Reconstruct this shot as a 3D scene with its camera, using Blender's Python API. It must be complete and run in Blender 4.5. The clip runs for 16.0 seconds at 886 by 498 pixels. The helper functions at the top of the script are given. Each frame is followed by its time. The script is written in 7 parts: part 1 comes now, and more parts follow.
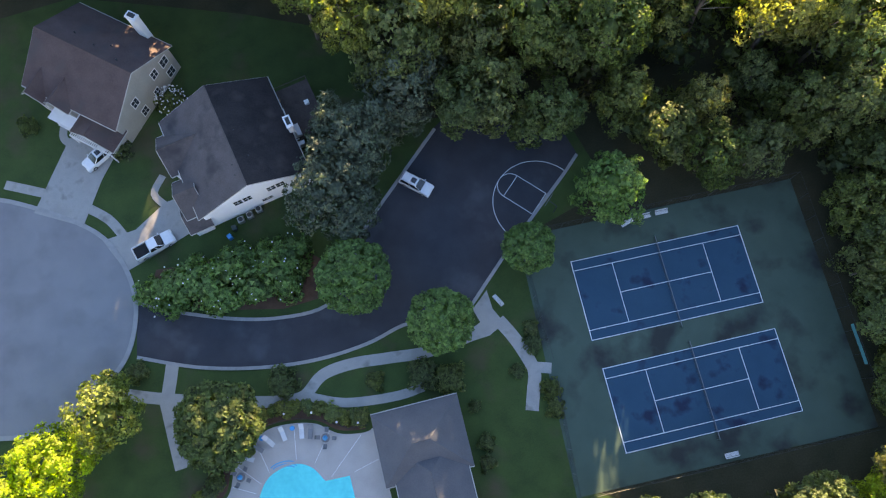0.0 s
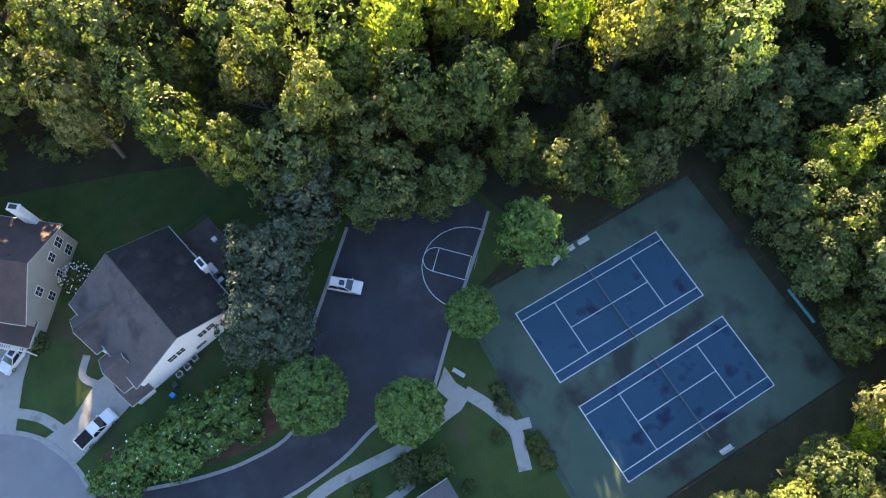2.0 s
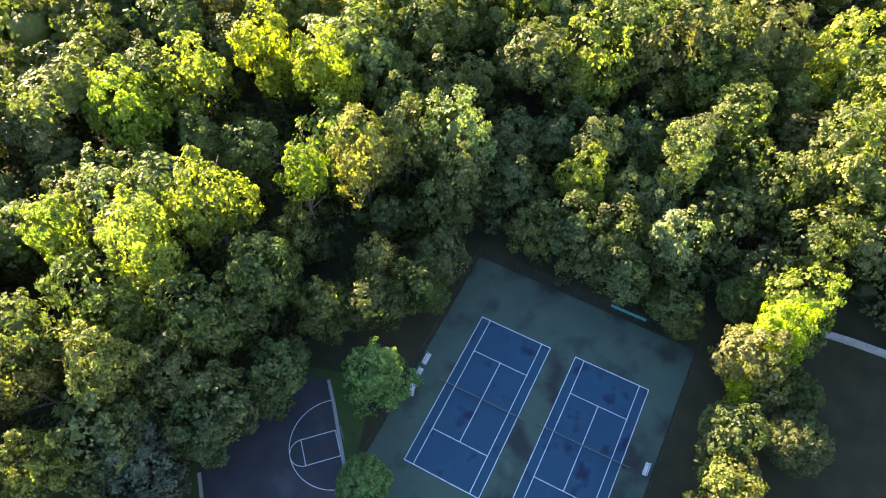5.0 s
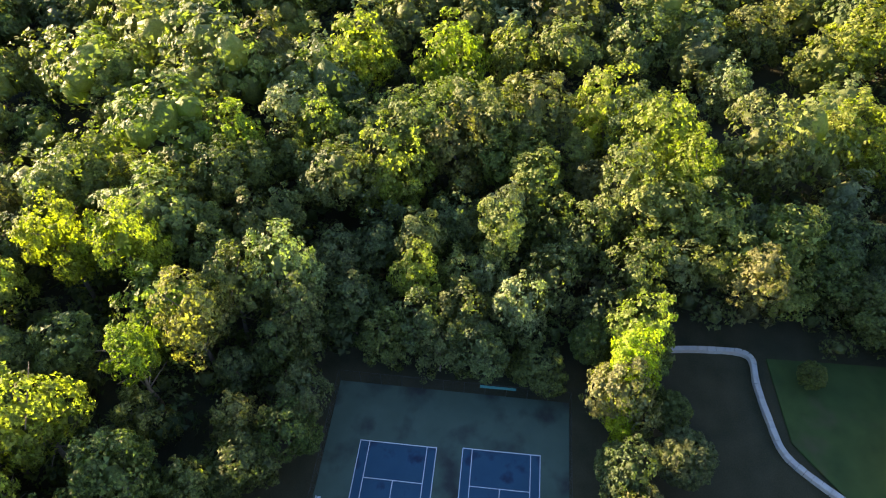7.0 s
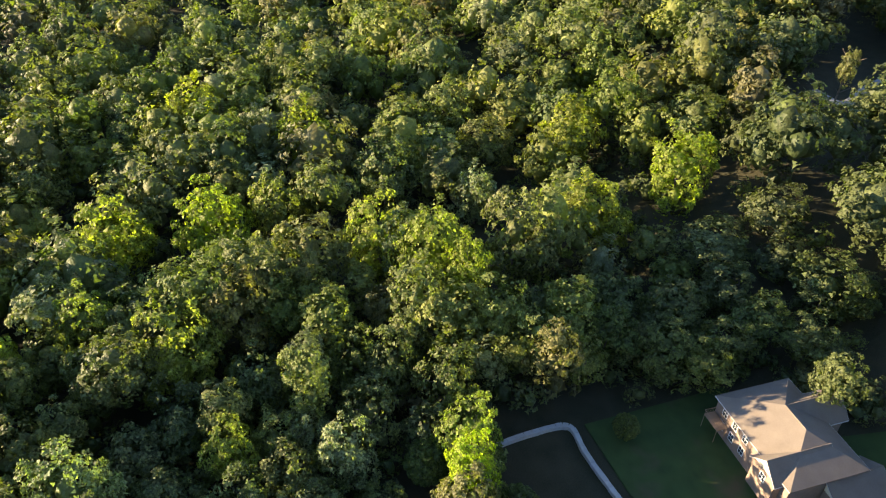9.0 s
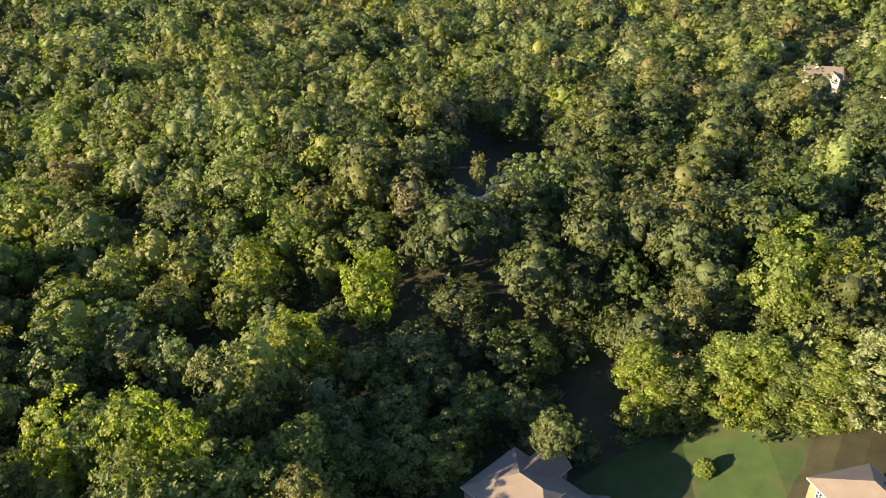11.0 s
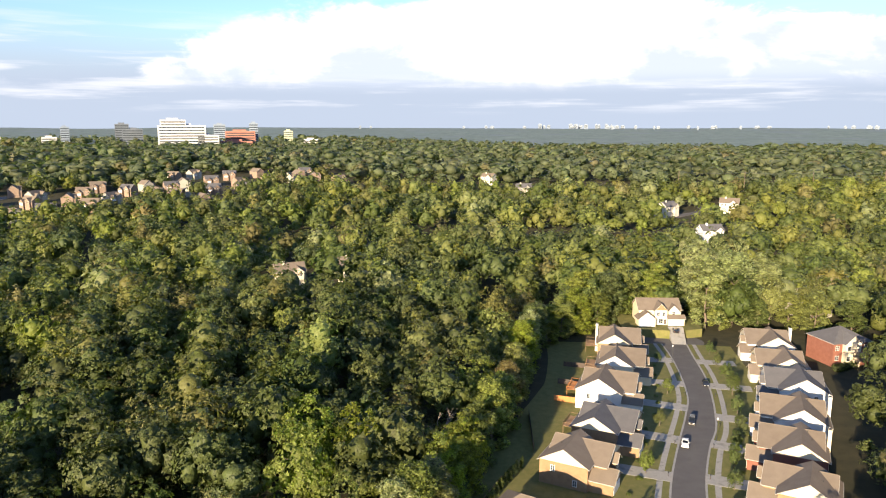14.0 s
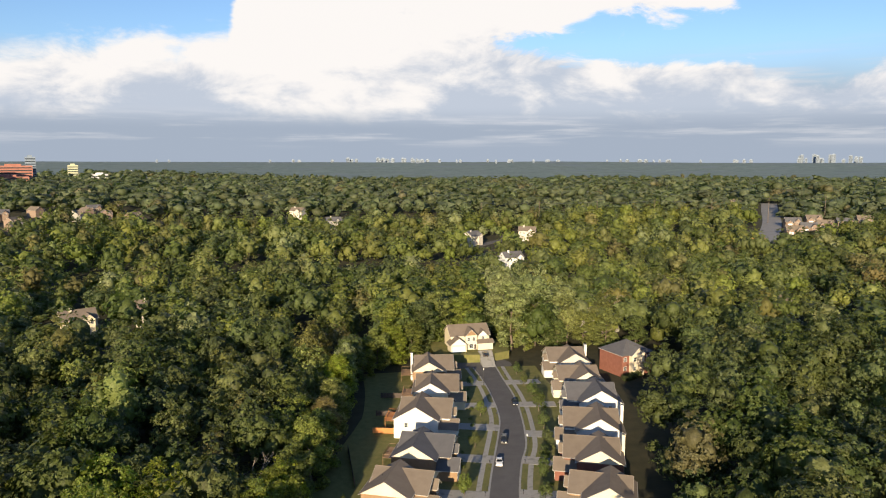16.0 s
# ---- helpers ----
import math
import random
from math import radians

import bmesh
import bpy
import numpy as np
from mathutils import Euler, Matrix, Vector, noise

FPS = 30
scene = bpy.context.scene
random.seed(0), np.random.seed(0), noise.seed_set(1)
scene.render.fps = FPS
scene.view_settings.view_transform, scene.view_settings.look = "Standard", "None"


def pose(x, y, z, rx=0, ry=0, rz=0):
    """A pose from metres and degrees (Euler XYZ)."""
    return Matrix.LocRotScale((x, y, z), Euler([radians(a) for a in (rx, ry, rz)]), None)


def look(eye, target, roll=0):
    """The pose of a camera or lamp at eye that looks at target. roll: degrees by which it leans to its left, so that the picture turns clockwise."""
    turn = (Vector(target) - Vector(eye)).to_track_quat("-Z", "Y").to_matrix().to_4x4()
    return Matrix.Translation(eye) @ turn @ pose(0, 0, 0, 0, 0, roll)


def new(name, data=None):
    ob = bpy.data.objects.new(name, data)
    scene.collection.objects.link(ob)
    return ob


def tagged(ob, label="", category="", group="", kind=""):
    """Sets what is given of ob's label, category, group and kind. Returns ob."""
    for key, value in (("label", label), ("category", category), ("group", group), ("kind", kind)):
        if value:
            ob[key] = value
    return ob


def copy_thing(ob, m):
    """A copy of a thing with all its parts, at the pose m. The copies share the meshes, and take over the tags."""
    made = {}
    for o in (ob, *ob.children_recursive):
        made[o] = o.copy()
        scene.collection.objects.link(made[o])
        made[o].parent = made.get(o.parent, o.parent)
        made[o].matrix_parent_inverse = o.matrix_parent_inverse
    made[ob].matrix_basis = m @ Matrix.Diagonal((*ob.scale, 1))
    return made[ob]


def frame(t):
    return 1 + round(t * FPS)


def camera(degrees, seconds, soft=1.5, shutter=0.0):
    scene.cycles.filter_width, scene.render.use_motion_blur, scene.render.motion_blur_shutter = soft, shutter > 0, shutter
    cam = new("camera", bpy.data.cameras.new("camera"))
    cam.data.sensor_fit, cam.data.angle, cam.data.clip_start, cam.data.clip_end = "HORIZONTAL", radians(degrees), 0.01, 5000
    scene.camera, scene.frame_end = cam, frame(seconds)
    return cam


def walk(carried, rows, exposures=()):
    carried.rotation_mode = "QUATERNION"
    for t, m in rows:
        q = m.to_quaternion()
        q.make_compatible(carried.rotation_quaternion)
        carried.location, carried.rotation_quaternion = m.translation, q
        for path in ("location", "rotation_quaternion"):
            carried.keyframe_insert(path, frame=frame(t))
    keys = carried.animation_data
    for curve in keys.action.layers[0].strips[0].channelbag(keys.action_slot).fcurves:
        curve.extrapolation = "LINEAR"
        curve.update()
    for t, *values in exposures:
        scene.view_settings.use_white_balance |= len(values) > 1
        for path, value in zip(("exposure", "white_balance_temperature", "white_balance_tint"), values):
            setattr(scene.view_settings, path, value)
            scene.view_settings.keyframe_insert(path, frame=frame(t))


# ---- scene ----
# ---- camera and its walk: the aircraft hovers, turns and lifts its view ----
EYE = Vector((-21.45, -6.0, 93.96))
WALK = [
    (0.0, 12.49, 76.25), (0.5, 16.46, 74.91), (1.0, 21.12, 73.35), (1.5, 25.78, 71.51), (2.0, 30.53, 69.6),
    (2.5, 35.41, 67.65), (3.0, 40.5, 65.67), (3.2, 42.61, 64.88), (5.3, 65.73, 56.31), (5.5, 67.82, 55.51),
    (6.0, 73.08, 53.4), (6.5, 78.32, 51.09), (7.0, 83.52, 48.47), (7.5, 88.71, 45.71), (8.0, 93.85, 42.95),
    (8.2, 95.95, 41.84), (10.3, 124.58, 30.48), (10.5, 127.3, 29.35), (11.0, 134.05, 26.58),
    (11.5, 140.77, 23.82), (12.0, 147.52, 21.01), (12.5, 154.25, 18.22), (13.0, 161.02, 15.46),
    (13.5, 167.77, 12.66), (14.0, 174.54, 9.92), (14.5, 180.97, 7.19), (15.0, 184.09, 7.09),
    (15.5, 187.05, 7.16), (16.0, 189.79, 7.25)]


def heading(yaw, pitch):
    """The way that faces yaw degrees clockwise from +y and pitch degrees below the level."""
    y, p = radians(yaw), radians(pitch)
    return Vector((math.cos(p) * math.sin(y), math.cos(p) * math.cos(y), -math.sin(p)))


cam = camera(63.93, 16.0, soft=1.15)
walk(cam, [(t, look(EYE, EYE + heading(y, p))) for t, y, p in WALK],
     exposures=[(0.0, 3.0, 8200, 15), (1.5, 3.0, 8000, 14), (3.0, 3.65, 7600, 12), (5.5, 3.02, 7550, 12), (8.0, 2.5, 7250, 13), (11.0, 1.95, 6900, 15), (12.5, 2.02, 6900, 16), (13.5, 1.75, 6850, 14), (14.0, 1.55, 6850, 14), (15.0, 1.15, 6800, 12), (16.0, 0.9, 6800, 12)])

# ---- sky and sun ----
SUN_YAW, SUN_UP = 21.0, 13.0
world = bpy.data.worlds.new("sky")
scene.world = world
world.use_nodes = True
wn = world.node_tree
wn.nodes.clear()


def wnode(kind, **values):
    n = wn.nodes.new(kind)
    for key, v in values.items():
        n.inputs[key].default_value = v
    return n


def wlink(a, b):
    wn.links.new(a, b)


def wmath(op, a, b=None, clamp=False):
    n = wn.nodes.new("ShaderNodeMath")
    n.operation, n.use_clamp = op, clamp
    for i, v in enumerate((a, b)):
        if v is None:
            continue
        if isinstance(v, (int, float)):
            n.inputs[i].default_value = v
        else:
            wlink(v, n.inputs[i])
    return n.outputs[0]


def wramp(v, lo, hi):
    n = wn.nodes.new("ShaderNodeMapRange")
    n.interpolation_type = "SMOOTHSTEP"
    wlink(v, n.inputs["Value"])
    n.inputs["From Min"].default_value, n.inputs["From Max"].default_value = lo, hi
    return n.outputs[0]


sky = wn.nodes.new("ShaderNodeTexSky")
sky.sky_type, sky.sun_disc = "NISHITA", False
sky.sun_elevation, sky.sun_rotation = radians(SUN_UP), radians(SUN_YAW)
sky.air_density, sky.dust_density, sky.ozone_density, sky.altitude = 1.0, 0.6, 1.5, 200
coord = wn.nodes.new("ShaderNodeTexCoord")
sep = wn.nodes.new("ShaderNodeSeparateXYZ")
wlink(coord.outputs["Generated"], sep.inputs[0])
sx, sy, sz = sep.outputs
flat = wmath("SQRT", wmath("ADD", wmath("MULTIPLY", sx, sx), wmath("MULTIPLY", sy, sy)))
up = wmath("MULTIPLY", wmath("ARCTAN2", sz, flat), 57.2958)
# degrees clockwise from the middle of the great cloud
away = wmath("MULTIPLY", wmath("ARCTAN2", wmath("MULTIPLY", sx, -1.0), wmath("MULTIPLY", sy, -1.0)), 57.2958)
puff = wnode("ShaderNodeTexNoise", Scale=10.0, Detail=10.0, Roughness=0.6)
puff.inputs["Distortion"].default_value = 0.3
wide = wnode("ShaderNodeTexNoise", Scale=3.2, Detail=3.0, Roughness=0.5)
strech = wn.nodes.new("ShaderNodeMapping")
strech.inputs["Scale"].default_value = (1.0, 1.0, 2.2)
wlink(coord.outputs["Generated"], strech.inputs[0])
wlink(strech.outputs[0], puff.inputs["Vector"])
wlink(coord.outputs["Generated"], wide.inputs["Vector"])
n1 = wmath("SUBTRACT", puff.outputs[0], 0.5)
n2 = wmath("SUBTRACT", wide.outputs[0], 0.5)


def mound(mid, half, top, rough=10.0):
    """A heap of cloud: how far a direction lies inside it, in degrees."""
    side = wmath("DIVIDE", wmath("SUBTRACT", away, mid), half)
    h = wmath("MULTIPLY", wmath("SUBTRACT", 1.0, wmath("POWER", wmath("ABSOLUTE", side), 2.4)), top)
    return wmath("ADD", wmath("SUBTRACT", h, up), wmath("MULTIPLY", n1, rough))


heaps = [mound(4.5, 13.0, 30.0, 10.0), mound(12.7, 22.5, 32.0, 7.0), mound(-6.0, 10.0, 9.8, 6.0), mound(-14.0, 17.0, 8.8, 8.0), mound(26.0, 22.0, 7.0, 7.0), mound(9, 22, 10, 8),
         mound(55.0, 26.0, 9.0), mound(-70.0, 40.0, 10.0), mound(120.0, 45.0, 12.0), mound(-140.0, 40.0, 9.0)]
body = heaps[0]
for h in heaps[1:]:
    body = wmath("MAXIMUM", body, h)
hx, hy = wmath("DIVIDE", wmath("SUBTRACT", away, 30.0), 13.0), wmath("DIVIDE", wmath("SUBTRACT", up, 8.9), 2.1)
hole = wmath("ADD", wmath("ADD", wmath("MULTIPLY", hx, hx), wmath("MULTIPLY", hy, hy)), wmath("MULTIPLY", n1, 4.0))
cover = wmath("MULTIPLY", wmath("MULTIPLY", wramp(body, -0.4, 1.6), wramp(up, 2.2, 4.2)), wramp(hole, 0.7, 1.3))
# the bright heart of the cloud and its grey undersides
grey = wramp(wmath("ADD", up, wmath("ADD", wmath("MULTIPLY", n1, 20.0), wmath("MULTIPLY", n2, 18.0))), 2.8, 8.5)
shade = wn.nodes.new("ShaderNodeMix")
shade.data_type = "RGBA"
wlink(grey, shade.inputs["Factor"])
shade.inputs["A"].default_value = (1.95, 2.25, 2.7, 1)
shade.inputs["B"].default_value = (3.5, 3.5, 3.5, 1)
haze = wn.nodes.new("ShaderNodeMix")
haze.data_type = "RGBA"
wlink(wmath("SUBTRACT", 1.0, wramp(wmath("ADD", up, wmath("MULTIPLY", n2, 3.0)), 3.0, 9.0)), haze.inputs["Factor"])
deep = wn.nodes.new("ShaderNodeMix")
deep.data_type, deep.blend_type = "RGBA", "MULTIPLY"
deep.inputs["Factor"].default_value = 1.0
wlink(sky.outputs[0], deep.inputs["A"])
deep.inputs["B"].default_value = (0.40, 0.50, 0.66, 1)
wlink(deep.outputs["Result"], haze.inputs["A"])
haze.inputs["B"].default_value = (1.38, 1.68, 2.12, 1)
both = wn.nodes.new("ShaderNodeMix")
both.data_type = "RGBA"
wlink(cover, both.inputs["Factor"])
# thin level streaks of cloud low over the land
level = wn.nodes.new("ShaderNodeMapping")
level.inputs["Scale"].default_value = (1.0, 1.0, 15.0)
wlink(coord.outputs["Generated"], level.inputs[0])
thin = wnode("ShaderNodeTexNoise", Scale=4.5, Detail=6.0, Roughness=0.55)
wlink(level.outputs[0], thin.inputs["Vector"])
veil = wmath("MULTIPLY", wmath("MULTIPLY", wramp(thin.outputs[0], 0.48, 0.68), wramp(up, 0.6, 1.8)), wmath("SUBTRACT", 0.75, wmath("MULTIPLY", wramp(up, 5.0, 9.0), 0.75)))
low_sky = wn.nodes.new("ShaderNodeMix")
low_sky.data_type = "RGBA"
wlink(veil, low_sky.inputs["Factor"])
wlink(haze.outputs["Result"], low_sky.inputs["A"])
low_sky.inputs["B"].default_value = (2.5, 2.65, 2.9, 1)
wlink(low_sky.outputs["Result"], both.inputs["A"])
wlink(shade.outputs["Result"], both.inputs["B"])
bg = wn.nodes.new("ShaderNodeBackground")
bg.inputs["Strength"].default_value = 0.145
wlink(both.outputs["Result"], bg.inputs["Color"])
wout = wn.nodes.new("ShaderNodeOutputWorld")
wlink(bg.outputs[0], wout.inputs["Surface"])

sun = new("sun", bpy.data.lights.new("sun", "SUN"))
sun.data.energy, sun.data.angle, sun.data.color = 5.0, radians(0.53), (1.0, 0.82, 0.55)
sun.matrix_world = look((0, 0, 300), Vector((0, 0, 300)) + heading(SUN_YAW + 180, SUN_UP))

# ---- materials ----
MATS = {}


def pbr(name, a, b, rough=0.8, scale=0.6, fine=12.0, bump=0.15, metal=0.0, c=None, c_scale=0.12, c_lo=0.55, c_hi=0.7,
        spec=0.3, vary=0.0, stretch=(1, 1, 1)):
    """A surface of two tones mixed by broad and fine noise, with stains of a third tone, and a fine relief."""
    m = bpy.data.materials.new(name)
    m.use_nodes = True
    t = m.node_tree
    bsdf = t.nodes["Principled BSDF"]
    geo = t.nodes.new("ShaderNodeNewGeometry")
    mp = t.nodes.new("ShaderNodeMapping")
    mp.inputs["Scale"].default_value = stretch
    t.links.new(geo.outputs["Position"], mp.inputs[0])
    big, small = t.nodes.new("ShaderNodeTexNoise"), t.nodes.new("ShaderNodeTexNoise")
    for n, s in ((big, scale), (small, fine)):
        n.inputs["Scale"].default_value, n.inputs["Detail"].default_value = s, 6
        t.links.new(mp.outputs[0], n.inputs["Vector"])
    add = t.nodes.new("ShaderNodeMath")
    add.operation = "ADD"
    t.links.new(big.outputs[0], add.inputs[0])
    t.links.new(small.outputs[0], add.inputs[1])
    if vary:
        info = t.nodes.new("ShaderNodeObjectInfo")
        v = t.nodes.new("ShaderNodeMath")
        v.operation = "MULTIPLY_ADD"
        t.links.new(info.outputs["Random"], v.inputs[0])
        v.inputs[1].default_value = vary
        t.links.new(add.outputs[0], v.inputs[2])
        add = v
    rng = t.nodes.new("ShaderNodeMapRange")
    rng.inputs["From Min"].default_value, rng.inputs["From Max"].default_value = 0.7, 1.3 + vary
    t.links.new(add.outputs[0], rng.inputs["Value"])
    mix = t.nodes.new("ShaderNodeMix")
    mix.data_type = "RGBA"
    mix.inputs["A"].default_value, mix.inputs["B"].default_value = (*a, 1), (*b, 1)
    t.links.new(rng.outputs[0], mix.inputs["Factor"])
    out = mix.outputs["Result"]
    if c:
        st = t.nodes.new("ShaderNodeTexNoise")
        st.inputs["Scale"].default_value, st.inputs["Detail"].default_value = c_scale, 5
        t.links.new(mp.outputs[0], st.inputs["Vector"])
        sr = t.nodes.new("ShaderNodeMapRange")
        sr.inputs["From Min"].default_value, sr.inputs["From Max"].default_value = c_lo, c_hi
        t.links.new(st.outputs[0], sr.inputs["Value"])
        m2 = t.nodes.new("ShaderNodeMix")
        m2.data_type = "RGBA"
        t.links.new(sr.outputs[0], m2.inputs["Factor"])
        t.links.new(out, m2.inputs["A"])
        m2.inputs["B"].default_value = (*c, 1)
        out = m2.outputs["Result"]
    t.links.new(out, bsdf.inputs["Base Color"])
    bsdf.inputs["Roughness"].default_value, bsdf.inputs["Metallic"].default_value = rough, metal
    bsdf.inputs["Specular IOR Level"].default_value = spec
    if bump:
        bp = t.nodes.new("ShaderNodeBump")
        bp.inputs["Strength"].default_value, bp.inputs["Distance"].default_value = bump, 0.05
        t.links.new(small.outputs[0], bp.inputs["Height"])
        t.links.new(bp.outputs[0], bsdf.inputs["Normal"])
    MATS[name] = m
    return m


def foliage(name, dark, light, glow=0.35, wild=1.0):
    """Leaves: two greens by tree and by leaf; light passes through them in part."""
    m = bpy.data.materials.new(name)
    m.use_nodes = True
    t = m.node_tree
    bsdf, outp = t.nodes["Principled BSDF"], t.nodes["Material Output"]
    geo, info = t.nodes.new("ShaderNodeNewGeometry"), t.nodes.new("ShaderNodeObjectInfo")
    att = t.nodes.new("ShaderNodeAttribute")
    att.attribute_name = "tint"

    def calc(op, a, b):
        n = t.nodes.new("ShaderNodeMath")
        n.operation = op
        for i, v in enumerate((a, b)):
            if isinstance(v, float):
                n.inputs[i].default_value = v
            else:
                t.links.new(v, n.inputs[i])
        return n.outputs[0]
    own = calc("FRACT", calc("ADD", att.outputs["Fac"], info.outputs["Random"]), 0.0)
    leafy = geo.outputs["Random Per Island"]
    f = calc("ADD", calc("MULTIPLY", own, 0.6), calc("MULTIPLY", leafy, 0.4))
    mix = t.nodes.new("ShaderNodeMix")
    mix.data_type = "RGBA"
    mix.inputs["A"].default_value, mix.inputs["B"].default_value = (*dark, 1), (*light, 1)
    t.links.new(f, mix.inputs["Factor"])
    # a few trees turn brownish
    brown = t.nodes.new("ShaderNodeMapRange")
    brown.inputs["From Min"].default_value, brown.inputs["From Max"].default_value = 0.93, 0.96
    t.links.new(own, brown.inputs["Value"])
    m2 = t.nodes.new("ShaderNodeMix")
    m2.data_type = "RGBA"
    t.links.new(calc("MULTIPLY", brown.outputs[0], 0.42 * wild), m2.inputs["Factor"])
    t.links.new(mix.outputs["Result"], m2.inputs["A"])
    m2.inputs["B"].default_value = (0.15, 0.118, 0.055, 1)
    hue = t.nodes.new("ShaderNodeHueSaturation")
    turn = calc("FRACT", calc("MULTIPLY", own, 7.31), 0.0)
    t.links.new(calc("ADD", calc("MULTIPLY", turn, 0.036 * wild), 0.5 - 0.021 * wild), hue.inputs["Hue"])
    t.links.new(calc("ADD", calc("MULTIPLY", calc("FRACT", calc("MULTIPLY", own, 23.7), 0.0), 0.22 * wild), 1.0 - 0.12 * wild), hue.inputs["Saturation"])
    span = t.nodes.new("ShaderNodeAttribute")
    span.attribute_name = "spread"
    own_light = calc("SUBTRACT", calc("FRACT", calc("MULTIPLY", leafy, 17.3), 0.0), 0.5)
    fine, mass_ = t.nodes.new("ShaderNodeTexNoise"), t.nodes.new("ShaderNodeTexNoise")
    for n, sc in ((fine, 2.6), (mass_, 0.7)):
        n.inputs["Scale"].default_value, n.inputs["Detail"].default_value, n.inputs["Roughness"].default_value = sc, 3, 0.7
        t.links.new(geo.outputs["Position"], n.inputs["Vector"])
    grain = calc("ADD", calc("MULTIPLY", calc("SUBTRACT", fine.outputs[0], 0.5), 1.3), calc("MULTIPLY", calc("SUBTRACT", mass_.outputs[0], 0.5), 1.1))
    t.links.new(calc("MAXIMUM", calc("ADD", calc("ADD", calc("MULTIPLY", own_light, span.outputs["Fac"]), grain), 1.0), 0.25), hue.inputs["Value"])
    relief = t.nodes.new("ShaderNodeBump")
    relief.inputs["Strength"].default_value, relief.inputs["Distance"].default_value = 0.9, 0.45
    t.links.new(mass_.outputs[0], relief.inputs["Height"])
    t.links.new(relief.outputs[0], bsdf.inputs["Normal"])
    t.links.new(m2.outputs["Result"], hue.inputs["Color"])
    t.links.new(hue.outputs["Color"], bsdf.inputs["Base Color"])
    bsdf.inputs["Roughness"].default_value, bsdf.inputs["Specular IOR Level"].default_value = 0.55, 0.25
    tr = t.nodes.new("ShaderNodeBsdfTranslucent")
    warm = t.nodes.new("ShaderNodeMix")
    warm.data_type, warm.blend_type = "RGBA", "MULTIPLY"
    warm.inputs["Factor"].default_value = 1.0
    t.links.new(hue.outputs["Color"], warm.inputs["A"])
    warm.inputs["B"].default_value = (2.2, 2.7, 0.75, 1)
    t.links.new(warm.outputs["Result"], tr.inputs["Color"])
    sh = t.nodes.new("ShaderNodeMixShader")
    sh.inputs[0].default_value = glow
    t.links.new(bsdf.outputs[0], sh.inputs[1])
    t.links.new(tr.outputs[0], sh.inputs[2])
    t.links.new(sh.outputs[0], outp.inputs["Surface"])
    MATS[name] = m
    return m


def glass(name, tone, rough=0.06):
    m = bpy.data.materials.new(name)
    m.use_nodes = True
    b = m.node_tree.nodes["Principled BSDF"]
    b.inputs["Base Color"].default_value = (*tone, 1)
    b.inputs["Roughness"].default_value, b.inputs["Specular IOR Level"].default_value = rough, 0.8
    MATS[name] = m
    return m


LEAF = foliage("leaf_oak", (0.08, 0.102, 0.03), (0.185, 0.205, 0.056), 0.3, 1.0)
# lighter copy of the oak leaf, sunlight put into its colour
LEAF_SUNLIT = foliage("leaf_sunlit", (0.12, 0.15, 0.03), (0.205, 0.228, 0.048), 0.45, 1.0)
LEAF_PLANTED = foliage("leaf_planted", (0.075, 0.138, 0.044), (0.128, 0.2, 0.06), 0.3, 0.1)
# dark-leaved shrubs and trees; in the woods also shade put into the colour
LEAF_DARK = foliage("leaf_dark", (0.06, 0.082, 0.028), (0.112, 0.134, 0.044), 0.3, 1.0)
LEAF_PINE = foliage("leaf_pine", (0.058, 0.078, 0.052), (0.09, 0.11, 0.07), 0.15, 0.1)
# yellow-green with the low sun's brightness painted into the leaf
LEAF_YELLOW_SUN = foliage("leaf_yellow_sun", (0.16, 0.2, 0.02), (0.25, 0.29, 0.03), 0.5, 0.1)
# far leaves, with the greying of distance haze put into their colour
LEAF_FAR_HAZE = foliage("leaf_far_haze", (0.07, 0.092, 0.05), (0.12, 0.14, 0.075), 0.35, 1.0)
BARK = pbr("bark", (0.10, 0.075, 0.055), (0.20, 0.165, 0.13), 0.9, 2.0, 18, 0.5)
BARE = pbr("bare_wood", (0.22, 0.18, 0.15), (0.36, 0.31, 0.27), 0.9, 2.0, 18, 0.4)
GRASS = pbr("grass", (0.026, 0.050, 0.014), (0.050, 0.086, 0.022), 0.95, 0.35, 9, 0.6, c=(0.075, 0.060, 0.034), c_scale=0.16, c_lo=0.54, c_hi=0.74)
LAWN = pbr("lawn", (0.100, 0.112, 0.032), (0.18, 0.165, 0.062), 0.95, 0.5, 9, 0.5)
SOIL = pbr("forest_floor", (0.022, 0.026, 0.012), (0.055, 0.048, 0.026), 0.95, 0.25, 5, 0.8)
MULCH = pbr("mulch", (0.075, 0.040, 0.026), (0.13, 0.075, 0.048), 0.95, 0.8, 20, 0.8)
ASPHALT = pbr("asphalt_new", (0.028, 0.030, 0.036), (0.050, 0.052, 0.060), 0.75, 0.3, 25, 0.3, c=(0.085, 0.09, 0.10), c_scale=0.16, c_lo=0.55, c_hi=0.8)
ASPHALT_OLD = pbr("asphalt_old", (0.185, 0.188, 0.195), (0.235, 0.236, 0.24), 0.85, 0.25, 25, 0.3, c=(0.15, 0.15, 0.155), c_scale=0.22, c_lo=0.5, c_hi=0.85)
ASPHALT_STREET = pbr("asphalt_street", (0.085, 0.08, 0.08), (0.12, 0.115, 0.112), 0.85, 0.3, 25, 0.3)
CONCRETE = pbr("concrete", (0.26, 0.255, 0.24), (0.36, 0.35, 0.325), 0.85, 0.5, 20, 0.3, c=(0.20, 0.195, 0.18), c_scale=0.5)
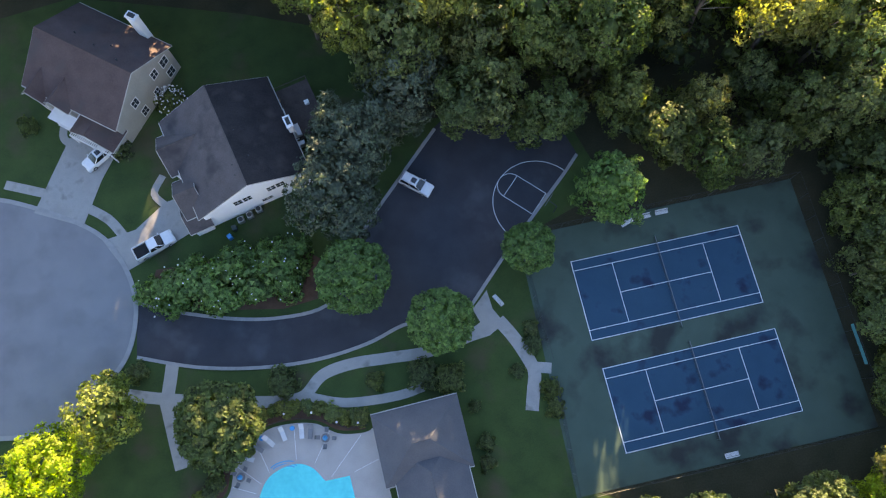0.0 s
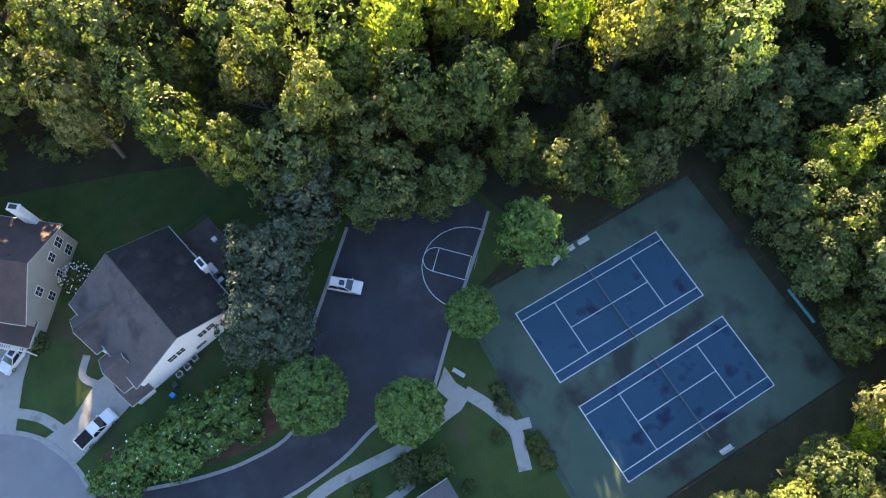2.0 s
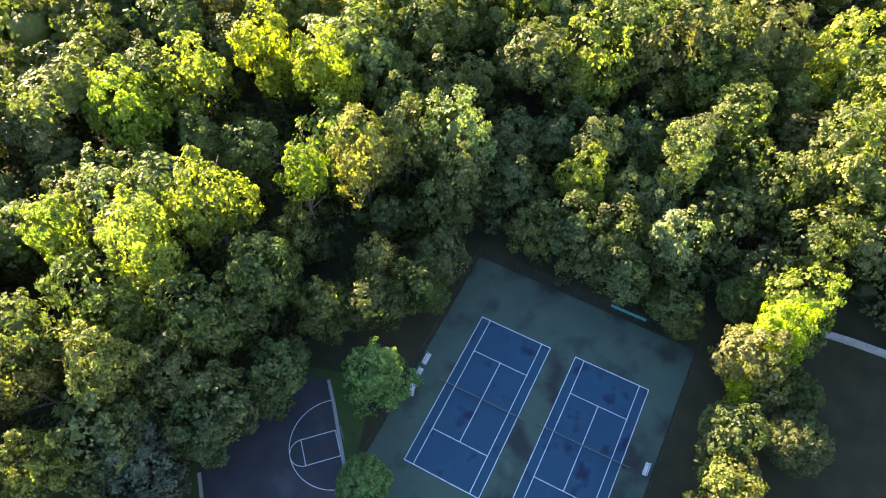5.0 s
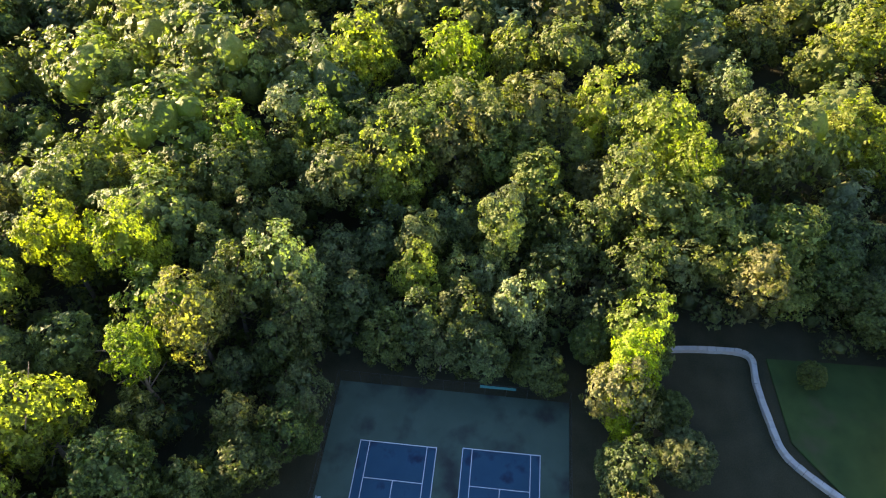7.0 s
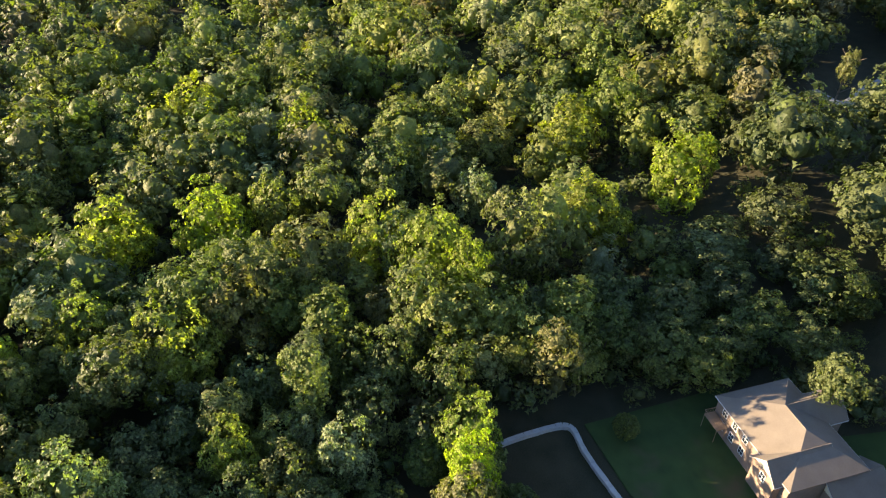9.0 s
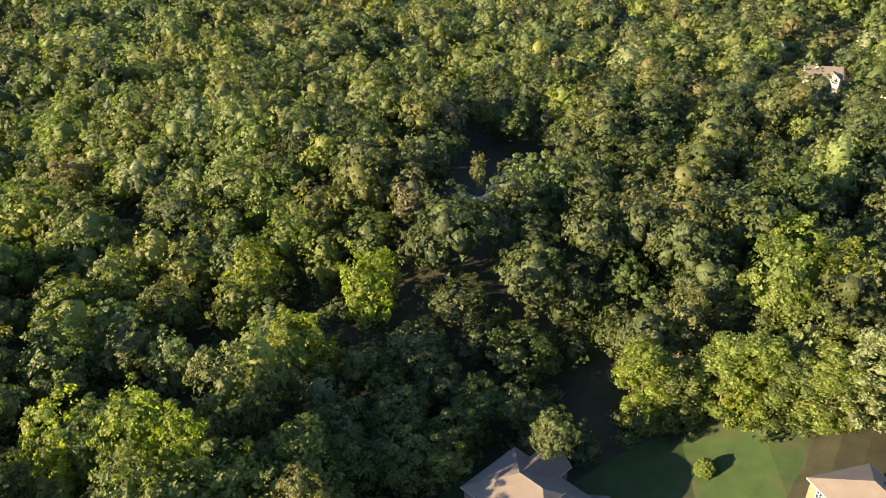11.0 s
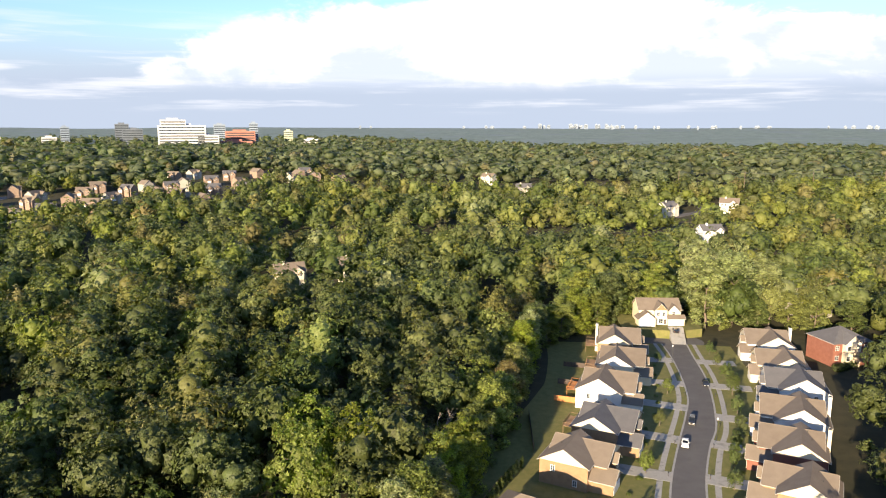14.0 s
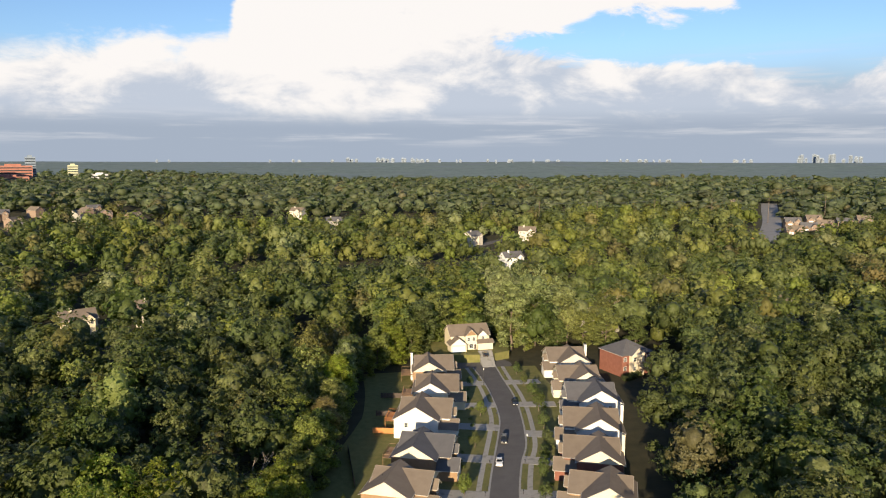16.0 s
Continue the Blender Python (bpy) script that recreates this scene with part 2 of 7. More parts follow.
KERB = pbr("kerb_concrete", (0.24, 0.24, 0.235), (0.33, 0.325, 0.31), 0.85, 1.2, 20, 0.3)
POOLDECK = pbr("pool_deck", (0.36, 0.335, 0.31), (0.44, 0.41, 0.38), 0.8, 0.5, 20, 0.2)
COURT_BLUE = pbr("court_blue", (0.010, 0.053, 0.094), (0.017, 0.072, 0.120), 0.7, 0.25, 25, 0.1, c=(0.010, 0.020, 0.050), c_scale=0.24, c_lo=0.56, c_hi=0.66)
COURT_GREEN = pbr("court_green", (0.046, 0.078, 0.058), (0.066, 0.104, 0.078), 0.75, 0.25, 25, 0.1, c=(0.026, 0.030, 0.028), c_scale=0.16, c_lo=0.50, c_hi=0.66)
LINE = pbr("line_paint", (0.66, 0.68, 0.70), (0.80, 0.80, 0.80), 0.7, 0.8, 15, 0.05)
WATER = pbr("pool_water", (0.015, 0.60, 0.62), (0.03, 0.70, 0.70), 0.08, 0.4, 2.0, 0.08, spec=0.6)
POOLTILE = pbr("pool_tile", (0.05, 0.30, 0.50), (0.08, 0.38, 0.58), 0.4)
SHINGLE_DARKER = pbr("shingle_darker", (0.020, 0.018, 0.019), (0.042, 0.036, 0.036), 0.95, 0.5, 7, 0.5, c=(0.062, 0.050, 0.046), c_scale=0.35, c_lo=0.58, c_hi=0.75)
SHINGLE_BROWN = pbr("shingle_brown", (0.072, 0.048, 0.045), (0.108, 0.076, 0.070), 0.9, 0.5, 7, 0.5, c=(0.075, 0.06, 0.058), c_scale=0.3)
SHINGLE_DARK = pbr("shingle_dark", (0.072, 0.062, 0.062), (0.112, 0.098, 0.096), 0.9, 0.5, 7, 0.5, c=(0.05, 0.045, 0.048), c_scale=0.3)
SHINGLE_TAN = pbr("shingle_tan", (0.135, 0.110, 0.088), (0.200, 0.165, 0.132), 0.9, 0.5, 7, 0.5, vary=0.3)
SHINGLE_GREY = pbr("shingle_grey", (0.080, 0.080, 0.088), (0.125, 0.124, 0.132), 0.9, 0.5, 7, 0.5, vary=0.3)
SIDING_WHITE = pbr("siding_white", (0.62, 0.62, 0.61), (0.70, 0.70, 0.68), 0.6, 0.4, 6, 0.1)
SIDING_BRIGHT = pbr("siding_bright", (0.76, 0.77, 0.78), (0.84, 0.84, 0.84), 0.6, 0.4, 6, 0.1)
SIDING_CREAM = pbr("siding_cream", (0.60, 0.53, 0.39), (0.68, 0.61, 0.47), 0.6, 0.4, 6, 0.1)
SIDING_BEIGE = pbr("siding_beige", (0.46, 0.43, 0.37), (0.55, 0.51, 0.44), 0.6, 0.4, 6, 0.1)
SIDING_GREY = pbr("siding_grey", (0.30, 0.29, 0.25), (0.37, 0.355, 0.31), 0.65, 0.4, 6, 0.1)
BRICK_RED = pbr("brick_red", (0.165, 0.066, 0.048), (0.235, 0.100, 0.072), 0.85, 0.8, 14, 0.4)
BRICK_TAN = pbr("brick_tan", (0.22, 0.140, 0.080), (0.31, 0.205, 0.122), 0.85, 0.8, 14, 0.4)
BRICK_BROWN = pbr("brick_brown", (0.20, 0.145, 0.110), (0.28, 0.210, 0.165), 0.85, 0.8, 14, 0.4)
TRIM = pbr("white_trim", (0.70, 0.70, 0.69), (0.80, 0.80, 0.79), 0.5, 1.0, 10, 0.05)
EAVE = pbr("eave_trim", (0.42, 0.40, 0.37), (0.52, 0.50, 0.46), 0.6, 1.0, 10, 0.05)
WOOD = pbr("deck_wood", (0.22, 0.14, 0.085), (0.32, 0.21, 0.13), 0.8, 0.8, 9, 0.3)
WOOD_ORANGE = pbr("cedar_wood", (0.42, 0.17, 0.06), (0.52, 0.235, 0.09), 0.8, 0.8, 9, 0.3)
WOOD_DARK = pbr("dark_deck_wood", (0.055, 0.042, 0.038), (0.10, 0.08, 0.07), 0.85, 0.8, 9, 0.3)
METAL = pbr("grey_metal", (0.35, 0.36, 0.37), (0.45, 0.46, 0.47), 0.4, 1, 10, 0.05, metal=0.7)
DARK = pbr("dark_metal", (0.022, 0.026, 0.026), (0.042, 0.046, 0.046), 0.5, 1, 10, 0.05)
GREEN_METAL = pbr("green_metal", (0.03, 0.08, 0.055), (0.05, 0.11, 0.075), 0.5, 1, 10, 0.05)
TEAL = pbr("teal_cloth", (0.03, 0.16, 0.17), (0.05, 0.22, 0.22), 0.8, 1, 10, 0.05)
BLUE_CLOTH = pbr("blue_cloth", (0.02, 0.24, 0.50), (0.04, 0.32, 0.60), 0.8, 1, 10, 0.05)
PALE_CLOTH = pbr("pale_cloth", (0.50, 0.51, 0.52), (0.60, 0.61, 0.61), 0.8, 1, 10, 0.05)
GREY_CLOTH = pbr("grey_cloth", (0.15, 0.155, 0.165), (0.21, 0.215, 0.22), 0.8, 1, 10, 0.05)
PAINT_WHITE = pbr("car_white", (0.66, 0.67, 0.68), (0.72, 0.73, 0.74), 0.25, 1, 3, 0.0, spec=0.6)
PAINT_SILVER = pbr("car_silver", (0.42, 0.44, 0.46), (0.50, 0.52, 0.54), 0.25, 1, 3, 0.0, metal=0.4)
PAINT_BLACK = pbr("car_black", (0.015, 0.016, 0.018), (0.024, 0.025, 0.028), 0.2, 1, 3, 0.0, spec=0.7)
RUBBER = pbr("rubber", (0.014, 0.014, 0.014), (0.026, 0.026, 0.026), 0.9, 2, 20, 0.2)
PANE = glass("window_pane", (0.035, 0.045, 0.055))
CAR_GLASS = glass("car_glass", (0.012, 0.015, 0.018))
STONE = pbr("pale_stone", (0.34, 0.33, 0.31), (0.47, 0.46, 0.44), 0.85, 0.8, 10, 0.5)
FLOWER = pbr("white_flower", (0.72, 0.72, 0.68), (0.80, 0.80, 0.76), 0.7, 2, 10, 0)
BIN_DARK = pbr("bin_plastic", (0.03, 0.05, 0.05), (0.05, 0.075, 0.075), 0.5, 1, 10, 0)
LAMP_MAT = pbr("lamp_glass", (0.7, 0.7, 0.66), (0.8, 0.8, 0.76), 0.3, 1, 10, 0)


# ---- mesh helpers ----
def mesh_of(bm, name, material):
    me = bpy.data.meshes.new(name)
    bm.to_mesh(me)
    bm.free()
    for m in (material if isinstance(material, (list, tuple)) else [material]):
        me.materials.append(m)
    return me


def part(name, bm, material, parent=None, label=""):
    """One bmesh as one mesh object, under a thing or a part."""
    ob = new(name, mesh_of(bm, name, material))
    ob.parent = parent
    return tagged(ob, label) if label else ob


def thing(name, m, label, category, group="", kind=""):
    ob = new(name)
    ob.empty_display_size = 0.3
    ob.matrix_basis = m
    return tagged(ob, label, category, group, kind)


def box(bm, x0, x1, y0, y1, z0, z1, bevel=0.0, m=None):
    r = bmesh.ops.create_cube(bm, size=1.0, matrix=Matrix.Translation(((x0 + x1) / 2, (y0 + y1) / 2, (z0 + z1) / 2))
                              @ Matrix.Diagonal((x1 - x0, y1 - y0, z1 - z0, 1)))
    if bevel:
        es = list({e for v in r["verts"] for e in v.link_edges})
        r2 = bmesh.ops.bevel(bm, geom=es, offset=bevel, segments=1, affect="EDGES")
        vs = list({v for f in r2["faces"] for v in f.verts} | {v for v in r["verts"] if v.is_valid})
    else:
        vs = r["verts"]
    if m is not None:
        bmesh.ops.transform(bm, matrix=m, verts=vs)
    return vs


def rod(bm, a, b, r0, r1=None, seg=6):
    a, b = Vector(a), Vector(b)
    d = b - a
    m = Matrix.Translation((a + b) / 2) @ d.to_track_quat("Z", "Y").to_matrix().to_4x4()
    return bmesh.ops.create_cone(bm, cap_ends=True, segments=seg, radius1=r0, radius2=r0 if r1 is None else r1, depth=d.length, matrix=m)["verts"]


def slab(bm, pts, th):
    """A flat or sloping plate: the outline and its copy th metres lower."""
    top = [bm.verts.new(p) for p in pts]
    low = [bm.verts.new((p[0], p[1], p[2] - th)) for p in pts]
    bm.faces.new(top)
    bm.faces.new(low[::-1])
    n = len(pts)
    for i in range(n):
        bm.faces.new((top[i], low[i], low[(i + 1) % n], top[(i + 1) % n]))


def solid(pts, z0, z1):
    """A bmesh with an upright block over an outline."""
    bm = bmesh.new()
    slab(bm, [(x, y, z1) for x, y in pts], z1 - z0)
    bmesh.ops.recalc_face_normals(bm, faces=bm.faces)
    return bm


def smooth(pts, n=8, closed=False):
    """A soft curve through points."""
    p = [Vector((*q[:2], 0)) for q in pts]
    m, out = len(p), []
    for i in range(m if closed else m - 1):
        a, b, c, d = ((p[(i - 1) % m], p[i], p[(i + 1) % m], p[(i + 2) % m]) if closed else
                      (p[max(i - 1, 0)], p[i], p[i + 1], p[min(i + 2, m - 1)]))
        for k in range(n):
            t = k / n
            v = 0.5 * (2 * b + (c - a) * t + (2 * a - 5 * b + 4 * c - d) * t * t + (3 * b - a - 3 * c + d) * t ** 3)
            out.append((v.x, v.y))
    if not closed:
        out.append((p[-1].x, p[-1].y))
    return out


def offset(pts, d, closed=False):
    """The line shifted d metres to its left."""
    out, n = [], len(pts)
    for i in range(n):
        a, b = (pts[(i - 1) % n], pts[(i + 1) % n]) if closed else (pts[max(i - 1, 0)], pts[min(i + 1, n - 1)])
        t = Vector((b[0] - a[0], b[1] - a[1])).normalized()
        out.append((pts[i][0] - t.y * d, pts[i][1] + t.x * d))
    return out


def band(pts, width, z0, z1, closed=False):
    """A bmesh: a raised band along a line, width metres wide about it."""
    le, ri = offset(pts, width / 2, closed), offset(pts, -width / 2, closed)
    return strip(le, ri, z0, z1, closed)


def strip(le, ri, z0, z1, closed=False):
    bm = bmesh.new()
    rows = [[bm.verts.new((*l, z0)), bm.verts.new((*l, z1)), bm.verts.new((*r, z1)), bm.verts.new((*r, z0))] for l, r in zip(le, ri)]
    for i in range(len(rows) if closed else len(rows) - 1):
        a, b = rows[i], rows[(i + 1) % len(rows)]
        for k in range(3):
            bm.faces.new((a[k], b[k], b[k + 1], a[k + 1]))
    if not closed:
        bm.faces.new(rows[0])
        bm.faces.new(rows[-1][::-1])
    bmesh.ops.recalc_face_normals(bm, faces=bm.faces)
    return bm


def inside(x, y, poly):
    hit, n = False, len(poly)
    for i in range(n):
        (x0, y0), (x1, y1) = poly[i], poly[i - 1]
        if (y0 > y) != (y1 > y) and x < (x1 - x0) * (y - y0) / (y1 - y0) + x0:
            hit = not hit
    return hit


def ease(v, lo, hi):
    t = np.clip((np.asarray(v, float) - lo) / (hi - lo), 0, 1)
    return t * t * (3 - 2 * t)


def terrain(x, y):
    """The height of the land: level round the courts, a rise to the street in the south, a ridge, and hills far off."""
    x, y = np.asarray(x, float), np.asarray(y, float)
    r = np.hypot(x + 21.45, y + 6.0)
    yaw = np.degrees(np.arctan2(x + 21.45, y + 6.0)) % 360
    z = 12.0 * ease(-y, 60, 125)
    z = z * (1 - 0.8 * ease(x, -6, 14) * (1 - ease(x, 50, 80)) * (1 - ease(-y, 112, 134)))
    ridge = 30.0 * ease(r, 330, 1200)
    valley = 22.0 * ease(r, 1250, 2100) * ease(yaw, 166, 184)
    return z + (ridge - valley) * ease(-y, 60, 320) + 34.0 * ease(r, 2300, 4700) * (1 + 0.5 * ease(yaw, 166, 184))

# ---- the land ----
# blue-green of the air's haze is painted into the far hills' colour
FAR_WOODS_HAZE = pbr("far_wooded_hills_haze", (0.085, 0.132, 0.125), (0.165, 0.215, 0.205), 0.95, 0.016, 0.05, 0.0, c=(0.13, 0.17, 0.195), c_scale=0.004)

def build_ground():
    """One sheet from below the aircraft to the hills on the horizon."""
    rings = [0] + list(np.arange(12, 340, 12)) + list(340 * 1.07 ** np.arange(0, 42))
    rings = [r for r in rings if r < 4930]
    spokes = 180
    vs, fs = [(EYE.x, EYE.y, 0.0)], []
    for r in rings[1:]:
        a = np.linspace(0, 2 * np.pi, spokes, endpoint=False)
        x, y = EYE.x + r * np.sin(a), EYE.y + r * np.cos(a)
        z = terrain(x, y)
        if r > 900:
            z = z + np.array([noise.noise((u * 0.0016, v * 0.0016, 3.1)) * 9 * min(1, (r - 900) / 900) for u, v in zip(x, y)])
        vs += list(zip(x, y, z))
    for k in range(spokes):
        fs.append((0, 1 + (k + 1) % spokes, 1 + k))
    for i in range(len(rings) - 2):
        b0, b1 = 1 + i * spokes, 1 + (i + 1) * spokes
        for k in range(spokes):
            n = (k + 1) % spokes
            fs.append((b0 + k, b0 + n, b1 + n, b1 + k))
    me = bpy.data.meshes.new("ground")
    me.from_pydata(vs, [], fs)
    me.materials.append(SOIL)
    me.materials.append(FAR_WOODS_HAZE)
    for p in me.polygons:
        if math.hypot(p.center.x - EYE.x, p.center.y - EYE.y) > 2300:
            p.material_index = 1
    ob = new("ground", me)
    return tagged(ob, "dark leaf-strewn woodland ground reaching wooded hills", "ground", kind="structure")


ground = build_ground()


def lay(name, pts, z, material, label, category, th=0.3, base=0.0):
    """A flat piece of paving or turf whose top lies z above the base."""
    ob = part(name, solid(pts, base + z - th, base + z), material)
    return tagged(ob, label, category, kind="structure")


# turf of the near grounds, below all paving
lay("lawn_grounds", [(-100, 62), (-62, 66), (-50, 62), (-38, 58), (-24, 52), (-20, 36), (4, 34), (8, 20), (-5, 16), (-7, -17), (2, -22), (-6, -34), (-60, -34), (-100, -30)],
    0.03, GRASS, "shaded rough lawn between houses, pool and courts", "lawn")

# ---- parking lot and access road ----
LOT_E = [(5.0, 25.6), (2.5, 23.2), (-3.2, 18.2), (-8.9, 13.1), (-14.5, 7.7)]
ROAD_S = smooth([(-14.5, 7.7), (-17.5, 6.6), (-20.5, 6.9), (-23.8, 7.2), (-29.1, 5.8), (-35.9, 5.2), (-43.4, 5.8), (-51.3, 7.6), (-58.9, 10.6)], 5)
ROAD_N = smooth([(-58.0, 18.4), (-56.1, 17.3), (-51.7, 15.4), (-45.2, 13.2), (-39.3, 12.1), (-33.5, 12.4), (-29.5, 16.0), (-26.9, 21.2), (-20.4, 27.8), (-14.0, 34.0)], 5)
LOT = LOT_E + ROAD_S[1:] + ROAD_N + [(-10, 36.5), (0, 34), (4, 29)]
lay("parking_lot", LOT, 0.06, ASPHALT, "dark blue-black asphalt parking lot and curving access road", "parking lot")


def kerb(name, pts, z=0.0, width=0.45, high=0.17, closed=False, label="pale concrete kerb along the asphalt edge"):
    ob = part(name, band(pts, width, z - 0.2, z + high, closed), KERB)
    return tagged(ob, label, "kerb", kind="structure")


kerb("kerb_lot_east", offset(LOT_E, -0.22))
kerb("kerb_road_south", offset(ROAD_S, -0.22))
kerb("kerb_road_north", offset(ROAD_N, -0.22))

# ---- cul-de-sac ----
CUL = smooth([(-90, 40), (-82, 37.6), (-74.9, 36.2), (-66.8, 31.9), (-61.7, 27.8), (-59.2, 22.8), (-58.5, 17.5), (-60.0, 12.1), (-63.0, 8.8), (-69.2, 4.8), (-77.1, 4.6), (-90, 9)], 6)
lay("cul_de_sac", CUL + [(-120, 14), (-120, 38)], 0.075, ASPHALT_OLD, "worn light grey asphalt turning circle with stains", "road")
CUL_KERB = offset(CUL, 0.3)
kerb("kerb_turning_circle", CUL_KERB[:44], 0.0, 0.6, 0.15)
kerb("kerb_turning_circle_pool_side", CUL_KERB[43:], 0.0, 0.6, 0.15)

# ---- basketball half court painted on the lot ----
BB = thing("basketball_markings", pose(-2.1, 19.85, 0.064, 0, 0, 134), "white painted basketball half court on dark asphalt", "court marking", kind="structure")


def paint(name, bm, parent):
    return part(name, bm, LINE, parent)


def bar(x0, x1, y0, y1, th=0.012):
    bm = bmesh.new()
    box(bm, x0, x1, y0, y1, -th, th)
    return bm


paint("key_side", bar(0, 4.7, -1.83, -1.75), BB)
paint("key_side", bar(0, 4.7, 1.75, 1.83), BB)
paint("free_throw_line", bar(4.66, 4.74, -1.83, 1.83), BB)
paint("baseline", bar(-0.04, 0.04, -1.83, 1.83), BB)
arc = [(4.7 + 1.8 * math.sin(a), 1.8 * math.cos(a)) for a in np.linspace(0, math.pi, 17)]
paint("free_throw_circle", band(arc, 0.08, -0.012, 0.012), BB)
arc = [(0.2 + 6.3 * math.sin(a), 6.1 * math.cos(a)) for a in np.linspace(0, math.pi, 33)]
paint("three_point_line", band([(-0.3, 6.1)] + arc + [(-0.3, -6.1)], 0.08, -0.012, 0.012), BB)

hoop = thing("basketball_hoop", pose(-1.3, 19.1, 0, 0, 0, 134), "grey steel basketball post with white backboard at the kerb", "basketball hoop")
bm = bmesh.new()
rod(bm, (-1.2, 0, 0), (-1.2, 0, 2.9), 0.07)
rod(bm, (-1.2, 0, 2.9), (0.1, 0, 3.2), 0.06)
part("post", bm, DARK, hoop)
bm = bmesh.new()
box(bm, 0.1, 0.15, -0.9, 0.9, 2.85, 3.9, 0.02)
part("backboard", bm, GREY_CLOTH, hoop)
bm = bmesh.new()
ring = [(0.4 + 0.23 * math.cos(a), 0.23 * math.sin(a)) for a in np.linspace(0, 2 * math.pi, 12, endpoint=False)]
for i in range(12):
    rod(bm, (*ring[i], 3.05), (*ring[(i + 1) % 12], 3.05), 0.012, seg=4)
part("rim", bm, WOOD_ORANGE, hoop)

# ---- tennis courts ----
lay("court_pad", [(-6.2, 15.8), (33.0, 15.8), (33.0, -18.6), (-7.0, -18.6)], 0.045, COURT_GREEN, "worn green acrylic tennis surround with dark damp stains", "tennis court")
CL, CW = 23.77, 10.97


def tennis_court(x, y, turn):
    c = thing("tennis_court", pose(x, y, 0.052, 0, 0, turn), "blue acrylic tennis court with white lines", "tennis court", "pair of tennis courts", "structure")
    bm = bmesh.new()
    box(bm, -CL / 2 - 0.05, CL / 2 + 0.05, -CW / 2 - 0.05, CW / 2 + 0.05, -0.006, 0.0)
    part("court_surface", bm, COURT_BLUE, c)
    h, w, s = CL / 2, CW / 2, 4.115
    for n, q in (("baseline", (-h, -h + 0.1, -w, w)), ("baseline", (h - 0.1, h, -w, w)), ("doubles_sideline", (-h + 0.1, h - 0.1, -w, -w + 0.08)),
                 ("doubles_sideline", (-h + 0.1, h - 0.1, w - 0.08, w)), ("singles_sideline", (-h + 0.1, h - 0.1, -s - 0.04, -s + 0.04)),
                 ("singles_sideline", (-h + 0.1, h - 0.1, s - 0.04, s + 0.04)), ("service_line", (-6.44, -6.36, -s + 0.04, s - 0.04)),
                 ("service_line", (6.36, 6.44, -s + 0.04, s - 0.04)), ("centre_line", (-6.36, 6.36, -0.04, 0.04))):
        bm = bmesh.new()
        box(bm, *q, -0.004, 0.006)
        part(n, bm, LINE, c)
    net = thing("tennis_net", pose(x, y, 0.05, 0, 0, turn), "dark tennis net with white top tape on green posts", "net", "tennis nets")
    for sgn in (-1, 1):
        bm = bmesh.new()
        rod(bm, (0, sgn * 6.4, 0), (0, sgn * 6.4, 1.12), 0.06, seg=8)
        rod(bm, (0, sgn * 6.4, 1.12), (0, sgn * 6.4, 1.16), 0.075, seg=8)
        part("post", bm, GREEN_METAL, net)
    bm = bmesh.new()
    for i in range(129):
        yy = -6.4 + i * 0.1
        rod(bm, (0, yy, 0.05), (0, yy, 0.98), 0.006, seg=3)
    for zz in np.arange(0.08, 0.95, 0.12):
        rod(bm, (0, -6.4, zz), (0, 6.4, zz), 0.006, seg=3)
    part("mesh", bm, DARK, net)
    bm = bmesh.new()
    box(bm, -0.03, 0.03, -6.4, 6.4, 0.95, 1.03)
    part("top_tape", bm, GREY_CLOTH, net)


tennis_court(CL / 2, CW / 2, 0.0)
tennis_court(12.3, -9.2, 0.4)


def chain_fence(pts, high=3.0):
    """A tall chain-link fence: posts, rails and a fine wire web."""
    f = thing("court_fence", pose(0, 0, 0), "tall dark chain-link fence round the tennis courts", "fence", kind="structure")
    for (x0, y0), (x1, y1) in zip(pts, pts[1:]):
        d = math.hypot(x1 - x0, y1 - y0)
        n = max(1, round(d / 3.0))
        for i in range(n):
            x, y = x0 + (x1 - x0) * i / n, y0 + (y1 - y0) * i / n
            bm = bmesh.new()
            rod(bm, (x, y, 0), (x, y, high), 0.03, seg=5)
            part("post", bm, DARK, f)
        bm = bmesh.new()
        rod(bm, (x0, y0, high), (x1, y1, high), 0.022, seg=4)
        part("rail", bm, DARK, f)
        bm = bmesh.new()
        for i in range(int(d / 0.35)):
            for s in (-1, 1):
                a, b = i * 0.35 / d, (i * 0.35 + s * high) / d
                if 0 <= b <= 1:
                    rod(bm, (x0 + (x1 - x0) * a, y0 + (y1 - y0) * a, 0.03), (x0 + (x1 - x0) * b, y0 + (y1 - y0) * b, high), 0.004, seg=3)
        part("wire_web", bm, DARK, f)


chain_fence([(-6.1, -3.6), (-7.0, -18.6), (33.0, -18.6), (33.0, 15.8), (-6.2, 15.8), (-6.0, -1.4)])
screen = thing("windscreen", pose(32.85, -8.0, 0), "teal windscreen cloth tied to the fence", "windscreen")
bm = bmesh.new()
for i in range(12):
    box(bm, -0.02 + 0.02 * (i % 2), 0.0 + 0.02 * (i % 2), -2.6 + i * 0.44, -2.16 + i * 0.44, 2.2, 2.9)
part("cloth", bm, TEAL, screen)


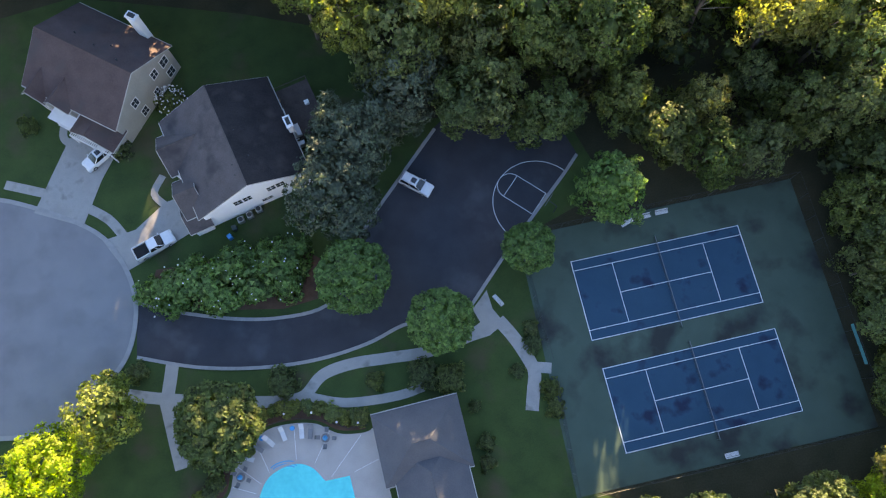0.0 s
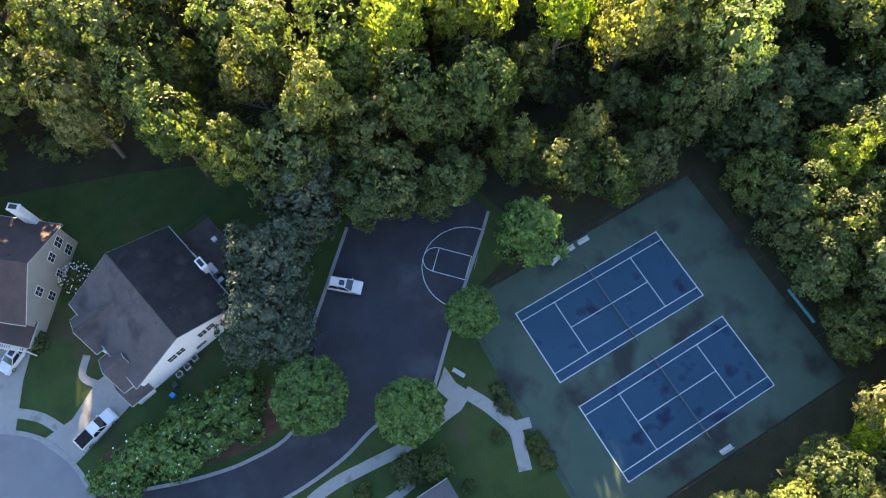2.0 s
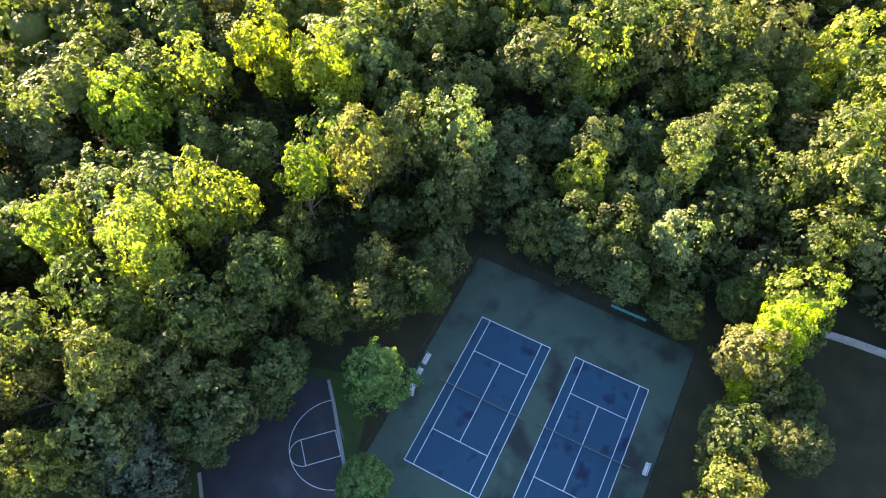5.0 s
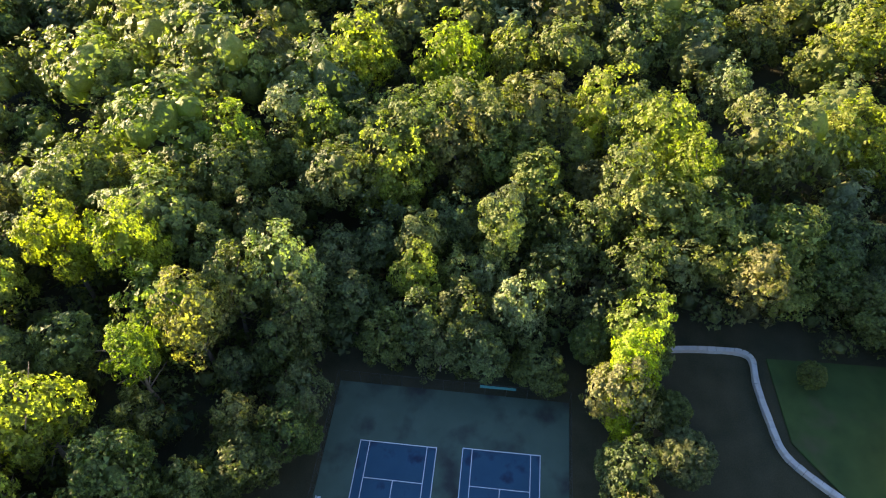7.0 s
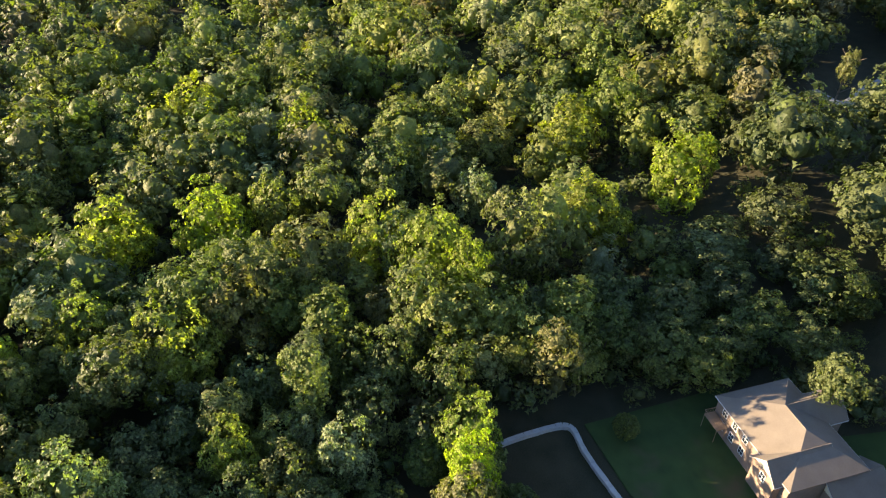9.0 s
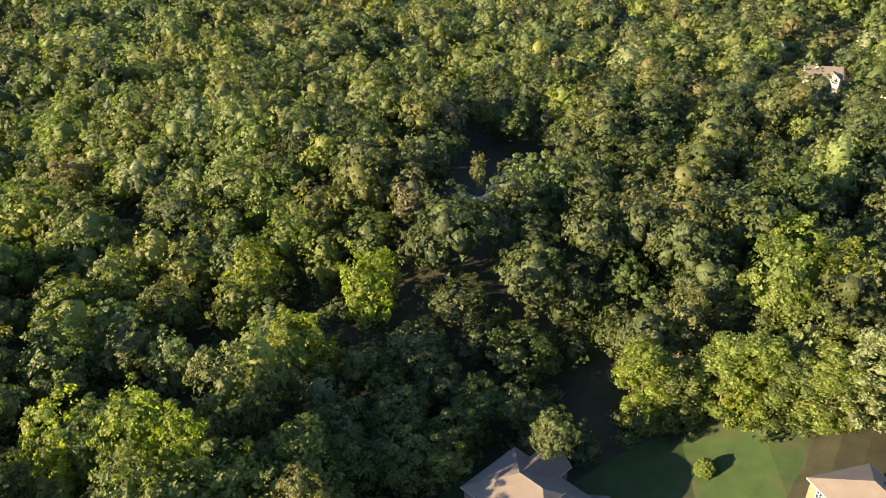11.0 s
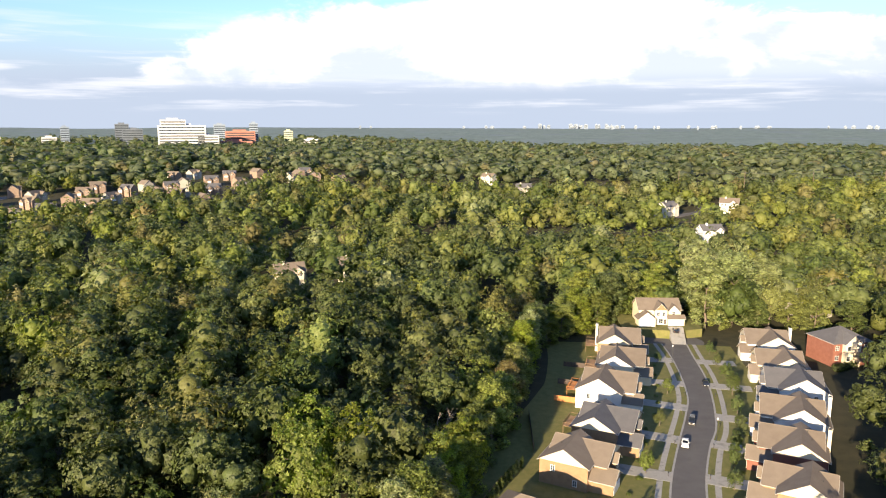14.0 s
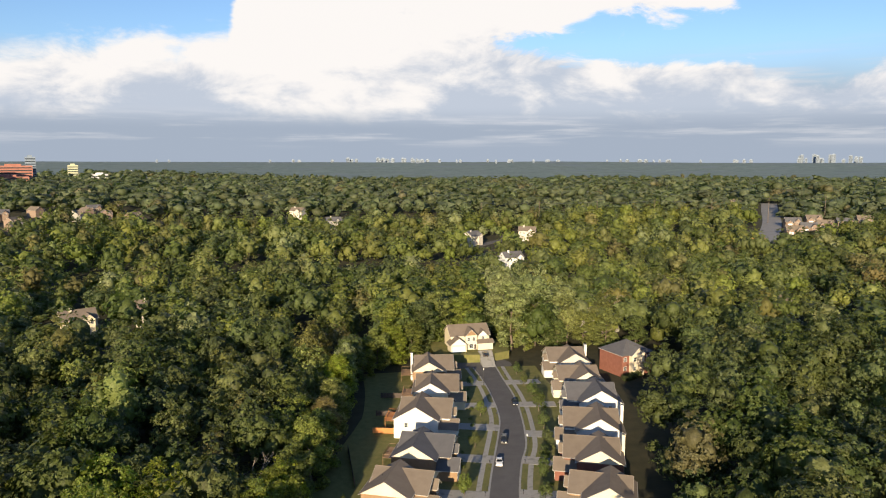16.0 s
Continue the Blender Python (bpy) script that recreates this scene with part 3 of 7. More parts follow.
def bench(x, y, turn, label, mat=PALE_CLOTH, back=True):
    b = thing("bench", pose(x, y, 0.04, 0, 0, turn), label, "bench", "benches by the courts")
    for i in range(4):
        bm = bmesh.new()
        box(bm, -0.9, 0.9, -0.24 + i * 0.125, -0.135 + i * 0.125, 0.43, 0.465, 0.006)
        part("seat_slat", bm, mat, b)
    if back:
        for i in range(3):
            bm = bmesh.new()
            box(bm, -0.9, 0.9, 0.29 + i * 0.03, 0.325 + i * 0.03, 0.52 + i * 0.13, 0.63 + i * 0.13, 0.006)
            part("back_slat", bm, mat, b)
    for s in (-0.7, 0.7):
        bm = bmesh.new()
        rod(bm, (s, -0.2, 0), (s, -0.2, 0.44), 0.025)
        rod(bm, (s, 0.2, 0), (s, 0.36, 0.9 if back else 0.44), 0.025)
        rod(bm, (s, -0.22, 0.42), (s, 0.26, 0.42), 0.025)
        part("leg", bm, DARK, b)
    return b


bench(13.9, 14.9, 0, "white slatted bench beside the upper court")
bench(11.4, 14.8, 3, "white slatted bench beside the upper court")
bench(8.9, 14.5, 18, "white slatted bench turned a little beside the court")
bench(13.4, -17.7, 180, "white slatted bench beside the lower court")
bench(-10.8, 7.9, 120, "white slatted bench on the grass beside a path")

# ---- pavements ----


def path(name, pts, width, label="pale concrete footpath", z=0.08, base=0.0, n=5):
    ob = part(name, band(smooth(pts, n), width, base - 0.15, base + z), CONCRETE)
    return tagged(ob, label, "pavement", kind="structure")


path("pavement_gate", [(-11.4, 5.4), (-9.9, 2.6), (-8.7, -0.6), (-8.4, -2.4), (-9.1, -4.6), (-9.9, -7.0)], 1.7)
path("pavement_gate_spur", [(-8.6, -1.6), (-7.4, -1.9), (-6.1, -2.3)], 1.4, z=0.084)
lay("pavement_apron", [(-14.4, 7.5), (-12.0, 9.6), (-11.8, 7.0), (-10.7, 4.8), (-13.0, 3.6), (-16.5, 3.3), (-16.0, 4.6), (-13.8, 5.6)], 0.088, CONCRETE, "pale concrete apron between lot and footpaths", "pavement")
path("pavement_winding", [(-15.5, 4.1), (-21.3, 3.3), (-26.5, 3.6), (-31.5, 3.9), (-35.5, 3.3), (-38.3, 1.2), (-41.5, 1.2), (-46.9, 2.3), (-52, 3.6), (-57.0, 5.0), (-61.5, 6.6)], 1.5)
path("pavement_pool_side", [(-37.6, 0.9), (-34.0, -0.6), (-30.5, -1.2), (-26.0, -1.4), (-22.9, -1.0)], 1.2, z=0.084)
path("pavement_kerb_cut", [(-54.4, 9.0), (-55.0, 6.8), (-55.6, 4.8)], 1.7, z=0.092)
path("pavement_pool_gate", [(-55.5, 4.4), (-55.0, -0.6), (-54.6, -4.4)], 2.4, z=0.088)
path("pavement_house_row", [(-74, 38.6), (-68.4, 36.0)], 1.3)
path("pavement_house_row_east", [(-64.0, 33.4), (-60.6, 30.6), (-58.6, 27.4)], 1.3)
lay("driveway_brown_house", [(-70.4, 33.6), (-64.0, 30.2), (-60.8, 36.4), (-57.2, 41.6), (-60.4, 44.4), (-64.6, 43.6)], 0.09, CONCRETE, "cracked pale concrete driveway", "driveway")
lay("driveway_white_house", [(-61.6, 27.6), (-58.9, 22.6), (-55.0, 24.0), (-48.6, 26.6), (-50.2, 31.6), (-52.6, 31.2), (-57.0, 28.2)], 0.094, CONCRETE, "cracked pale concrete driveway", "driveway")
path("pavement_brown_house", [(-63.6, 42.0), (-65.4, 43.8), (-64.9, 46.6)], 1.1)
path("pavement_white_house", [(-52.4, 30.6), (-53.9, 32.8), (-52.4, 35.2)], 1.0, z=0.084)

# ---- pool ----
DECK = smooth([(-30.2, -4.6), (-31.6, -5.0), (-34.8, -4.4), (-37.4, -2.6), (-40.5, -1.9), (-43.6, -2.0), (-46.2, -3.4), (-48.4, -5.8), (-49.8, -9.0), (-54, -11)], 5)
lay("pool_deck", DECK + [(-64, -9.6), (-70, -16), (-70, -26), (-29, -26)], 0.085, POOLDECK, "pale broom-finished concrete pool deck with joints", "pool deck")
POOL = smooth([(-46.4, -11.5), (-45.9, -9.6), (-44.6, -7.8), (-42.6, -6.9), (-40.4, -6.8), (-38.6, -7.8), (-37.4, -9.6)], 5) + [(-34.2, -9.7), (-33.9, -14.5), (-34, -20), (-46.5, -20)]
pool = thing("swimming_pool", pose(0, 0, 0), "turquoise swimming pool with a pale coping edge", "swimming pool")
part("water", solid(POOL, 0.02, 0.093), WATER, pool)
part("coping", band(POOL, 0.32, 0.03, 0.115, True), POOLDECK, pool, "pale concrete coping")
for k in range(3):
    ring = [(-42.3 + (2.2 - 0.35 * k) * math.sin(a), -7.6 + (1.3 - 0.3 * k) * math.cos(a)) for a in np.linspace(0.35 - 1.2, 1.2 - 0.1, 9)]
    part("pool_step", band(ring, 0.16, 0.05, 0.098), POOLTILE, pool, "blue tiled entry step")


def deck_joint(a, b):
    ob = part("deck_joint", band([a, b], 0.05, 0.05, 0.0888), LINE)
    tagged(ob, "thin white joint in the pool deck", "joint", "joints of the pool deck", "structure")


for a, b in (((-46.2, -9.4), (-49.0, -8.0)), ((-45.4, -8.4), (-48.1, -5.6)), ((-44.2, -7.2), (-45.4, -3.0)), ((-40.6, -6.4), (-40.2, -2.1)), ((-38.4, -7.4), (-35.8, -3.8)),
             ((-36.6, -9.4), (-32.0, -5.2)), ((-33.8, -9.5), (-30.4, -8.6))):
    deck_joint(a, b)


def lounger(x, y, turn, mat, label):
    b = thing("sun_lounger", pose(x, y, 0.085, 0, 0, turn), label, "sun lounger", "loungers round the pool")
    bm = bmesh.new()
    for s in (-0.3, 0.3):
        rod(bm, (s, -0.95, 0.32), (s, 0.95, 0.32), 0.025)
    part("side_rails", bm, METAL, b)
    bm = bmesh.new()
    box(bm, -0.29, 0.29, -0.95, 0.3, 0.33, 0.38, 0.01)
    part("sling_seat", bm, mat, b)
    bm = bmesh.new()
    box(bm, -0.29, 0.29, 0, 0.75, 0, 0.05, 0.01, pose(0, 0.3, 0.34, 35))
    part("backrest", bm, mat, b)
    for sx_ in (-0.27, 0.27):
        for sy_ in (-0.8, 0.6):
            bm = bmesh.new()
            rod(bm, (sx_, sy_, 0), (sx_, sy_, 0.32), 0.02)
            part("leg", bm, METAL, b)


for x, y, turn, mat in ((-46.6, -4.9, 62, PALE_CLOTH), (-45.2, -3.9, 50, GREY_CLOTH), (-43.6, -3.4, 38, PALE_CLOTH), (-41.7, -2.9, 12, PALE_CLOTH), (-39.3, -3.1, -6, PALE_CLOTH),
                        (-38.2, -3.4, -14, GREY_CLOTH)):
    lounger(x, y, turn, mat, "pool lounger with a %s sling on the deck" % ("white" if mat is PALE_CLOTH else "grey"))


def pool_table(x, y, turn):
    b = thing("patio_table", pose(x, y, 0.085, 0, 0, turn), "round patio table with a closed blue umbrella", "table", "tables round the pool")
    bm = bmesh.new()
    bmesh.ops.create_cone(bm, cap_ends=True, segments=20, radius1=0.55, radius2=0.57, depth=0.04, matrix=Matrix.Translation((0, 0, 0.72)))
    part("tabletop", bm, GREY_CLOTH, b)
    bm = bmesh.new()
    rod(bm, (0, 0, 0), (0, 0, 2.4), 0.025)
    part("pole", bm, METAL, b)
    bm = bmesh.new()
    rod(bm, (0, 0, 1.1), (0, 0, 2.35), 0.34, 0.05, 8)
    part("umbrella", bm, BLUE_CLOTH, b)
    for i in range(4):
        a = radians(turn + 45 + 90 * i)
        c = thing("patio_chair", pose(x + 1.0 * math.cos(a), y + 1.0 * math.sin(a), 0.085, 0, 0, math.degrees(a) + 90), "grey metal patio chair with a mesh seat", "chair", "chairs round the patio tables")
        bm = bmesh.new()
        box(bm, -0.25, 0.25, -0.25, 0.25, 0.40, 0.44, 0.01)
        part("seat", bm, GREY_CLOTH, c)
        bm = bmesh.new()
        box(bm, -0.25, 0.25, -0.03, 0.02, 0.0, 0.48, 0.01, pose(0, -0.26, 0.44, 12))
        part("backrest", bm, GREY_CLOTH, c)
        for sx_ in (-0.22, 0.22):
            for sy_ in (-0.22, 0.22):
                bm = bmesh.new()
                rod(bm, (sx_, sy_, 0), (sx_, sy_, 0.4), 0.018)
                part("leg", bm, METAL, c)


pool_table(-47.6, -7.0, 10)
pool_table(-36.4, -4.6, 30)
for x, y in ((-44.4, -2.9), (-40.4, -2.5)):
    bm = bmesh.new()
    rod(bm, (x, y, 0.085), (x, y, 0.5), 0.28, 0.24, 10)
    rod(bm, (x, y, 0.5), (x, y, 0.54), 0.33, 0.33, 10)
    tagged(part("side_table", bm, BLUE_CLOTH), "small round blue plastic side table", "table", "side tables by the pool")


def pool_fence(pts):
    f = thing("pool_fence", pose(0, 0, 0), "low dark metal picket fence round the pool", "fence", kind="structure")
    for (x0, y0), (x1, y1) in zip(pts, pts[1:]):
        d = math.hypot(x1 - x0, y1 - y0)
        for zz in (0.25, 1.15):
            bm = bmesh.new()
            rod(bm, (x0, y0, zz), (x1, y1, zz), 0.02, seg=4)
            part("rail", bm, DARK, f)
        bm = bmesh.new()
        for i in range(int(d / 0.14)):
            t = i * 0.14 / d
            rod(bm, (x0 + (x1 - x0) * t, y0 + (y1 - y0) * t, 0.05), (x0 + (x1 - x0) * t, y0 + (y1 - y0) * t, 1.2), 0.009, seg=3)
        part("pickets", bm, DARK, f)


pool_fence(offset(DECK, -0.7)[2::6])


def lamp_ball(x, y):
    b = thing("garden_lamp", pose(x, y, 0.03), "small white globe garden lamp on a short post", "garden lamp", "lamps round the pool")
    bm = bmesh.new()
    rod(bm, (0, 0, 0), (0, 0, 0.95), 0.03)
    part("post", bm, DARK, b)
    bm = bmesh.new()
    bmesh.ops.create_icosphere(bm, subdivisions=2, radius=0.15, matrix=Matrix.Translation((0, 0, 1.05)))
    part("globe", bm, LAMP_MAT, b)


for x, y in offset(DECK, -1.3)[6:34:5]:
    lamp_ball(x, y)
lay("planting_bed_pool", offset(DECK, -0.4)[4:] + offset(DECK, -3.0)[4:][::-1], 0.05, MULCH, "dark mulch planting bed behind the pool fence", "planting bed")
lay("planting_bed_lot", [(-57, 16.0), (-51.5, 16.0), (-45, 14.2), (-39, 13.0), (-33.8, 13.4), (-30.6, 17.0), (-36, 21), (-46, 21.5), (-55, 22.0)], 0.05, MULCH, "dark mulch bed under the flowering hedge", "planting bed")


# ---- houses ----
def mass(h, x0, x1, y0, y1, z0, ze, rise, ridge, wall, roof, hip=False, over=0.45, gable=None, roof2=None):
    """A block of a house with its own roof: ridge along x or y, gabled or hipped."""
    def turn(x, y, z):
        return (x, y, z) if ridge == "x" else (y, x, z)
    a0, a1, b0, b1 = (x0, x1, y0, y1) if ridge == "x" else (y0, y1, x0, x1)
    bmid, half = (b0 + b1) / 2, (b1 - b0) / 2
    k = rise / half
    bm = bmesh.new()
    if hip:
        box(bm, x0, x1, y0, y1, z0, ze)
    else:
        ends = [[bm.verts.new(turn(a, b, z)) for b, z in ((b0, z0), (b0, ze), (bmid, ze + rise), (b1, ze), (b1, z0))] for a in (a0, a1)]
        bm.faces.new(ends[0])
        bm.faces.new(ends[1][::-1])
        for i in range(5):
            j = (i + 1) % 5
            bm.faces.new((ends[0][i], ends[0][j], ends[1][j], ends[1][i]))
    bmesh.ops.recalc_face_normals(bm, faces=bm.faces)
    part("wall", bm, wall, h)
    if gable and not hip:
        for a, s in ((a0, -1), (a1, 1)):
            bm = bmesh.new()
            tri = [turn(a + s * 0.03, b, z) for b, z in ((b0 + 0.05, ze - 0.02), (bmid, ze + rise - 0.05), (b1 - 0.05, ze - 0.02))]
            low = [turn(a - s * 0.02, b, z) for b, z in ((b0 + 0.05, ze - 0.02), (bmid, ze + rise - 0.05), (b1 - 0.05, ze - 0.02))]
            t, l = [bm.verts.new(p) for p in tri], [bm.verts.new(p) for p in low]
            bm.faces.new(t)
            bm.faces.new(l[::-1])
            for i in range(3):
                bm.faces.new((t[i], l[i], l[(i + 1) % 3], t[(i + 1) % 3]))
            bmesh.ops.recalc_face_normals(bm, faces=bm.faces)
            part("gable", bm, gable, h)
    up_, th = 0.20, 0.18
    ea, zt = ze - k * over + up_, ze + rise + up_
    run = half + over if hip else -over
    bm = bmesh.new()
    A0, A1 = a0 - over, a1 + over
    R0, R1 = (A0 + run, A1 - run) if hip else (A0, A1)
    if hip and R1 < R0:
        R0 = R1 = (A0 + A1) / 2
    B0, B1 = b0 - over, b1 + over
    slab(bm, [turn(*p) for p in ((A0, B0, ea), (A1, B0, ea), (R1, bmid, zt), (R0, bmid, zt))], th)
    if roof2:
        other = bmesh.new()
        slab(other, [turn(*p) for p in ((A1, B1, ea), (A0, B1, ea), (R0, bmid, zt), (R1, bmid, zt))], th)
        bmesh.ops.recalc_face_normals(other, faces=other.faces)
        part("roof", other, roof2, h, "darker roof slope")
    else:
        slab(bm, [turn(*p) for p in ((A1, B1, ea), (A0, B1, ea), (R0, bmid, zt), (R1, bmid, zt))], th)
    if hip:
        slab(bm, [turn(*p) for p in ((A0, B1, ea), (A0, B0, ea), (R0, bmid, zt))], th)
        slab(bm, [turn(*p) for p in ((A1, B0, ea), (A1, B1, ea), (R1, bmid, zt))], th)
    bmesh.ops.recalc_face_normals(bm, faces=bm.faces)
    r = part("roof", bm, roof, h)
    bm = bmesh.new()
    rod(bm, turn(R0 + 0.05, bmid, zt + 0.0), turn(R1 - 0.05 if R1 - R0 > 0.3 else R1 + 0.2, bmid, zt + 0.0), 0.09, seg=6)
    part("ridge_cap", bm, roof, r)
    # gutters and rake boards
    for b in (B0, B1):
        s = -1 if b == B0 else 1
        bm = bmesh.new()
        rod(bm, turn(A0, b + s * 0.05, ea - 0.1), turn(A1, b + s * 0.05, ea - 0.1), 0.07, seg=5)
        part("gutter", bm, EAVE, r, "pale gutter")
    if not hip:
        for a in (A0, A1):
            s = -1 if a == A0 else 1
            for b in (B0, B1):
                bm = bmesh.new()
                rod(bm, turn(a + s * 0.03, b, ea - 0.1), turn(a + s * 0.03, bmid, zt - 0.1), 0.06, seg=4)
                part("rake_board", bm, EAVE, r, "pale rake board")
    return r


def opening(h, name, x, y, z, face, w, high, mat, trim=TRIM, bars=True, proud=0.05):
    """A window or door on a wall; face: degrees of the wall's outward way in the house's own axes."""
    m = pose(x, y, z, 0, 0, face - 90)
    t = 0.09
    bm = bmesh.new()
    rings = []
    for g, d in ((t, -0.02), (t, proud), (0.0, proud), (0.0, -0.02)):
        rings.append([bm.verts.new((sx_ * (w / 2 + g), d, high + g if up_ else -g)) for sx_, up_ in ((-1, 0), (1, 0), (1, 1), (-1, 1))])
    for i in range(4):
        r0, r1 = rings[i], rings[(i + 1) % 4]
        for k in range(4):
            bm.faces.new((r0[k], r0[(k + 1) % 4], r1[(k + 1) % 4], r1[k]))
    bmesh.ops.recalc_face_normals(bm, faces=bm.faces)
    bmesh.ops.transform(bm, matrix=m, verts=bm.verts)
    o = part(name, bm, trim, h)
    if bars:
        for q in ((-0.025, 0.025, 0, high), (-w / 2, w / 2, high / 2 - 0.025, high / 2 + 0.025)):
            bm = bmesh.new()
            box(bm, q[0], q[1], 0.0, proud - (0.01 if q[2] == 0 else 0.013), q[2], q[3])
            bmesh.ops.transform(bm, matrix=m, verts=bm.verts)
            part("glazing_bar", bm, trim, o)
    bm = bmesh.new()
    box(bm, -w / 2, w / 2, -0.02, proud - 0.03, 0, high)
    bmesh.ops.transform(bm, matrix=m, verts=bm.verts)
    part("pane" if mat is PANE else "panel", bm, mat, o)
    return o


def garage_door(h, x, y, z, face, w=4.9, high=2.15):
    m = pose(x, y, z, 0, 0, face - 90)
    bm = bmesh.new()
    box(bm, -w / 2 - 0.12, w / 2 + 0.12, -0.02, 0.02, 0, high + 0.12)
    bmesh.ops.transform(bm, matrix=m, verts=bm.verts)
    g = part("garage_door", bm, TRIM, h, "white panelled garage door")
    for i in range(4):
        bm = bmesh.new()
        box(bm, -w / 2, w / 2, 0.0, 0.05, i * high / 4 + 0.015, (i + 1) * high / 4 - 0.015)
        bmesh.ops.transform(bm, matrix=m, verts=bm.verts)
        part("door_panel", bm, TRIM, g)


def chimney(h, x, y, z0, z1, mat, w=0.9, d=0.7):
    bm = bmesh.new()
    box(bm, x - w / 2, x + w / 2, y - d / 2, y + d / 2, z0, z1)
    box(bm, x - w / 2 - 0.08, x + w / 2 + 0.08, y - d / 2 - 0.08, y + d / 2 + 0.08, z1 - 0.25, z1 - 0.1)
    c = part("chimney", bm, mat, h)
    bm = bmesh.new()
    box(bm, x - w / 3, x + w / 3, y - d / 3, y + d / 3, z1, z1 + 0.12)
    part("cap", bm, DARK, c)


def roof_vent(h, x, y, z):
    bm = bmesh.new()
    rod(bm, (x, y, z - 0.15), (x, y, z + 0.3), 0.07, 0.07, 6)
    rod(bm, (x, y, z + 0.3), (x, y, z + 0.36), 0.12, 0.05, 6)
    part("roof_vent", bm, DARK, h)


def timber_deck(h, x0, x1, y0, y1, z, mat):
    """A raised deck on posts, with boards and a railing."""
    n = max(3, int((y1 - y0) / 0.3))
    for i in range(n):
        a = y0 + (y1 - y0) * i / n
        bm = bmesh.new()
        box(bm, x0, x1, a + 0.01, a + (y1 - y0) / n - 0.01, z - 0.06, z)
        part("deck_board", bm, mat, h)
    bm = bmesh.new()
    for x in (x0, x1):
        rod(bm, (x, y0, z + 0.95), (x, y1, z + 0.95), 0.05, seg=4)
        for i in range(int((y1 - y0) / 0.3) + 1):
            rod(bm, (x, min(y0 + i * 0.3, y1), z), (x, min(y0 + i * 0.3, y1), z + 0.95), 0.02, seg=4)
    rod(bm, (x0, y0, z + 0.95), (x1, y0, z + 0.95), 0.05, seg=4)
    rod(bm, (x0, y1, z + 0.95), (x1, y1, z + 0.95), 0.05, seg=4)
    part("railing", bm, mat, h)
    for x in (x0 + 0.1, x1 - 0.1):
        for y in (y0 + 0.1, y1 - 0.1):
            bm = bmesh.new()
            rod(bm, (x, y, -0.2), (x, y, z), 0.07, seg=4)
            part("deck_post", bm, mat, h)


# the brown-roofed house on the turning circle
H1 = thing("house", pose(-57.4, 50.6, 0, 0, 0, -39), "two-storey house with a brown shingle roof and grey-beige siding", "house")
mass(H1, -7.1, 7.1, -6.6, 6.6, 0, 5.7, 3.9, "x", SIDING_GREY, SHINGLE_BROWN)
mass(H1, 0.6, 6.8, -9.0, -6.3, 0, 3.0, 1.9, "y", SIDING_GREY, SHINGLE_BROWN)
mass(H1, -6.6, -3.8, -7.6, -1.5, 0, 5.6, 1.6, "y", SIDING_GREY, SHINGLE_BROWN)
mass(H1, -3.0, 0.0, -7.4, -1.0, 3.0, 5.8, 1.5, "y", SIDING_GREY, SHINGLE_BROWN)
for y, z, w, hh in ((-2.2, 3.9, 1.1, 1.5), (2.6, 3.9, 1.1, 1.5), (-1.9, 0.9, 1.1, 1.5), (1.3, 1.1, 0.9, 1.3), (4.9, 3.6, 1.3, 1.6), (4.9, 0.8, 1.3, 1.6)):
    opening(H1, "window", 7.1, y, z, 0, w, hh, PANE)
for x, z in ((-5.2, 3.8), (-5.2, 0.9)):
    opening(H1, "window", x, -7.6, z, -90, 1.3, 1.5, PANE)
opening(H1, "window", -1.5, -7.4, 3.9, -90, 1.1, 1.2, PANE)
opening(H1, "front_door", -1.5, -6.6, 0.1, -90, 1.0, 2.1, BRICK_RED, bars=False)
garage_door(H1, 3.7, -9.0, 0.05, -90)
bm = bmesh.new()
for i in range(22):
    x = 0.3 + i * 0.31
    box(bm, x, x + 0.08, -10.0, -8.9, 2.55, 2.68)
box(bm, 0.2, 7.2, -9.95, -9.8, 2.4, 2.55)
for x in (0.4, 3.7, 7.0):
    box(bm, x - 0.07, x + 0.07, -9.95, -9.81, 0, 2.4)
part("pergola", bm, TRIM, H1, "white slatted pergola over the garage")
bm = bmesh.new()
box(bm, -3.6, 0.4, -9.0, -6.6, 0.0, 0.3)
for x in (-3.4, -1.5, 0.2):
    box(bm, x - 0.09, x + 0.09, -8.9, -8.72, 0.3, 2.7)
box(bm, -3.7, 0.5, -9.1, -6.5, 2.7, 2.9)
part("porch", bm, TRIM, H1, "white front porch")
chimney(H1, 3.6, 6.9, 0, 10.6, SIDING_WHITE, 1.5, 0.9)
for x, y in ((-3, 2.0), (0.5, 1.5), (2.2, 2.6), (4.6, 0.9)):
    roof_vent(H1, x, y, 9.8 - 0.56 * y)

# the white house with the dark shingle roof
H2 = thing("house", pose(-40.9, 34.8, 0, 0, 0, 13), "two-storey white-sided house with a dark blotchy shingle roof", "house")
# the slope on the deck side takes a darker, blotched shingle
mass(H2, -7.4, 7.4, -7.0, 7.2, 0, 5.4, 3.9, "y", SIDING_BRIGHT, SHINGLE_DARK, roof2=SHINGLE_DARKER)
mass(H2, -9.0, -7.0, -6.0, -1.2, 0, 4.6, 2.1, "x", SIDING_BRIGHT, SHINGLE_DARK)
mass(H2, -8.6, -2.0, 0.2, 5.4, 0, 5.2, 2.2, "x", SIDING_BRIGHT, SHINGLE_DARK)
mass(H2, -9.6, -7.2, -7.4, -3.6, 0, 2.8, 1.2, "x", SIDING_BRIGHT, SHINGLE_DARK)
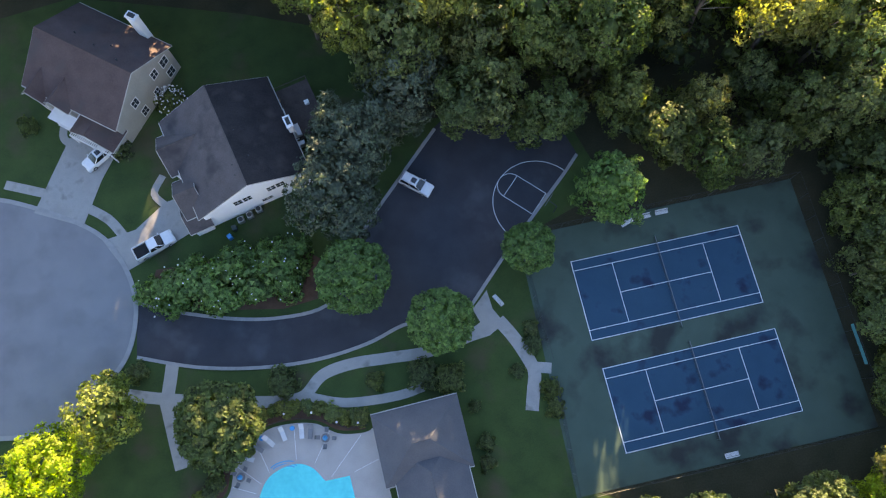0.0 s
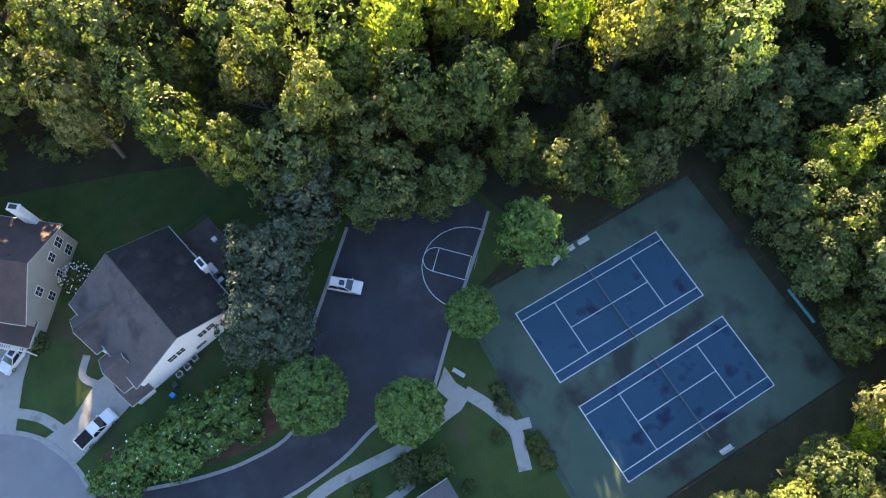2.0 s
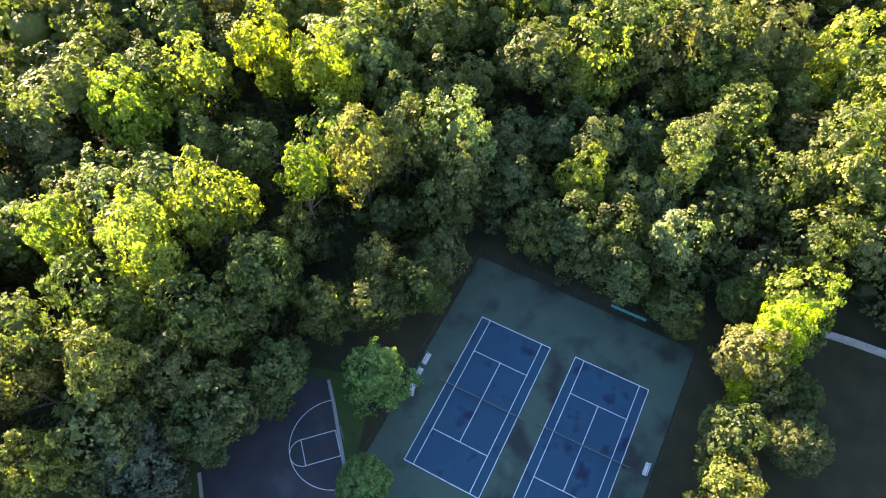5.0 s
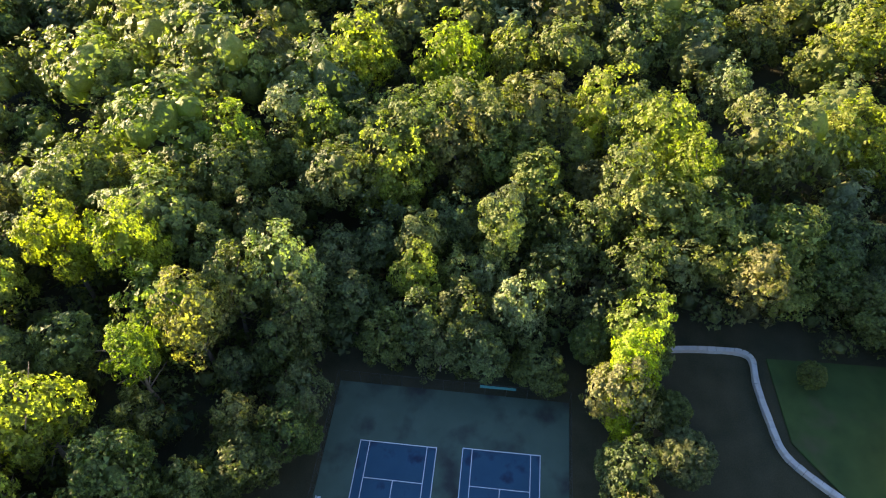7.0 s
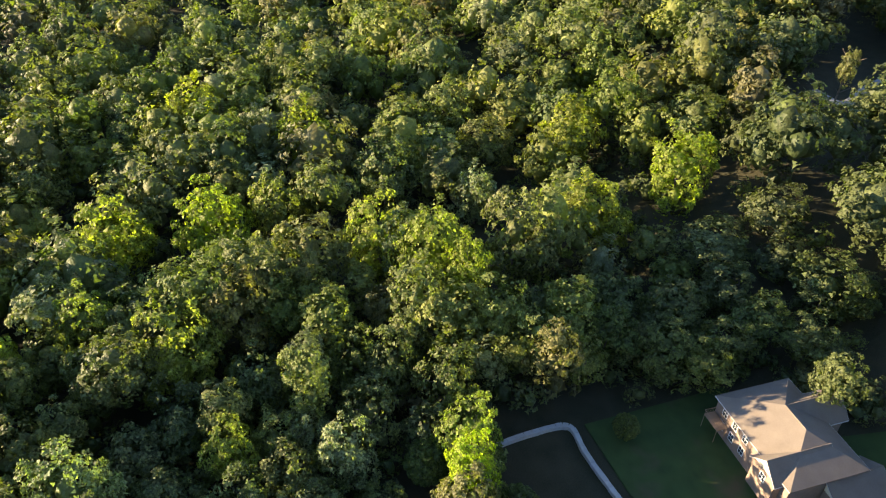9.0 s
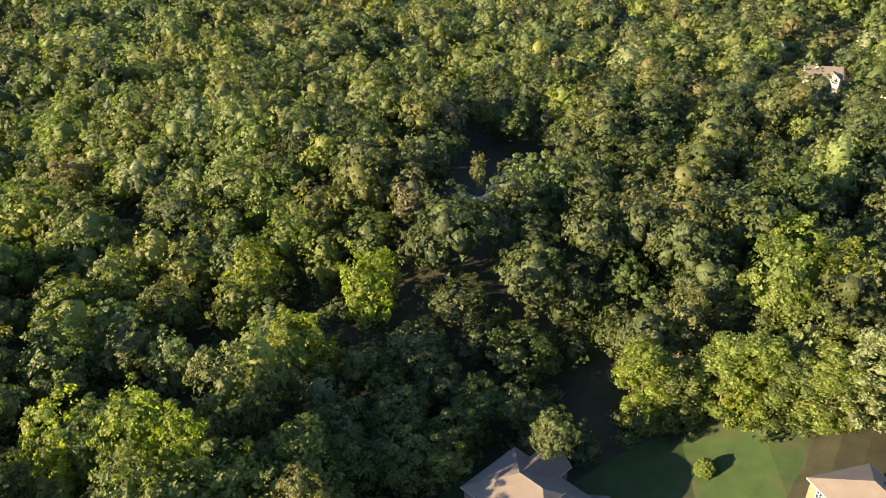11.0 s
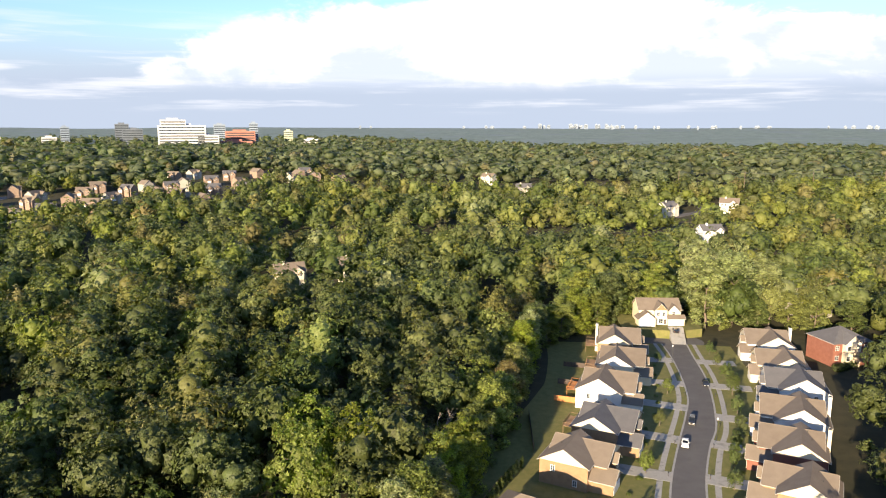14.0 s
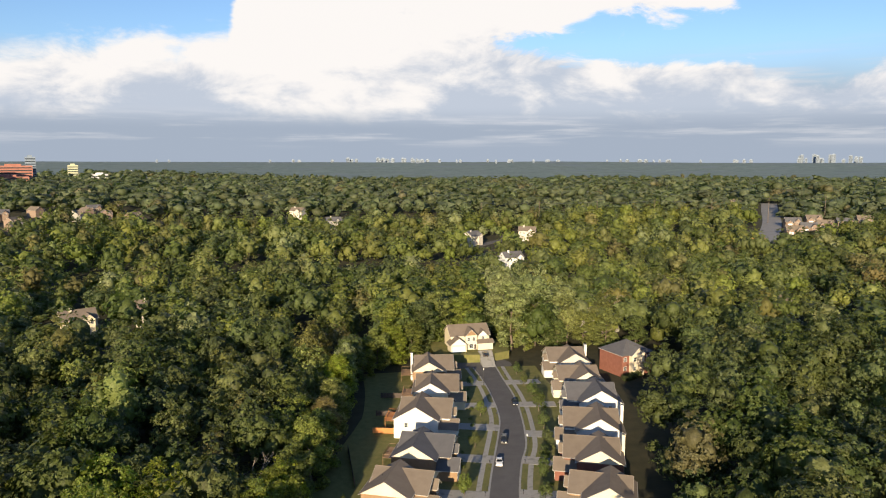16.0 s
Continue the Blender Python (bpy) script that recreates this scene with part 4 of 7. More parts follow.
for x, z, w, hh in ((-2.5, 3.7, 1.1, 1.3), (-1.2, 3.7, 1.1, 1.3), (2.2, 3.7, 1.1, 1.3), (3.5, 3.7, 1.1, 1.3), (1.0, 1.2, 1.5, 0.8), (5.9, 2.9, 1.2, 0.9)):
    opening(H2, "window", x, -7.0, z, -90, w, hh, PANE)
for y in (-4.5, 1.4, 4.0):
    opening(H2, "window", -9.0 if y < 0 else -8.6, y, 3.2 if y < 0 else 3.6, 180, 1.2, 1.3, PANE)
garage_door(H2, -9.6, -5.5, 0.05, 180, 3.0)
for y in (-3.0, 1.0, 4.6):
    opening(H2, "window", 7.4, y, 3.6, 0, 1.2, 1.4, PANE)
timber_deck(H2, 7.6, 12.6, -1.6, 6.6, 2.6, WOOD_DARK)
for x, y in ((1.6, -3.5), (1.2, 0.5), (-0.9, -5.4), (-0.7, -4.0)):
    roof_vent(H2, x, y, 9.3 - 0.53 * abs(x))
chimney(H2, 7.9, -0.6, 0, 7.4, SIDING_BRIGHT, 0.8, 1.6)


def wheel_bin(x, y, turn, mat, label):
    b = thing("wheeled_bin", pose(x, y, 0.03, 0, 0, turn), label, "bin", "bins beside the white house")
    bm = bmesh.new()
    box(bm, -0.28, 0.28, -0.3, 0.3, 0.05, 0.95, 0.03)
    part("body", bm, mat, b)
    bm = bmesh.new()
    box(bm, -0.31, 0.31, -0.34, 0.33, 0.95, 1.03, 0.03)
    part("lid", bm, mat, b)
    for s in (-0.3, 0.3):
        bm = bmesh.new()
        rod(bm, (s - 0.03, 0.28, 0.12), (s + 0.03, 0.28, 0.12), 0.12, seg=10)
        part("wheel", bm, RUBBER, b)


wheel_bin(-43.6, 25.3, 12, BIN_DARK, "dark green wheeled bin on grass")
wheel_bin(-44.4, 24.2, 25, BLUE_CLOTH, "blue wheeled bin on grass")


def air_unit(x, y):
    b = thing("air_conditioner", pose(x, y, 0.03, 0, 0, 13), "grey metal air conditioner beside the wall", "air conditioner", "air conditioners")
    bm = bmesh.new()
    box(bm, -0.42, 0.42, -0.42, 0.42, 0.05, 0.85, 0.04)
    part("casing", bm, METAL, b)
    bm = bmesh.new()
    bmesh.ops.create_cone(bm, cap_ends=True, segments=14, radius1=0.33, radius2=0.33, depth=0.03, matrix=Matrix.Translation((0, 0, 0.865)))
    part("fan_grille", bm, DARK, b)


for x, y in ((-42.6, 26.3), (-41.3, 26.7), (-40.0, 27.3)):
    air_unit(x, y)


def deck_box(x, y, z, sx_, sy_, sz_, mat, name, label, turn=13):
    bm = bmesh.new()
    box(bm, -sx_ / 2, sx_ / 2, -sy_ / 2, sy_ / 2, 0, sz_, 0.04)
    box(bm, -sx_ / 2 - 0.03, sx_ / 2 + 0.03, -sy_ / 2 - 0.03, sy_ / 2 + 0.03, sz_ - 0.12, sz_ - 0.05)
    ob = part(name, bm, mat)
    ob.matrix_basis = pose(x, y, z, 0, 0, turn)
    tagged(ob, label, name.replace("_", " "))


deck_box(-32.8, 36.4, 2.6, 1.3, 1.7, 0.7, PALE_CLOTH, "storage_box", "white plastic storage box on the deck")
deck_box(-34.2, 39.6, 2.6, 0.7, 0.7, 0.5, FLOWER, "planter", "white square planter on the deck")
deck_box(-30.6, 40.4, 2.6, 0.6, 0.6, 0.5, FLOWER, "planter", "white square planter on the deck")
deck_box(-32.2, 34.3, 2.6, 0.8, 0.6, 1.0, METAL, "grill", "grey metal barbecue grill on the deck")
deck_box(-34.6, 41.4, 2.6, 0.9, 0.3, 0.4, BRICK_TAN, "deck_cushion", "yellow cushion on the deck")

# the pool's clubhouse
CH = thing("clubhouse", pose(-24.4, -9.4, 0, 0, 0, 1.5), "single-storey clubhouse with a grey hipped shingle roof", "clubhouse")
mass(CH, -4.9, 4.9, -1.9, 5.7, 0, 3.0, 3.3, "x", SIDING_BEIGE, SHINGLE_GREY, hip=True, over=0.7)
mass(CH, -3.6, 4.2, -14.0, 2.0, 0, 2.96, 2.1, "y", SIDING_BEIGE, SHINGLE_GREY, hip=True, over=0.7)
for x in (-3.0, 0.0, 3.0):
    opening(CH, "window", x, 5.7, 1.0, 90, 1.2, 1.4, PANE)
opening(CH, "door", -4.9, 2.0, 0.1, 180, 1.0, 2.1, TRIM, bars=False)

# the house below the stream wall
HA = thing("house", pose(29.2, -75.6, 0.9, 0, 0, 0), "two-storey stone-faced house with a tan hipped shingle roof", "house")
mass(HA, -8.0, 9.4, -6.0, 6.6, -0.9, 5.8, 3.0, "x", BRICK_BROWN, SHINGLE_TAN, hip=True)
mass(HA, 0.5, 6.0, -9.6, 0.0, 0, 5.8, 2.6, "y", BRICK_BROWN, SHINGLE_TAN, gable=SIDING_CREAM)
mass(HA, -6.6, -1.8, -2.0, 8.0, 0, 5.6, 2.2, "y", BRICK_BROWN, SHINGLE_TAN, gable=SIDING_CREAM)
mass(HA, -11.0, -5.0, -9.0, 0.0, 0, 3.0, 1.9, "y", BRICK_BROWN, SHINGLE_TAN, gable=SIDING_CREAM)
for x in (2.0, 4.6, 7.2):
    for z in (0.9, 3.6):
        opening(HA, "window", x, 6.6, z, 90, 1.0, 1.5, PANE)
opening(HA, "window", -4.2, 8.0, 3.4, 90, 1.0, 1.3, PANE)
timber_deck(HA, 5.6, 9.2, 6.8, 8.8, 2.7, WOOD)


# the houses along the street
def street_house(apex, yaw, roof, gable, wall, front=1, long=15.0, deep=11.5, chim=None, low=False, trim_door=True, label="", deck=None, z=12.0):
    """A two-storey house beside the street. apex: where its gable meets the ridge at the near end."""
    c, s = math.cos(radians(180 - yaw)), math.sin(radians(180 - yaw))
    rz = radians(360 - yaw)
    ux, uy = Vector((math.cos(rz), math.sin(rz))), Vector((-math.sin(rz), math.cos(rz)))
    o = Vector(apex) + uy * (long / 2)
    h = thing("house", Matrix.Translation((o.x, o.y, z)) @ Matrix.Rotation(rz, 4, "Z"), label, "house", "houses along the street")
    f = front
    e = 4.6 if low else 5.9

    def X(a, b):
        return (a, b) if f > 0 else (-b, -a)
    hl = long / 2
    mass(h, *X(-deep * 0.5, deep * 0.5), -hl, hl * 0.55, 0, e, deep * 0.29, "y", wall, roof, gable=gable)
    mass(h, *X(-deep * 0.42, deep * 0.5 + 3.2), -hl + 3.4, hl, 0, e - 0.3, (long - 3.4) * 0.235, "x", wall, roof, gable=gable)
    mass(h, *X(deep * 0.5 - 0.6, deep * 0.5 + 5.6), -hl + 0.9, -hl + 7.2, 0, 3.1 if not low else 2.8, 2.0, "x", wall, roof, gable=gable)
    mass(h, *X(deep * 0.5 - 0.4, deep * 0.5 + 4.4), -hl + 7.4, -hl + 10.6, 3.0, e - 0.5, 1.4, "x", wall, roof, gable=gable)
    face = 0 if f > 0 else 180
    garage_door(h, f * (deep * 0.5 + 5.6), -hl + 4.05, 0.05, face)
    opening(h, "window", f * (deep * 0.5 + 4.4), -hl + 9.0, 3.4, face, 1.4, 1.3, PANE)
    opening(h, "front_door", f * (deep * 0.5 + 3.2), -hl + 9.0, 0.2, face, 1.0, 2.1, WOOD, bars=False)
    for y in (-hl + 11.4, ):
        opening(h, "window", f * (deep * 0.5 + 3.2), y, 0.9, face, 1.2, 1.5, PANE)
    for x, zz in ((-deep * 0.22, 3.5), (deep * 0.24, 0.9)):
        opening(h, "window", f * x, -hl, zz, -90, 0.9, 1.4, PANE)
    opening(h, "window", f * -deep * 0.5, 0.0, 3.5, 180 - face, 1.2, 1.4, PANE)
    opening(h, "window", f * -deep * 0.5, -3.0, 0.9, 180 - face, 1.6, 1.6, PANE)
    roof_vent(h, f * -deep * 0.2, -hl * 0.3, e + deep * 0.29 * 0.6 + 0.2)
    roof_vent(h, f * -deep * 0.12, hl * 0.1, e + deep * 0.29 * 0.76 + 0.2)
    if chim:
        chimney(h, f * -(deep * 0.5 + 0.4), hl * 0.1, 0, e + deep * 0.29 + 1.1, chim, 0.8, 1.5)
    if deck:
        x0, x1 = X(-deep * 0.5 - 4.2, -deep * 0.5 - 0.2)
        timber_deck(h, x0, x1, -1.5, hl * 0.7, 2.4, deck)
    return h


def cross_house(mid, yaw, roof, wall, label, z=12.0, gable=None):
    """A two-storey house with its ridge square to the street and a hipped back."""
    h = thing("house", Matrix.Translation((*mid, z)) @ Matrix.Rotation(radians(360 - yaw), 4, "Z"), label, "house", "houses along the street")
    mass(h, -7.6, 6.2, -5.2, 5.2, 0, 5.6, 3.0, "x", wall, roof, hip=True)
    mass(h, 0.5, 8.4, -4.9, 0.4, 0, 5.3, 2.0, "x", wall, roof, gable=gable)
    mass(h, 5.6, 10.6, 0.2, 5.4, 0, 3.0, 1.8, "x", wall, roof, gable=gable)
    mass(h, -3.4, 1.6, -6.6, 0, 0, 5.2, 1.9, "y", wall, roof, gable=gable)
    for x, zz in ((-5.6, 3.5), (-5.6, 0.9), (3.4, 3.5), (5.8, 3.5), (4.6, 0.9)):
        opening(h, "window", x, -5.2 if x < 0 else -4.9, zz, -90, 1.0, 1.5, PANE)
    for zz in (0.9, 3.4):
        opening(h, "window", -0.9, -6.6, zz, -90, 1.2, 1.4, PANE)
    opening(h, "window", 8.4, -2.2, 3.4, 0, 1.4, 1.4, PANE)
    opening(h, "front_door", 8.4, -1.0, 0.2, 0, 1.0, 2.1, WOOD, bars=False)
    garage_door(h, 10.6, 2.8, 0.05, 0, 4.2)
    for y in (-2.6, 1.8):
        opening(h, "window", -7.6, y, 3.5, 180, 1.2, 1.4, PANE)
    opening(h, "window", -7.6, 0.0, 0.9, 180, 1.8, 1.6, PANE)
    roof_vent(h, -4.0, 1.6, 7.9)
    roof_vent(h, -2.4, 2.2, 7.6)
    return h


cross_house((-12.0, -100.5), 209, SHINGLE_TAN, BRICK_TAN, "tan-roofed brick house beside the dark lawn", z=11.2)
cross_house((-18.6, -119.0), 207, SHINGLE_TAN, BRICK_TAN, "tan-roofed brick house at the wood's edge", z=11.8)
cross_house((-26.6, -138.2), 206, SHINGLE_TAN, BRICK_TAN, "tan-roofed house with tan brick walls")
street_house((-34.4, -159.0), 203, SHINGLE_TAN, SIDING_CREAM, BRICK_TAN, label="tan-roofed brick house with a cream gable", long=15.5)
street_house((-43.3, -178.0), 200, SHINGLE_GREY, SIDING_CREAM, BRICK_TAN, label="grey-roofed house with a pale yellow gable over brick", long=17, deck=WOOD)
street_house((-47.6, -204.8), 196, SHINGLE_TAN, SIDING_WHITE, SIDING_WHITE, label="white-sided house with a brown shingle roof", long=18, deep=13, deck=WOOD_ORANGE)
street_house((-55.5, -227.5), 191, SHINGLE_TAN, SIDING_WHITE, SIDING_CREAM, label="cream-gabled house with a brown shingle roof", long=18, deck=WOOD)
street_house((-58.6, -251.0), 187, SHINGLE_TAN, SIDING_CREAM, BRICK_TAN, chim=SIDING_WHITE, label="tan brick house with a tall white chimney", long=18, deck=WOOD)
street_house((-83.5, -147.5), 204, SHINGLE_TAN, SIDING_CREAM, BRICK_TAN, front=-1, label="tan-roofed house with cream gables across the street", long=15)
street_house((-89.4, -167.0), 200, SHINGLE_TAN, SIDING_CREAM, BRICK_RED, front=-1, chim=SIDING_CREAM, label="house with pale yellow gable, red brick and cream chimney", long=17)
street_house((-97.4, -186.6), 197, SHINGLE_TAN, SIDING_WHITE, SIDING_WHITE, front=-1, chim=SIDING_WHITE, label="white-sided house with a broad gable and white chimney", long=18, deep=13)
street_house((-107.0, -209.5), 192, SHINGLE_GREY, SIDING_WHITE, SIDING_WHITE, front=-1, label="white house with a blue-grey shingle roof", long=18, deep=13)
street_house((-110.5, -230.0), 189, SHINGLE_TAN, SIDING_CREAM, SIDING_CREAM, front=-1, label="cream house with a tan shingle roof", long=17)
street_house((-114.5, -253.0), 187, SHINGLE_TAN, SIDING_BEIGE, SIDING_WHITE, front=-1, chim=SIDING_WHITE, label="beige house with a tall white chimney near the street's end", long=18)

HE = thing("house", pose(-81.0, -293.0, 15.5, 0, 0, 184), "cream house with twin gables closing the street", "house", "houses along the street")
mass(HE, -8.0, 8.5, -5, 6, 0, 5.7, 3.4, "x", SIDING_CREAM, SHINGLE_TAN)
mass(HE, -2.2, 2.6, -6.8, 0, 0, 6.0, 2.5, "y", SIDING_CREAM, SHINGLE_TAN, gable=BRICK_TAN)
mass(HE, -9.2, -2.6, -9.6, -4.0, 0, 3.1, 2.6, "y", SIDING_CREAM, SHINGLE_TAN, gable=SIDING_WHITE)
mass(HE, 2.8, 9.2, -8.0, -4.6, 0, 2.9, 1.0, "x", SIDING_CREAM, SHINGLE_TAN)
mass(HE, 3.4, 7.4, -6.0, 0, 0, 5.6, 2.0, "y", SIDING_CREAM, SHINGLE_TAN, gable=SIDING_WHITE)
garage_door(HE, -5.9, -9.6, 0.05, -90)
for x in (-0.9, 1.3, 5.4):
    opening(HE, "window", x, -6.8 if x < 3 else -6.0, 3.7, -90, 1.1, 1.5, PANE)
opening(HE, "window", 0.2, -6.8, 0.7, -90, 1.6, 1.7, PANE)
opening(HE, "front_door", 1.9, -6.8, 0.2, -90, 0.9, 2.1, WOOD_DARK, bars=False)

HR = thing("house", pose(-137.5, -258.5, 12, 0, 0, 197), "red brick house with a grey hipped roof and stacked rear porches", "house")
mass(HR, -7.5, 7.5, -6, 7, -1, 8.4, 4.0, "y", BRICK_RED, SHINGLE_GREY, hip=True)
mass(HR, -4.0, 2.2, -7.4, 0, -1, 8.4, 2.6, "y", SIDING_CREAM, SHINGLE_GREY, gable=SIDING_BEIGE)
for x, z in ((5.2, 5.9), (5.2, 2.4), (-2.6, 2.4), (-6.0, 5.9), (-6.0, 2.4), (-2.6, 5.9)):
    opening(HR, "window", x, -6.0 if abs(x) > 4 else -7.4, z, -90, 1.2, 1.5, PANE)
for y in (-3, 1, 5):
    opening(HR, "window", 7.5, y, 3.7, 0, 1.1, 1.5, PANE)
for z in (2.9, 5.4):
    timber_deck(HR, -1.0, 4.2, -10.2, -7.6, z, BRICK_BROWN)

lay("lawn_end_house", [(-66, -281), (-83.8, -279), (-84, -300), (-66, -302)], 3.3, LAWN, "raised front lawn of the last house", "lawn", th=3.6, base=12.0)
lay("lawn_end_house_west", [(-90.2, -280), (-97, -283), (-98, -302), (-84.2, -300), (-84.2, -284.4), (-90.2, -284.4)], 3.28, LAWN, "raised side lawn of the last house", "lawn", th=3.6, base=12.0)

# houses glimpsed among the trees
GLIMPSED = ((91, -353, 20, 30, SHINGLE_TAN, SIDING_CREAM, "cream gabled house among trees"), (62, -372, 12, 10, SHINGLE_TAN, SIDING_BEIGE, "tan house half hidden by trees"),
            (-152, -322, 25, 30, SHINGLE_GREY, SIDING_GREY, "small grey house behind the trees"), (-156, -497, 22, 14, SHINGLE_GREY, SIDING_WHITE, "grey house with a grey roof among trees"),
            (-150, -604, 22, 40, SHINGLE_GREY, SIDING_BEIGE, "beige gabled house at a side road"), (-205, -622, 14, -20, SHINGLE_TAN, SIDING_BEIGE, "tan house at a side road"),
            (-34, -716, 24, 5, SHINGLE_GREY, SIDING_GREY, "grey house with a grey roof among trees"), (3, -800, 24, -30, SHINGLE_TAN, SIDING_BEIGE, "beige house among trees"),
            (174, 92, 0, 60, SHINGLE_GREY, SIDING_GREY, "grey house deep in shade among trees"), (-470, -745, 18, 35, SHINGLE_TAN, BRICK_BROWN, "brown brick house near the wide road"),
            (-500, -770, 18, 35, SHINGLE_TAN, BRICK_BROWN, "brown brick house near the wide road"), (-250, -330, 14, 20, SHINGLE_TAN, SIDING_GREY, "grey house in shade among trees"),
            (-420, -1060, 32, 25, SHINGLE_TAN, BRICK_BROWN, "far brown brick house"))
for x, y, up_, turn, roof, wall, lab in GLIMPSED:
    h = thing("house", pose(x, y, float(terrain(x, y)) + (3.0 if y < -300 else 0.0), 0, 0, turn), lab, "house", "houses among the trees")
    mass(h, -7.5, 7.5, -5, 5.5, -4, 5.8, 3.6, "x", wall, roof)
    mass(h, -6.0, -0.6, -1.0, 7.4, -4, 5.6, 2.4, "y", wall, roof)
    mass(h, 1.6, 6.8, -7.6, 0, -4, 5.6, 2.2, "y", wall, roof)
    for xx in (-4.6, -2.0):
        opening(h, "window", xx, 7.4, 3.4, 90, 1.1, 1.5, PANE)
    for xx in (2.6, 5.4):
        opening(h, "window", xx, 5.5, 3.4, 90, 1.1, 1.5, PANE)
    chimney(h, 3.0, 1.0, 5.5, 10.6, wall, 1.2, 0.8)


# ---- vehicles ----
def vehicle(x, y, z, yaw, kind, paint, label):
    """A car, estate or pickup, its nose towards yaw."""
    v = thing({"pickup": "pickup_truck", "suv": "car", "sedan": "car"}[kind], pose(x, y, z, 0, 0, 90 - yaw), label, "car", "parked vehicles")
    L2, W2 = {"pickup": (2.8, 0.98), "suv": (2.35, 0.93), "sedan": (2.35, 0.9)}[kind]
    hood, belt, top = {"pickup": (1.08, 1.15, 1.85), "suv": (1.0, 1.08, 1.72), "sedan": (0.9, 0.98, 1.45)}[kind]
    prof = [(-L2, 0.35), (-L2, belt - 0.1), (-L2 + 0.12, belt), (L2 - 1.45, belt), (L2 - 0.35, hood - 0.06), (L2 - 0.05, hood - 0.3), (L2, 0.4), (L2 - 0.1, 0.3), (-L2 + 0.1, 0.28)]
    bm = bmesh.new()
    sides = []
    for s, w in ((-1, W2), (1, W2)):
        sides.append([bm.verts.new((px, s * (w - (0.06 if pz > belt - 0.15 else 0)), pz)) for px, pz in prof])
    bm.faces.new(sides[0])
    bm.faces.new(sides[1][::-1])
    for i in range(len(prof)):
        j = (i + 1) % len(prof)
        bm.faces.new((sides[0][i], sides[0][j], sides[1][j], sides[1][i]))
    bmesh.ops.recalc_face_normals(bm, faces=bm.faces)
    bmesh.ops.bevel(bm, geom=[e for e in bm.edges], offset=0.045, segments=2, affect="EDGES")
    part("body", bm, paint, v)
    c0, c1 = {"pickup": (-0.75, 1.35), "suv": (-2.2, 1.05), "sedan": (-1.55, 0.95)}[kind]
    r0, r1 = {"pickup": (-0.55, 0.55), "suv": (-1.95, 0.2), "sedan": (-0.85, 0.15)}[kind]
    bm = bmesh.new()
    low = [bm.verts.new(p) for p in ((c0, -W2 + 0.08, belt - 0.02), (c1, -W2 + 0.08, belt - 0.02), (c1, W2 - 0.08, belt - 0.02), (c0, W2 - 0.08, belt - 0.02))]
    hi = [bm.verts.new(p) for p in ((r0, -W2 + 0.26, top - 0.05), (r1, -W2 + 0.26, top - 0.05), (r1, W2 - 0.26, top - 0.05), (r0, W2 - 0.26, top - 0.05))]
    bm.faces.new(low[::-1])
    bm.faces.new(hi)
    for i in range(4):
        j = (i + 1) % 4
        bm.faces.new((low[i], low[j], hi[j], hi[i]))
    part("cabin_glass", bm, CAR_GLASS, v, "dark tinted glass")
    bm = bmesh.new()
    box(bm, r0 - 0.05, r1 + 0.05, -W2 + 0.24, W2 - 0.24, top - 0.06, top, 0.025)
    roof = part("roof", bm, paint, v)
    for s in (-1, 1):
        for a, b in ((c0, r0), (c1, r1), ((c0 + c1) / 2, (r0 + r1) / 2)):
            bm = bmesh.new()
            rod(bm, (a, s * (W2 - 0.08), belt - 0.02), (b, s * (W2 - 0.26), top - 0.05), 0.045, seg=5)
            part("pillar", bm, paint, roof)
    if kind == "suv":
        bm = bmesh.new()
        box(bm, -0.75, 0.0, -0.38, 0.38, top - 0.004, top + 0.006)
        part("sunroof", bm, CAR_GLASS, roof)
        for s in (-1, 1):
            bm = bmesh.new()
            rod(bm, (r0 + 0.1, s * (W2 - 0.3), top + 0.05), (r1 - 0.1, s * (W2 - 0.3), top + 0.05), 0.025, seg=5)
            part("roof_rail", bm, METAL, roof)
    if kind == "pickup":
        bm = bmesh.new()
        box(bm, -L2 + 0.12, -0.85, -W2 + 0.14, W2 - 0.14, belt - 0.02, belt + 0.012)
        part("bed", bm, RUBBER, v, "dark open load bed")
        for s in (-1, 1):
            bm = bmesh.new()
            box(bm, -L2 + 0.06, -0.82, s * (W2 - 0.07) - 0.05, s * (W2 - 0.07) + 0.05, belt - 0.02, belt + 0.28, 0.02)
            part("bed_side", bm, paint, v)
        bm = bmesh.new()
        box(bm, -L2 + 0.0, -L2 + 0.08, -W2 + 0.1, W2 - 0.1, belt - 0.02, belt + 0.26, 0.02)
        part("tailgate", bm, paint, v)
    for s in (-1, 1):
        for wx in (-L2 + 0.95, L2 - 0.95):
            bm = bmesh.new()
            rod(bm, (wx, s * (W2 - 0.2), 0.34), (wx, s * (W2 + 0.015), 0.34), 0.34, seg=16)
            w = part("wheel", bm, RUBBER, v, "black tyre")
            bm = bmesh.new()
            rod(bm, (wx, s * (W2 + 0.0), 0.34), (wx, s * (W2 + 0.03), 0.34), 0.2, seg=12)
            part("rim", bm, METAL, w)
        bm = bmesh.new()
        box(bm, L2 - 0.16, L2 + 0.01, s * (W2 - 0.38) - 0.18, s * (W2 - 0.38) + 0.18, hood - 0.36, hood - 0.2, 0.02)
        part("headlight", bm, LAMP_MAT, v, "clear headlight")
        bm = bmesh.new()
        box(bm, -L2 - 0.012, -L2 + 0.1, s * (W2 - 0.22) - 0.12, s * (W2 - 0.22) + 0.12, belt - 0.34, belt - 0.12, 0.02)
